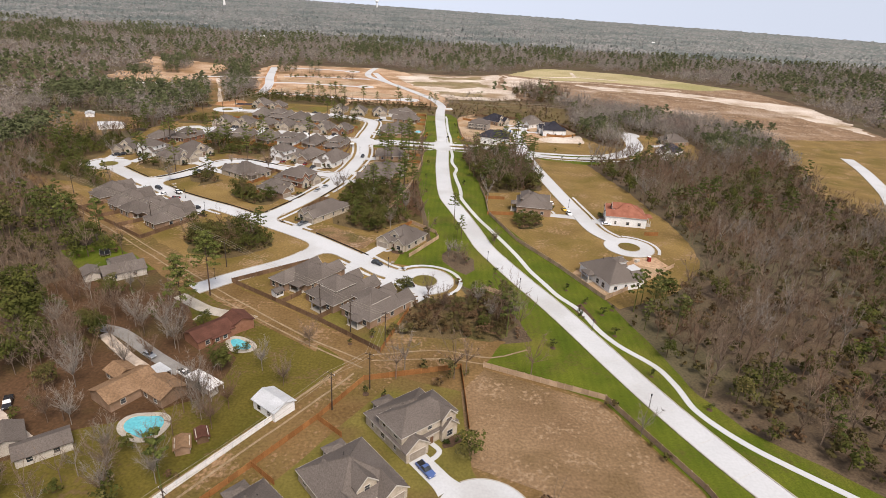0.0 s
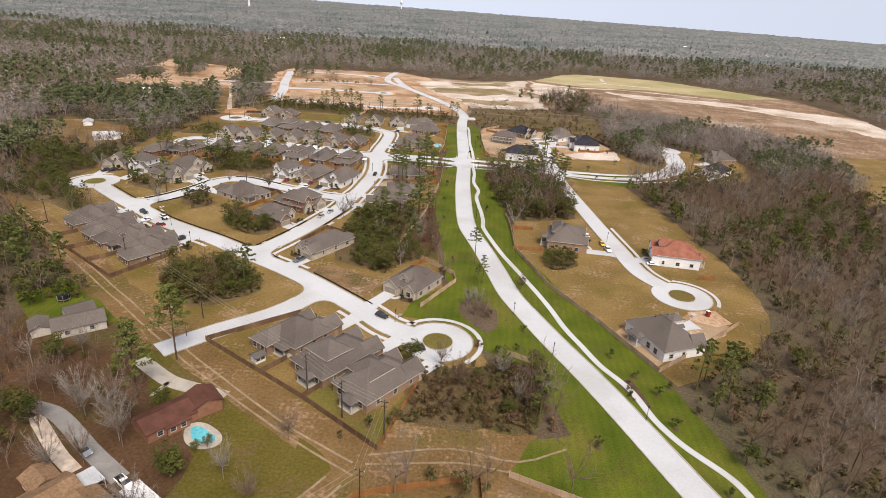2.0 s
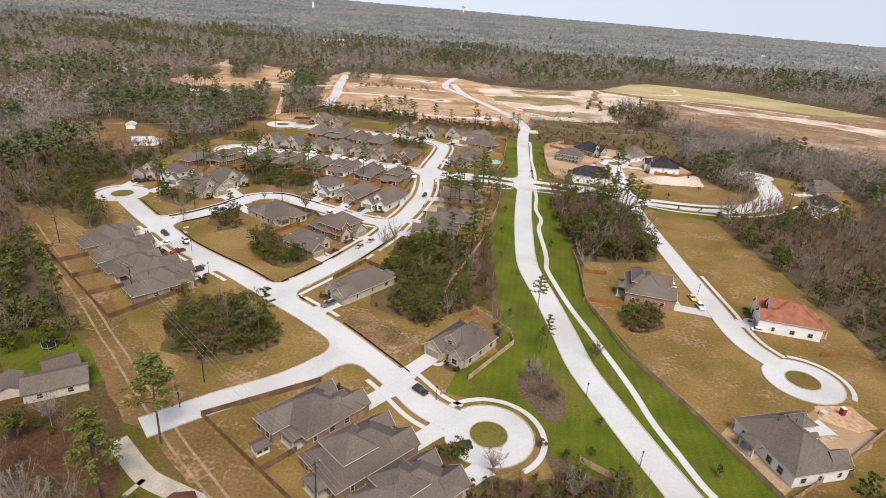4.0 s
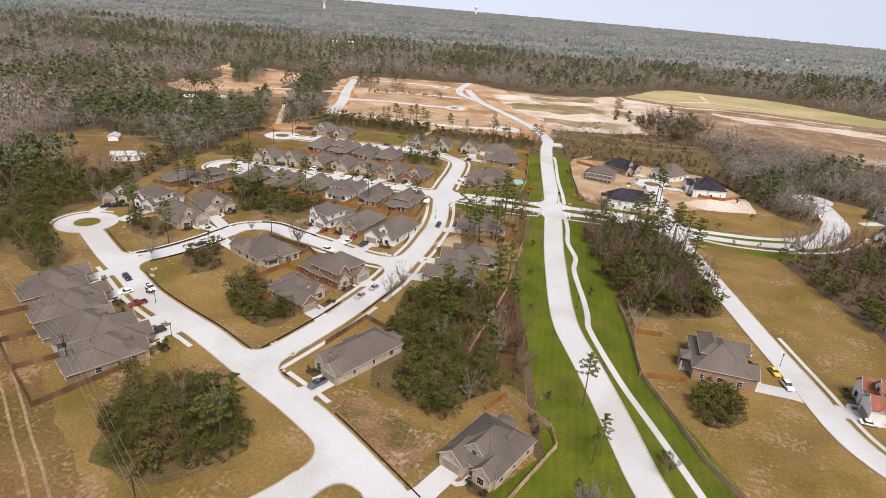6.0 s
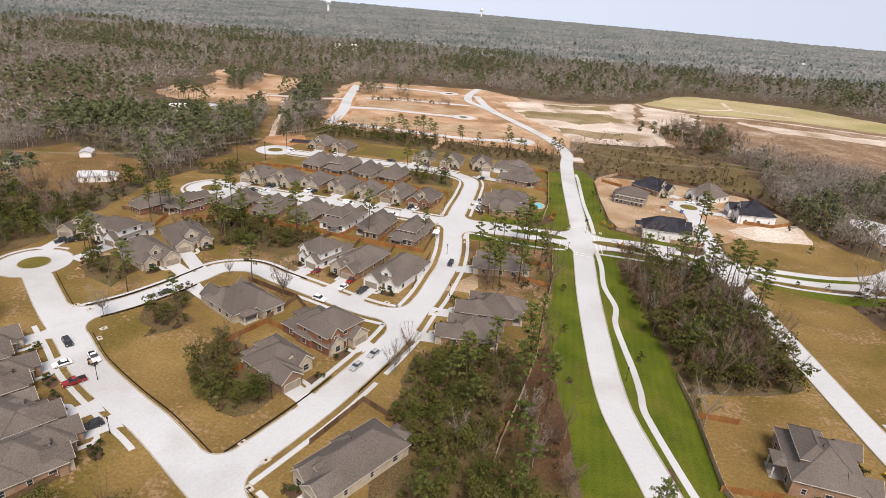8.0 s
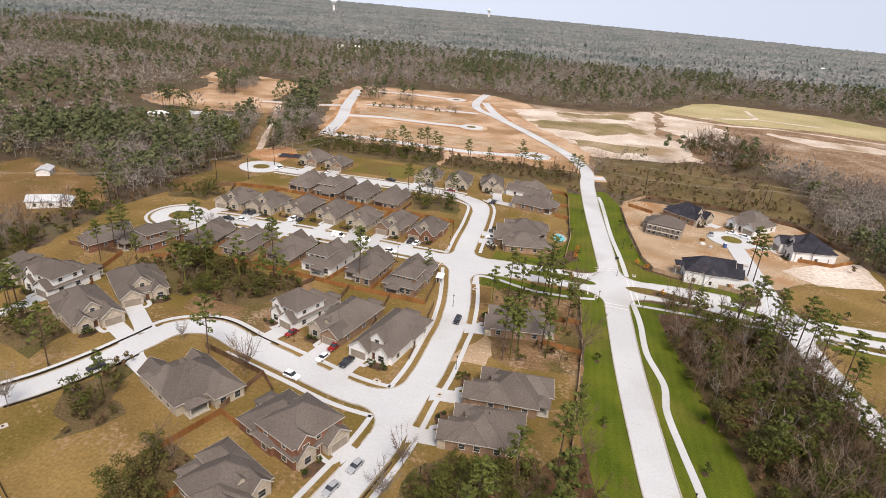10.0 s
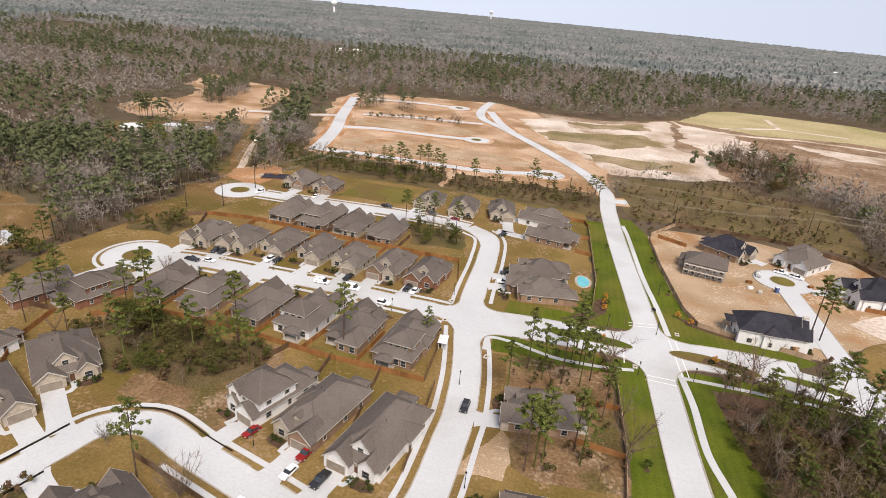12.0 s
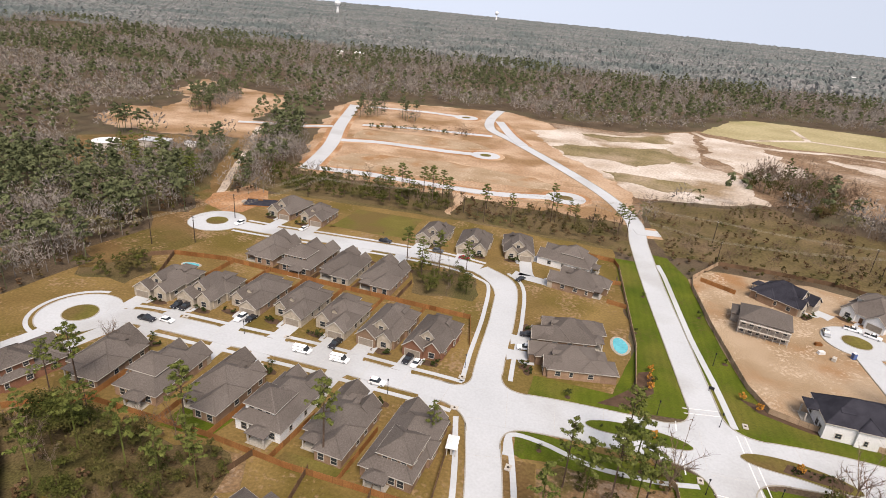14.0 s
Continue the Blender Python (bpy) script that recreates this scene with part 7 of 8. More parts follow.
PARKED_EAST = [(57.4, 295.3, 100, "sedan", "yellow"), (50.5, 303.5, 5, "suv", "white"), (59, 288.5, 100, "suv", "white"), (-215, 344.4, 60, "suv", "black"), (-212, 346, 60, "suv", "black"), (-30.6, 211.4, 150, "suv", "black"), (-16, 193.2, 20, "suv", "black"), (-2.6, 101.5, 130, "pickup", "blue"), (-86.5, 138.2, 150, "sedan", "silver"), (-72, 130.4, 150, "pickup", "white"), (-110, 113.5, 120, "pickup", "black"), (36.8, 504.8, 80, "pickup", "silver"), (47.7, 511.3, 160, "pickup", "white"), (53, 507.8, 150, "pickup", "white"), (76, 276.5, 175, "sedan", "white"), (-200, 514, 70, "suv", "white")]
for row in PARKED_NORTH + PARKED_SOUTH + PARKED_EAST:
    car(*row)


def storm_inlet(x, y, turn):
    s = thing("storm_inlet", pose(x, y, 0.05, 0, 0, turn), "pale concrete storm drain inlet beside the kerb", "drain inlet", "storm drain inlets")
    part("slab", cached(("slab", 1), lambda: Shape().box(0, 0, 0.14, 2.0, 1.4, 0.26), M_TRIM), None, s)
    part("cover", cached(("cover", 1), lambda: Shape().tube((0, 0, 0.27), (0, 0, 0.30), 0.36, 0.34, 14), M_POLE), None, s)


for x, y, turn in ((-92, 264.6, 65), (-84.1, 261, 65), (-83.6, 252.8, -32), (-172.8, 305.2, 50), (-167, 304.4, 20), (-155.2, 296.2, 60), (-152.5, 291.4, -35), (-80.5, 339.5, -20), (-62.8, 339, 80), (-81, 421, 0), (-64.5, 404, 80), (-81.8, 435, 0), (-20.5, 414, 86), (-5, 439, 86), (-172, 437, 0), (-137, 437, 0), (-120, 509, 0)):
    storm_inlet(x, y, turn)


def utility_trailer(x, y, turn):
    v = thing("utility_trailer", pose(x, y, 0.14, 0, 0, turn), "small open utility trailer parked on the street", "trailer")
    part("deck", Shape().box(0, 0, 0.55, 3.0, 1.6, 0.08), M_RAIL, v)
    part("rail_frame", Shape().box(0, 0.78, 0.85, 3.0, 0.06, 0.5).box(0, -0.78, 0.85, 3.0, 0.06, 0.5).box(1.48, 0, 0.85, 0.06, 1.56, 0.5).box(-1.48, 0, 0.85, 0.06, 1.56, 0.5), M_BLACK, v)
    part("tongue", Shape().box(-2.1, 0, 0.5, 1.3, 0.1, 0.1), M_BLACK, v)
    for wy in (-1, 1):
        w = part("wheel", cached(("wheel", 1), lambda: None, None), None, v)
        w.matrix_basis = pose(0.2, wy * 0.92, 0.34)


utility_trailer(-145.2, 280.4, 147)


# ---- older homes beside the power line ----
def old_home(label, wall_mat, roof_mat, blocks, gabled=True):
    """Blocks: x, y, width, depth, turn, eave height; the ridge runs along the depth."""
    bx, by = blocks[0][0], blocks[0][1]
    h = thing("house", pose(bx, by, 0.03), label, "house")
    for x, y, w, d, turn, eave in blocks:
        place = pose(x - bx, y - by, 0, 0, 0, turn)
        s = Shape()
        if gabled:
            prism_wall(s, -w / 2, w / 2, -d / 2, d / 2, eave, 0.42)
            r = Shape().gable(-w / 2, w / 2, -d / 2, d / 2 + 0.35, eave + 0.1, 0.42, 0.45)
        else:
            s.box(0, 0, (eave - 0.3) / 2, w, d, eave - 0.2)
            r = Shape().hip(-w / 2, w / 2, -d / 2, d / 2, eave, 0.42, 0.5)
        wp = part("wall", s, wall_mat, h)
        wp.matrix_basis = place
        part("roof", r, roof_mat, h).matrix_basis = place
        for sx in (-1, 1):
            for k in (-0.25, 0.22):
                opening(wp, "window", sx * (w / 2 + 0.03), k * d, 1.55, 1.2, 1.3, 90 * sx, M_GLASS)
    return h


old_home("tan-roofed brick ranch house with a long porch", M_BRICK, M_ROOF_TAN, [(-83.8, 121.3, 9, 13.5, -30, 2.8), (-73.8, 121.6, 7.5, 9, 60, 2.8), (-88.6, 127.6, 5.5, 6, 58, 2.7)])
old_home("red-brown roofed house beside a pool", M_BRICK_RED, M_ROOF_BROWN, [(-73.5, 150, 8, 12, -36, 2.8), (-67.3, 157.6, 7.0, 7.2, 46, 3.2), (-70.3, 149.2, 3.4, 5.4, -38, 2.4)])
old_home("grey-roofed cream ranch house with a side garage", M_TRIM, M_ROOF, [(-122, 188, 9, 14, -50, 2.8), (-126, 194, 8, 8, -40, 2.8), (-132, 184, 5, 7.5, 42, 2.5)])
old_home("grey-roofed cream garage beside a gravel drive", M_TRIM, M_ROOF, [(-90.5, 98.8, 6, 11, -50, 2.5), (-100, 100, 7, 8, 40, 2.6)])
old_home("white metal barn beside a white fence", M_WHITE, M_STEEL, [(-43.5, 119.2, 6.4, 8.6, 56, 2.9)])
old_home("small tan-roofed garden shed", M_BRICK, M_ROOF_TAN, [(-60, 102.8, 3.2, 4.2, 25, 1.9)])
old_home("small brown garden shed", M_FENCE, M_ROOF_BROWN, [(-57, 106.6, 2.6, 3.4, 30, 1.8)])
old_home("white garden shed with a grey roof behind a house", M_WHITE, M_ROOF, [(-61.6, 180, 2.8, 3.2, -38, 2.1)])
old_home("white barn with a metal roof in the woods", M_WHITE, M_STEEL, [(-261, 415, 8, 13, -60, 3.2), (-254, 419, 5, 6, 30, 2.6)])
old_home("low white shed far off in the woods", M_WHITE, M_STEEL, [(-298, 452, 6, 9, 30, 2.6)])
old_home("pale farmhouse in the woods", M_TRIM, M_ROOF, [(-318, 420, 9, 13, 20, 3.0)])


def canopy(x, y, w, d, turn, high, mat, label, name):
    c = thing(name, pose(x, y, 0.02, 0, 0, turn), label, "canopy")
    part("canopy_roof", Shape().box(0, 0, high, w, d, 0.12).box(0, d / 2 - 0.1, high - 0.15, w, 0.12, 0.3), mat, c)
    for sx in (-1, 1):
        for sy in (-1, 1):
            part("post", Shape().box(sx * (w / 2 - 0.15), sy * (d / 2 - 0.15), high / 2, 0.12, 0.12, high), M_STEEL, c)


canopy(-79, 128.6, 5.6, 5.2, -32, 2.6, M_STEEL, "flat grey metal carport beside a house", "carport")
canopy(-64, 124.6, 10.5, 4.4, -30, 3.6, M_WHITE, "white metal canopy over a parked trailer", "carport")
trailer = thing("camper_trailer", pose(-63.6, 124.3, 0.02, 0, 0, -30), "cream camper trailer under a white canopy", "trailer")
part("trailer_body", Shape().box(0, 0, 1.55, 7.2, 2.3, 2.2).box(0, 0, 0.4, 6.6, 1.9, 0.2), M_TRIM, trailer)
for k in (-0.5, 0.5):
    for sy in (-1, 1):
        part("wheel", Shape().tube((k, sy * 1.05 - 0.1, 0.34), (k, sy * 1.05 + 0.1, 0.34), 0.34, 0.34, 10), M_TYRE, trailer)
walkway([(-112, 152), (-101.5, 149.5), (-84.6, 138.4), (-74, 132)], 4.2, 0.05, "grey asphalt drive of an old house", "drive", material("grey_drive", (0.17, 0.16, 0.15), (0.22, 0.21, 0.195), 0.3, 4.0))
walkway([(-106, 148), (-92, 137), (-85, 132.5)], 3.4, 0.04, "sandy edge of an old drive", "drive", M_SAND)
walkway([(-95, 175), (-82, 167), (-74, 164.8), (-64, 162.6)], 4.6, 0.05, "pale concrete drive of an old house", "drive", M_KERB)
walkway([(-81.5, 166), (-82.8, 159.5)], 1.2, 0.05, "short concrete garden path", "drive", M_KERB)
walkway([(-125, 118), (-108, 108), (-96, 101)], 3.6, 0.04, "gravel drive of an old garage", "drive", M_SAND)


# ---- pools ----
def pool(x, y, rx, ry, turn, deck, label, lobes):
    p = thing("swimming_pool", pose(x, y, 0.02, 0, 0, turn), label, "pool")
    def outline(grow):
        out = []
        for i in range(40):
            a = 2 * math.pi * i / 40
            k = 1 + lobes * math.cos(2 * a + 0.7) + lobes * 0.6 * math.sin(3 * a)
            out.append(((rx * k + grow) * math.cos(a), (ry * k + grow) * math.sin(a)))
        return out
    for name, grow, z, mat in (("deck", deck, 0.06, M_KERB), ("coping", 0.35, 0.12, M_STONE), ("water", 0.0, 0.14, M_WATER)):
        o = outline(grow)
        n = len(o)
        s = Shape().add([(a, b, 0.0) for a, b in o] + [(a, b, z) for a, b in o], [tuple(range(n, 2 * n))] + [(i, (i + 1) % n, n + (i + 1) % n, n + i) for i in range(n)])
        part(name, s, mat, p)


pool(-72.8, 109.4, 4.0, 4.5, 20, 1.6, "blue lobed swimming pool with a stone deck", 0.16)
pool(-63, 147.4, 3.6, 2.3, -25, 1.7, "blue kidney-shaped swimming pool behind a house", 0.14)
pool(-36.3, 469.5, 4.6, 2.5, 96, 0.9, "blue swimming pool beside a back fence", 0.07)
pool(-193.5, 470, 3.0, 1.7, 5, 0.8, "small blue swimming pool in a fenced yard", 0.08)
tramp = thing("trampoline", pose(-138, 203, 0), "round black garden trampoline on a lawn", "trampoline")
part("net", Shape().tube((0, 0, 0.9), (0, 0, 2.3), 1.95, 1.95, 20), M_BLACK, tramp)
part("mat", Shape().tube((0, 0, 0.85), (0, 0, 0.9), 1.9, 1.9, 20), M_BLACK, tramp)
part("rim", Shape().tube((0, 0, 0.8), (0, 0, 0.94), 2.1, 2.1, 20), M_GARAGE, tramp)
for k in range(6):
    a = k * math.pi / 3
    part("leg", Shape().tube((2 * math.cos(a), 2 * math.sin(a), 0), (2 * math.cos(a), 2 * math.sin(a), 2.4), 0.04, 0.04, 6), M_STEEL, tramp)

# ---- building sites ----
site = thing("house", pose(14, 499, 0.05, 0, 0, -15), "two-storey house under construction with bare sheathing", "house")
M_WRAP = material("grey_sheathing", (0.20, 0.17, 0.145), (0.30, 0.265, 0.23), 0.6, 3.0)
part("wall", Shape().box(0, 0, 2.7, 16, 13, 5.4), M_WRAP, site)
part("roof", Shape().hip(-8, 8, -6.5, 6.5, 5.5, 0.5), M_ROOF, site)
part("wing_wall", Shape().box(-6, 5, 1.6, 9, 8, 3.2), M_WRAP, site)
part("wing_roof", Shape().hip(-10.5, -1.5, 1, 9, 3.3, 0.5), M_ROOF, site)
for k in range(6):
    opening(site, "window", -6.6 + 2.6 * k, -6.53, 4.1, 1.3, 1.3, 0, M_GLASS)
    opening(site, "window", -6.6 + 2.6 * k, -6.53, 1.5, 1.3, 1.5, 0, M_GLASS)
scaff = thing("scaffold", pose(14, 499, 0.05, 0, 0, -15), "pale timber scaffold along a building site", "scaffold")
for k in range(8):
    part("upright", Shape().box(-7.8 + 2.22 * k, -8.0, 2.6, 0.16, 0.16, 5.2), M_TRIM, scaff)
for z in (2.4, 4.9):
    part("plank", Shape().box(0, -7.7, z, 16, 0.9, 0.12), M_TRIM, scaff)
for i, (bx, by, turn, mat) in enumerate(((30, 489, 20, M_WHITE), (33, 486, 60, M_TRIM), (31, 495, 10, M_CEDAR), (80, 232, 40, M_TRIM), (-208, 546, 15, M_CEDAR), (-214, 541, 70, M_TRIM), (56, 500, 30, M_CEDAR), (44, 468, 15, M_TRIM))):
    b = thing("timber_stack", pose(bx, by, 0.08, 0, 0, turn), "stack of building boards on bare earth", "building material")
    for k in range(5):
        part("board", Shape().box(0.1 * (k % 2), 0.05 * (k % 3), 0.12 + 0.2 * k, 2.4 - 0.1 * k, 1.2, 0.18), mat, b)
loo = thing("portable_toilet", pose(40, 489.5, 0.05, 0, 0, 20), "blue portable toilet beside a building site", "toilet")
part("cabin", Shape().box(0, 0, 1.1, 1.2, 1.2, 2.2), CAR_PAINT["blue"], loo)
part("cap", Shape().hip(-0.6, 0.6, -0.6, 0.6, 2.25, 0.3, 0.05, 0.05), M_WHITE, loo)
loo = thing("portable_toilet", pose(85.5, 233.5, 0.05, 0, 0, 20), "red portable toilet beside a new white house", "toilet")
part("cabin", Shape().box(0, 0, 1.1, 1.2, 1.2, 2.2), CAR_PAINT["red"], loo)
part("cap", Shape().hip(-0.6, 0.6, -0.6, 0.6, 2.25, 0.3, 0.05, 0.05), M_WHITE, loo)
slab = thing("foundation_slab", pose(-206, 543, 0.05, 0, 0, 15), "dark covered house foundation on orange earth", "foundation")
part("cover", Shape().box(0, 0, 0.2, 15, 10, 0.3), M_ROOF_DARK, slab)
part("form_board", Shape().box(0, -5.1, 0.25, 15.4, 0.12, 0.5).box(0, 5.1, 0.25, 15.4, 0.12, 0.5).box(-7.6, 0, 0.25, 0.12, 10, 0.5).box(7.6, 0, 0.25, 0.12, 10, 0.5), M_CEDAR, slab)
kiosk = thing("mail_shelter", pose(-78.2, 405.5, 0.1, 0, 0, 3), "small white-roofed mailbox shelter beside the street", "shelter")
part("roof", Shape().hip(-1.2, 1.2, -2.2, 2.2, 2.5, 0.25, 0.2), M_WHITE, kiosk)
part("mailbox_wall", Shape().box(0, 0, 0.9, 0.5, 3.4, 1.6), M_TRIM, kiosk)
for sx in (-1, 1):
    for sy in (-1, 1):
        part("post", Shape().box(sx, sy * 2.0, 1.2, 0.16, 0.16, 2.4), M_TRIM, kiosk)
booth = thing("mail_shelter", pose(97, 405.5, 0.1, 0, 0, 12), "small white mailbox shelter beside the boulevard path", "shelter")
part("roof", Shape().hip(-1.6, 1.6, -1.0, 1.0, 2.4, 0.3, 0.2), M_WHITE, booth)
part("mailbox_wall", Shape().box(0, 0, 0.8, 2.8, 0.5, 1.5), M_TRIM, booth)
for sx in (-1, 1):
    part("post", Shape().box(sx * 1.4, 0.8, 1.2, 0.16, 0.16, 2.4), M_TRIM, booth)

# ---- water works and far landmarks ----
tank = thing("storage_tank", pose(-335, 590, 0), "round tan steel water tank in the woods", "tank")
part("shell", Shape().tube((0, 0, 0), (0, 0, 6.0), 8, 8, 32), M_TRIM, tank)
part("cap", Shape().tube((0, 0, 6.0), (0, 0, 6.9), 8, 0.6, 32), M_WHITE, tank)
shop = thing("utility_building", pose(-318, 612, 0, 0, 0, 10), "low flat utility building with a pale blue roof", "building")
part("wall", Shape().box(0, 0, 2.2, 17, 10, 4.4), M_TRIM, shop)
part("roof", Shape().hip(-8.5, 8.5, -5, 5, 4.4, 0.12, 0.4), M_STEEL, shop)
part("shop_door", Shape().box(0, -5.05, 1.6, 3.4, 0.1, 3.2), M_GARAGE, shop)
shop2 = thing("utility_building", pose(-300, 622, 0, 0, 0, 10), "small white utility shed", "building")
part("wall", Shape().box(0, 0, 1.5, 7, 5, 3), M_WHITE, shop2)
part("roof", Shape().hip(-3.5, 3.5, -2.5, 2.5, 3, 0.2, 0.3), M_STEEL, shop2)


def water_tower(x, y, high, r):
    w = thing("water_tower", pose(x, y, float(lie(np.array([x]), np.array([y]))[0])), "white water tower rising above the far forest", "water tower")
    part("stem", Shape().tube((0, 0, 0), (0, 0, high * 0.72), r * 0.42, r * 0.3, 16), M_WHITE, w)
    bowl = Shape()
    for a, b in ((0.62, 0.72), (0.72, 0.84), (0.84, 0.94), (0.94, 1.0)):
        rad = lambda t: r * {0.62: 0.3, 0.72: 0.8, 0.84: 1.0, 0.94: 0.75, 1.0: 0.15}[t]
        bowl.tube((0, 0, high * a), (0, 0, high * b), rad(a), rad(b), 20)
    part("bowl", bowl, M_WHITE, w)


water_tower(-1160, 2890, 62, 14)
water_tower(-680, 4450, 66, 13)
for fx, fy, w, d, h in ((-430, 1255, 16, 9, 7), (-466, 1262, 10, 8, 6.5), (560, 1900, 16, 9, 8)):
    b = thing("far_building", pose(fx, fy, float(lie(np.array([fx]), np.array([fy]))[0]) - 1.0, 0, 0, 12), "pale building above the tree tops far off", "building")
    part("wall", Shape().box(0, 0, h, w, d, 2 * h - 4), M_TRIM, b)
    part("roof", Shape().hip(-w / 2, w / 2, -d / 2, d / 2, 2 * h - 2, 0.4, 0.6), M_WHITE, b)
block = thing("far_tower_block", pose(2480, 3480, float(lie(np.array([2480.0]), np.array([3480.0]))[0])), "pale office block on the horizon", "building")
part("wall", Shape().box(0, 0, 26, 50, 20, 60), M_TRIM, block)
part("side_block", Shape().box(-70, 0, 15, 90, 30, 36), M_WHITE, block)

# ---- single trees ----
TREE_PINES = []
for k in range(6):
    tr, cr = pine_parts(20, 22, 30, 0.40, rng.uniform(0.72, 1.0))
    TREE_PINES.append((tri_mesh("trunk", tr, M_BARK), tri_mesh("crown", cr, M_PINE_TALL)))
TREE_BARES = []
for k in range(5):
    tr, cr = bare_parts(14, 22, 900, 0.75)
    TREE_BARES.append((tri_mesh("trunk", tr, M_BARE), tri_mesh("crown", cr, M_BARE)))
    TREE_BARES.append((tri_mesh("trunk", tr, M_PALE), tri_mesh("crown", cr, M_PALE)))
BROAD_PINES = []
for k in range(2):
    tr, cr = pine_parts(24, 34, 40, 0.46, 1.25, 0.040)
    BROAD_PINES.append((tri_mesh("trunk", tr, M_BARK), tri_mesh("crown", cr, M_PINE_TALL)))
TREE_OAKS = []
for k in range(4):
    tr, cr = bush_parts(10, 26, 45, 0.5)
    TREE_OAKS.append((tri_mesh("trunk", tr, M_BARK), tri_mesh("crown", cr, M_OAK)))
SAPLINGS = []
for k in range(3):
    tr, cr = bush_parts(3, 8, 22, 0.28)
    SAPLINGS.append((tri_mesh("trunk", tr, M_BARK), tri_mesh("crown", cr, M_SHRUB)))
COUNT = [0]


def tree(kind, x, y, size):
    bank, name, label = {
        "pine": (TREE_PINES, "pine_tree", "tall pine with a bare trunk and tufted crown"),
        "broad": (BROAD_PINES, "pine_tree", "tall broad-crowned pine beside a street end"),
        "bare": (TREE_BARES, "bare_tree", "leafless grey-brown hardwood tree"),
        "oak": (TREE_OAKS, "evergreen_tree", "dark green broad-leaved evergreen tree"),
        "sapling": (SAPLINGS, "young_tree", "small planted evergreen tree on turf")}[kind]
    COUNT[0] += 1
    tr, cr = bank[COUNT[0] % len(bank)]
    t = thing(name, pose(x, y, 0, 0, 0, COUNT[0] * 77 % 360) @ Matrix.Scale(size, 4), label, "tree")
    part("trunk", tr, None, t)
    part("crown", cr, None, t)


PINES_HIGH = [(-176, 390.5, 18), (-170, 393, 22), (-136.5, 387.5, 22.7), (-105.5, 393, 22), (-83.7, 407, 12), (-38.2, 415, 21), (-128, 334.5, 20), (-39.5, 411, 15), (-98, 565, 19.5), (-85.3, 571, 15), (-66, 581, 20), (-33.4, 573, 17), (-28.8, 575.5, 16),
              (-117.5, 498, 18), (-104.5, 499, 18), (-93.6, 498, 16), (-110, 493, 17), (-196, 336, 17), (-194, 337.5, 18), (-191, 333, 16), (-199, 376, 16), (-200, 384.4, 17), (-198, 388, 16), (-0.8, 262, 16)]
PINES_LOW = [(-164.5, 318, 19), (-49, 361, 21), (-38, 371, 18), (-45, 366, 20), (-52, 402, 19), (-42, 398, 21), (-34, 402, 18), (-31, 386, 17), (42.5, 457.5, 22), (43.5, 452.5, 21), (3, 244, 12), (1, 240, 10), (24, 400, 20), (30, 404, 22), (36, 401, 20), (42, 396, 21), (46, 388, 20), (40, 384, 22), (33, 390, 19), (48, 376, 21), (45, 366, 18), (10, 396, 18)]
PINES_MORE = [(-28, 330, 18), (-31, 318, 20), (-40, 312, 17), (-24, 296, 19), (-30, 305, 16), (-46, 300, 18), (-150, 575, 18), (-145, 580, 20), (-140, 577, 17), (-134, 583, 19), (-128, 579, 21), (-124, 585, 18), (-156, 583, 16), (-119, 577, 17), (-62, 262, 0), (-205, 395, 17), (-180, 372, 15), (141, 440, 18), (-64, 581, 15), (-57, 585, 12), (-54, 582, 11), (-160, 385, 14)]
for x, y, s in PINES_HIGH + PINES_LOW + PINES_MORE:
    if s:
        tree("pine", x, y, s / 20)
tree("broad", -84.6, 176.5, 1.0)
tree("broad", -86, 159, 0.95)
BARE_SINGLE = [(-44, 129, 11), (-81, 143, 14), (-84, 134.5, 11), (-98.5, 153, 12), (-108.3, 138, 13), (-103, 129.5, 12), (-125, 163, 13), (-62, 119, 13), (-134, 174, 14), (-86, 148, 15), (-42, 149, 11), (23, 174, 12), (-113.6, 329, 15), (-75, 98, 12), (-96, 108, 12), (-100, 90, 13), (-90, 84, 12), (-70, 88, 11), (-118, 130, 14), (-120, 148, 13), (-55, 118, 13), (-60, 113, 12), (-66, 100, 10), (-52, 135, 11)]
BARE_YARD = [(-108, 129.5, 15), (-89.4, 131, 13), (-81.2, 148.4, 15), (-64.4, 120.5, 14), (-71.2, 92, 15), (-60.9, 92, 13), (-56.2, 110.1, 14), (-94.3, 150, 14), (-106.3, 155.5, 13), (-98, 122, 13), (-112, 140, 14), (-90, 108, 12)]
BARE_SINGLE_MORE = [(-140, 150, 13), (-112, 175, 12), (-128, 140, 13), (-66, 300, 12), (-64.8, 311, 11), (-160, 302, 12), (-180, 415, 9), (-140, 340, 7), (-8, 186, 10), (10, 182, 10), (-2, 176, 11), (14, 172, 9), (18, 240, 9), (2, 225, 8), (4, 221, 8), (0, 228, 7), (5, 216, 7), (-2, 224, 8), (1, 218, 7), (-28, 290, 12), (-22, 283, 11), (-26, 276, 12), (-18, 270, 10), (-216, 343, 12), (52, 420, 6)]
for x, y, s in BARE_SINGLE + BARE_YARD + BARE_SINGLE_MORE:
    tree("bare", x, y, s / 14)
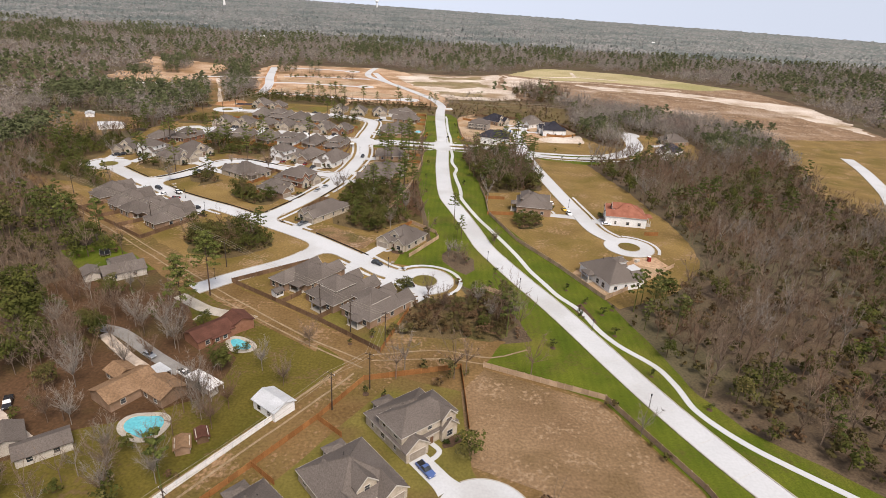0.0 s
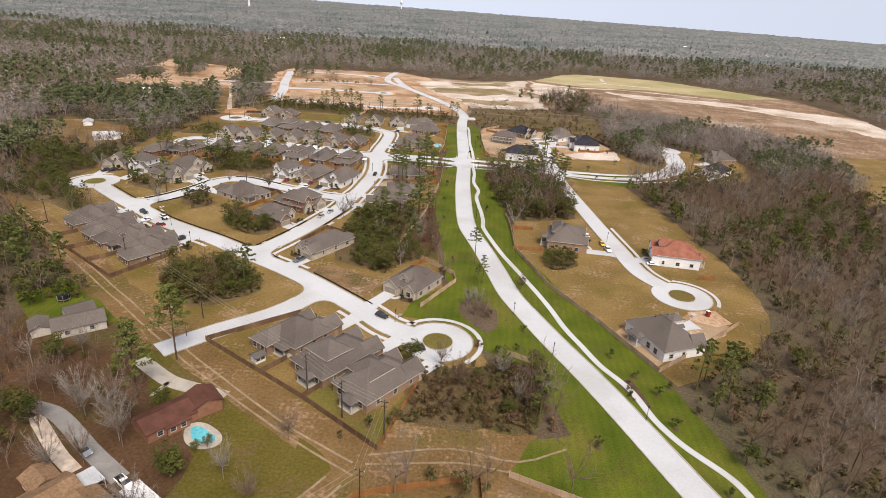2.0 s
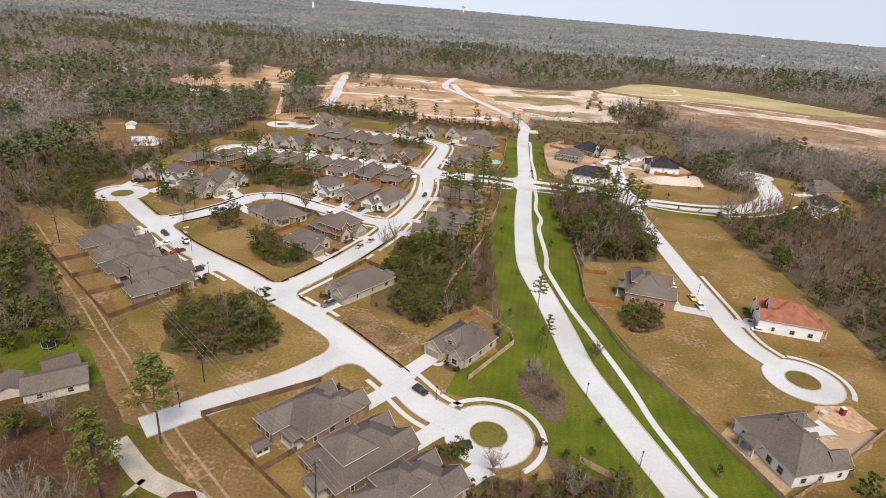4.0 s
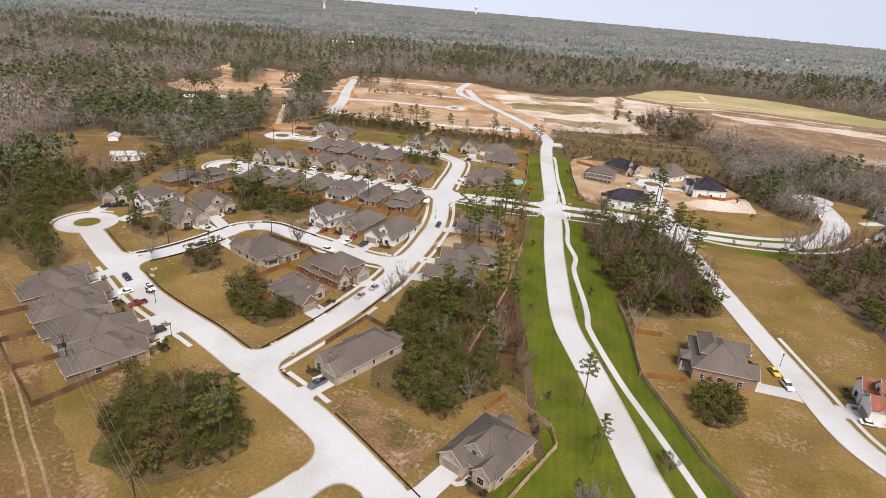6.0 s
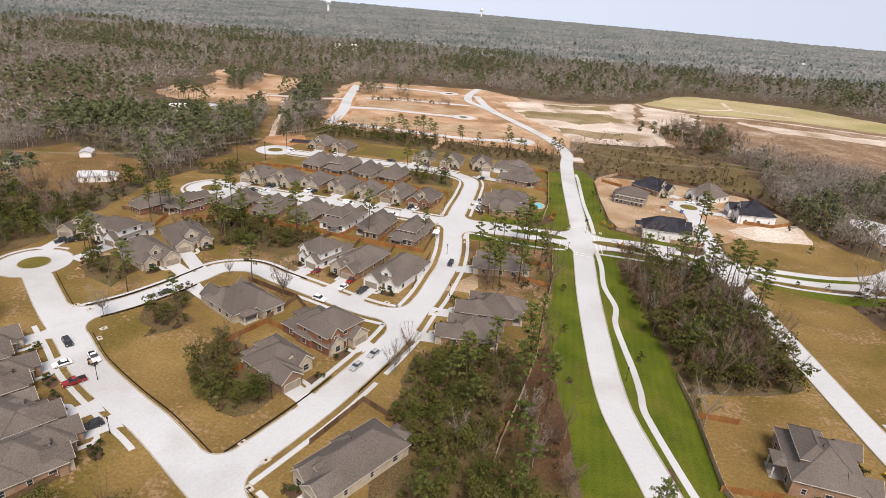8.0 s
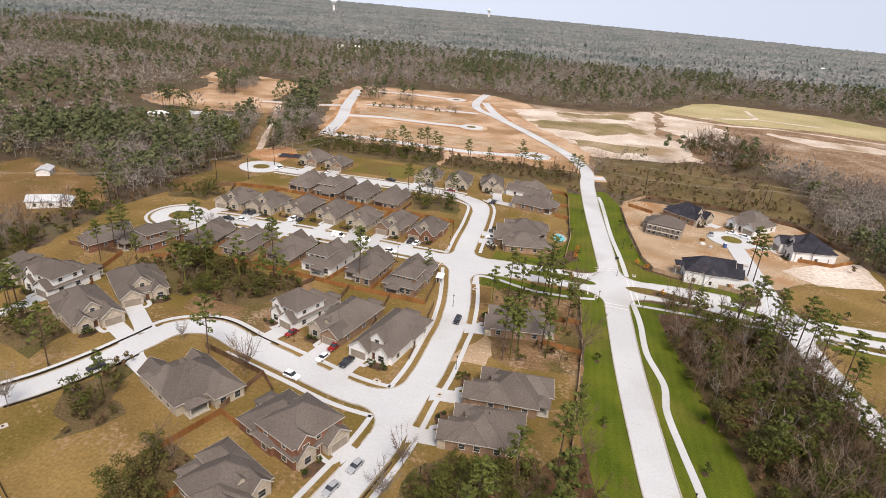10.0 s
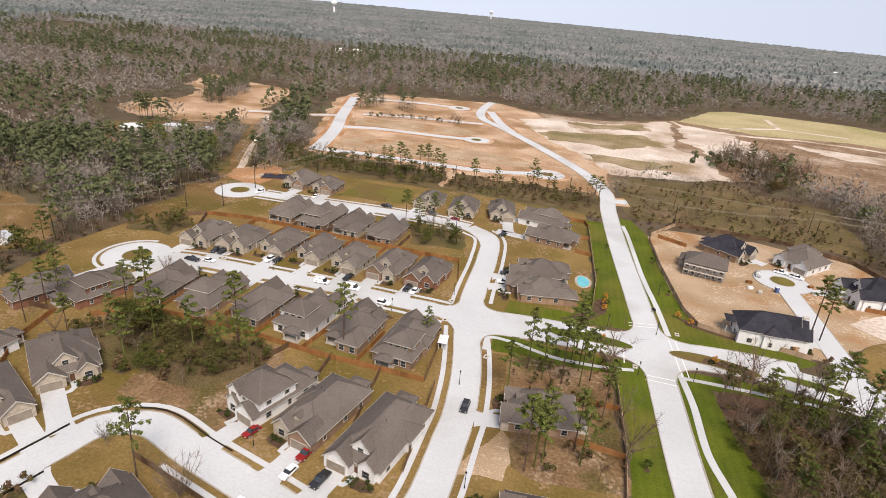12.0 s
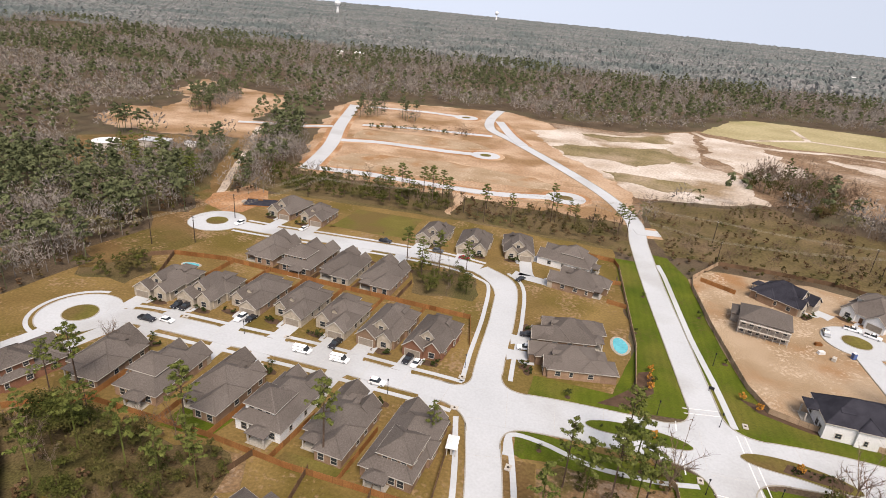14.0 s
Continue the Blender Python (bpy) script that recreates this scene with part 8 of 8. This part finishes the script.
for x, y, s in ((-126, 143.7, 15), (-117, 133.6, 13), (-135.9, 151.2, 15), (-118.7, 127, 12), (-105.3, 145.2, 9), (-63.3, 133.9, 8), (-140, 162, 14), (-108, 146, 9), (-116, 169, 9), (-64, 134.5, 7.5), (-132, 152, 10), (-145, 165, 11), (-150, 140, 12), (-138, 128, 11), (-62, 142.5, 3), (-60, 144, 3.2), (-17, 186.5, 8), (12, 166, 6), (-78, 156, 6), (-105, 120, 8)):
    tree("oak", x, y, s / 10)
for x, y in ((8.9, 195.5), (15, 198.7), (17.7, 210.4), (44.5, 199.5), (50, 190), (54.6, 182), (59, 186), (20, 178), (34, 158), (50, 147), (6, 218), (-2, 232), (40, 188), (56, 168), (62, 146), (74, 132), (18, 246), (8, 262), (-10, 262), (-18, 312), (-20, 340), (-21, 370), (3, 330), (6, 350), (-28, 450), (-31, 480), (-26, 510), (-4, 470), (-7, 500), (-30, 152), (-21, 128), (-16, 127.8), (-24, 157), (-30, 163), (-52, 436), (-44, 412), (-34, 412.5), (-26, 412), (-58, 412), (72, 407), (84, 409), (70, 430), (92, 452), (-66, 446)):
    if street_gap(x, y) < 1.2:
        continue
    tree("sapling", x, y, random.uniform(0.6, 1.15))
    s = disc(Shape(), 0, 0, random.uniform(0.6, 0.95), 0.09, 12, 0.08)
    tagged(new("mulch_ring", s.mesh("mulch_ring", M_MULCH)), "ring of dark bark mulch round a young tree", "mulch", "mulch rings").matrix_world = pose(x, y, 0)

# ---- planting round the homes ----
SHRUBS = [tri_mesh("shrub", bush_parts(1.3, 8, 12, 0.26)[1], M_SHRUB) for _ in range(3)]
SHRUB_RUST = tri_mesh("shrub", bush_parts(1.6, 9, 24, 0.2)[1], M_RUST)


def shrub(x, y, size, rust=False):
    ob = new("shrub", SHRUB_RUST if rust else SHRUBS[int(abs(x * 7 + y * 3)) % 3])
    ob.matrix_world = pose(x, y, 0.02, 0, 0, (x * 37 + y * 91) % 360) @ Matrix.Scale(size, 4)
    tagged(ob, "round shrub with rust-orange leaves in a mulched bed" if rust else "small dark green garden shrub in a mulched bed", "shrub", "garden shrubs")


for i, (hx, hy, w, d, turn, *rest) in enumerate(HOMES):
    rnd = random.Random(900 + i)
    side = rest[4]
    m = pose(hx, hy, 0, 0, 0, turn)
    bed = Shape()
    n = 16
    cx, cy = -side * (w / 2 - 3.2), -d / 2 - 2.6
    pts = [(cx + (3.3 + rnd.uniform(-0.4, 0.4)) * math.cos(6.283 * k / n), cy + (1.5 + rnd.uniform(-0.3, 0.3)) * math.sin(6.283 * k / n), 0.095) for k in range(n)]
    bed.add(pts, [tuple(range(n))])
    ob = tagged(new("planting_bed", bed.mesh("planting_bed", M_MULCH)), "dark mulched bed before a house", "bed", kind="structure")
    ob.matrix_world = m
    for k in range(5):
        p = m @ Vector((cx + rnd.uniform(-2.8, 2.8), cy + rnd.uniform(-1.0, 1.0), 0))
        shrub(p.x, p.y, rnd.uniform(0.7, 1.3))
    if rnd.random() < 0.45:
        p = m @ Vector((cx + rnd.uniform(-2, 2), cy - 1.5, 0))
        tree("sapling", p.x, p.y, rnd.uniform(0.7, 1.2))
for x, y in ((-28, 457), (-28.6, 452), (-29, 447.5), (-3.3, 451.5), (0.2, 447.3), (27.7, 442.3), (4, 424.5), (-30, 426), (32, 440)):
    shrub(x, y, 1.7, True)
for k in range(34):
    shrub(2 + 12 * random.random(), 423.2 + 2.4 * random.random(), 0.6)
for k in range(16):
    shrub(-44 + 20 * random.random(), 425.4 + 1.6 * random.random(), 0.6)
for k in range(14):
    shrub(46 + 2 * random.random(), 178 + 10 * random.random(), 0.7)
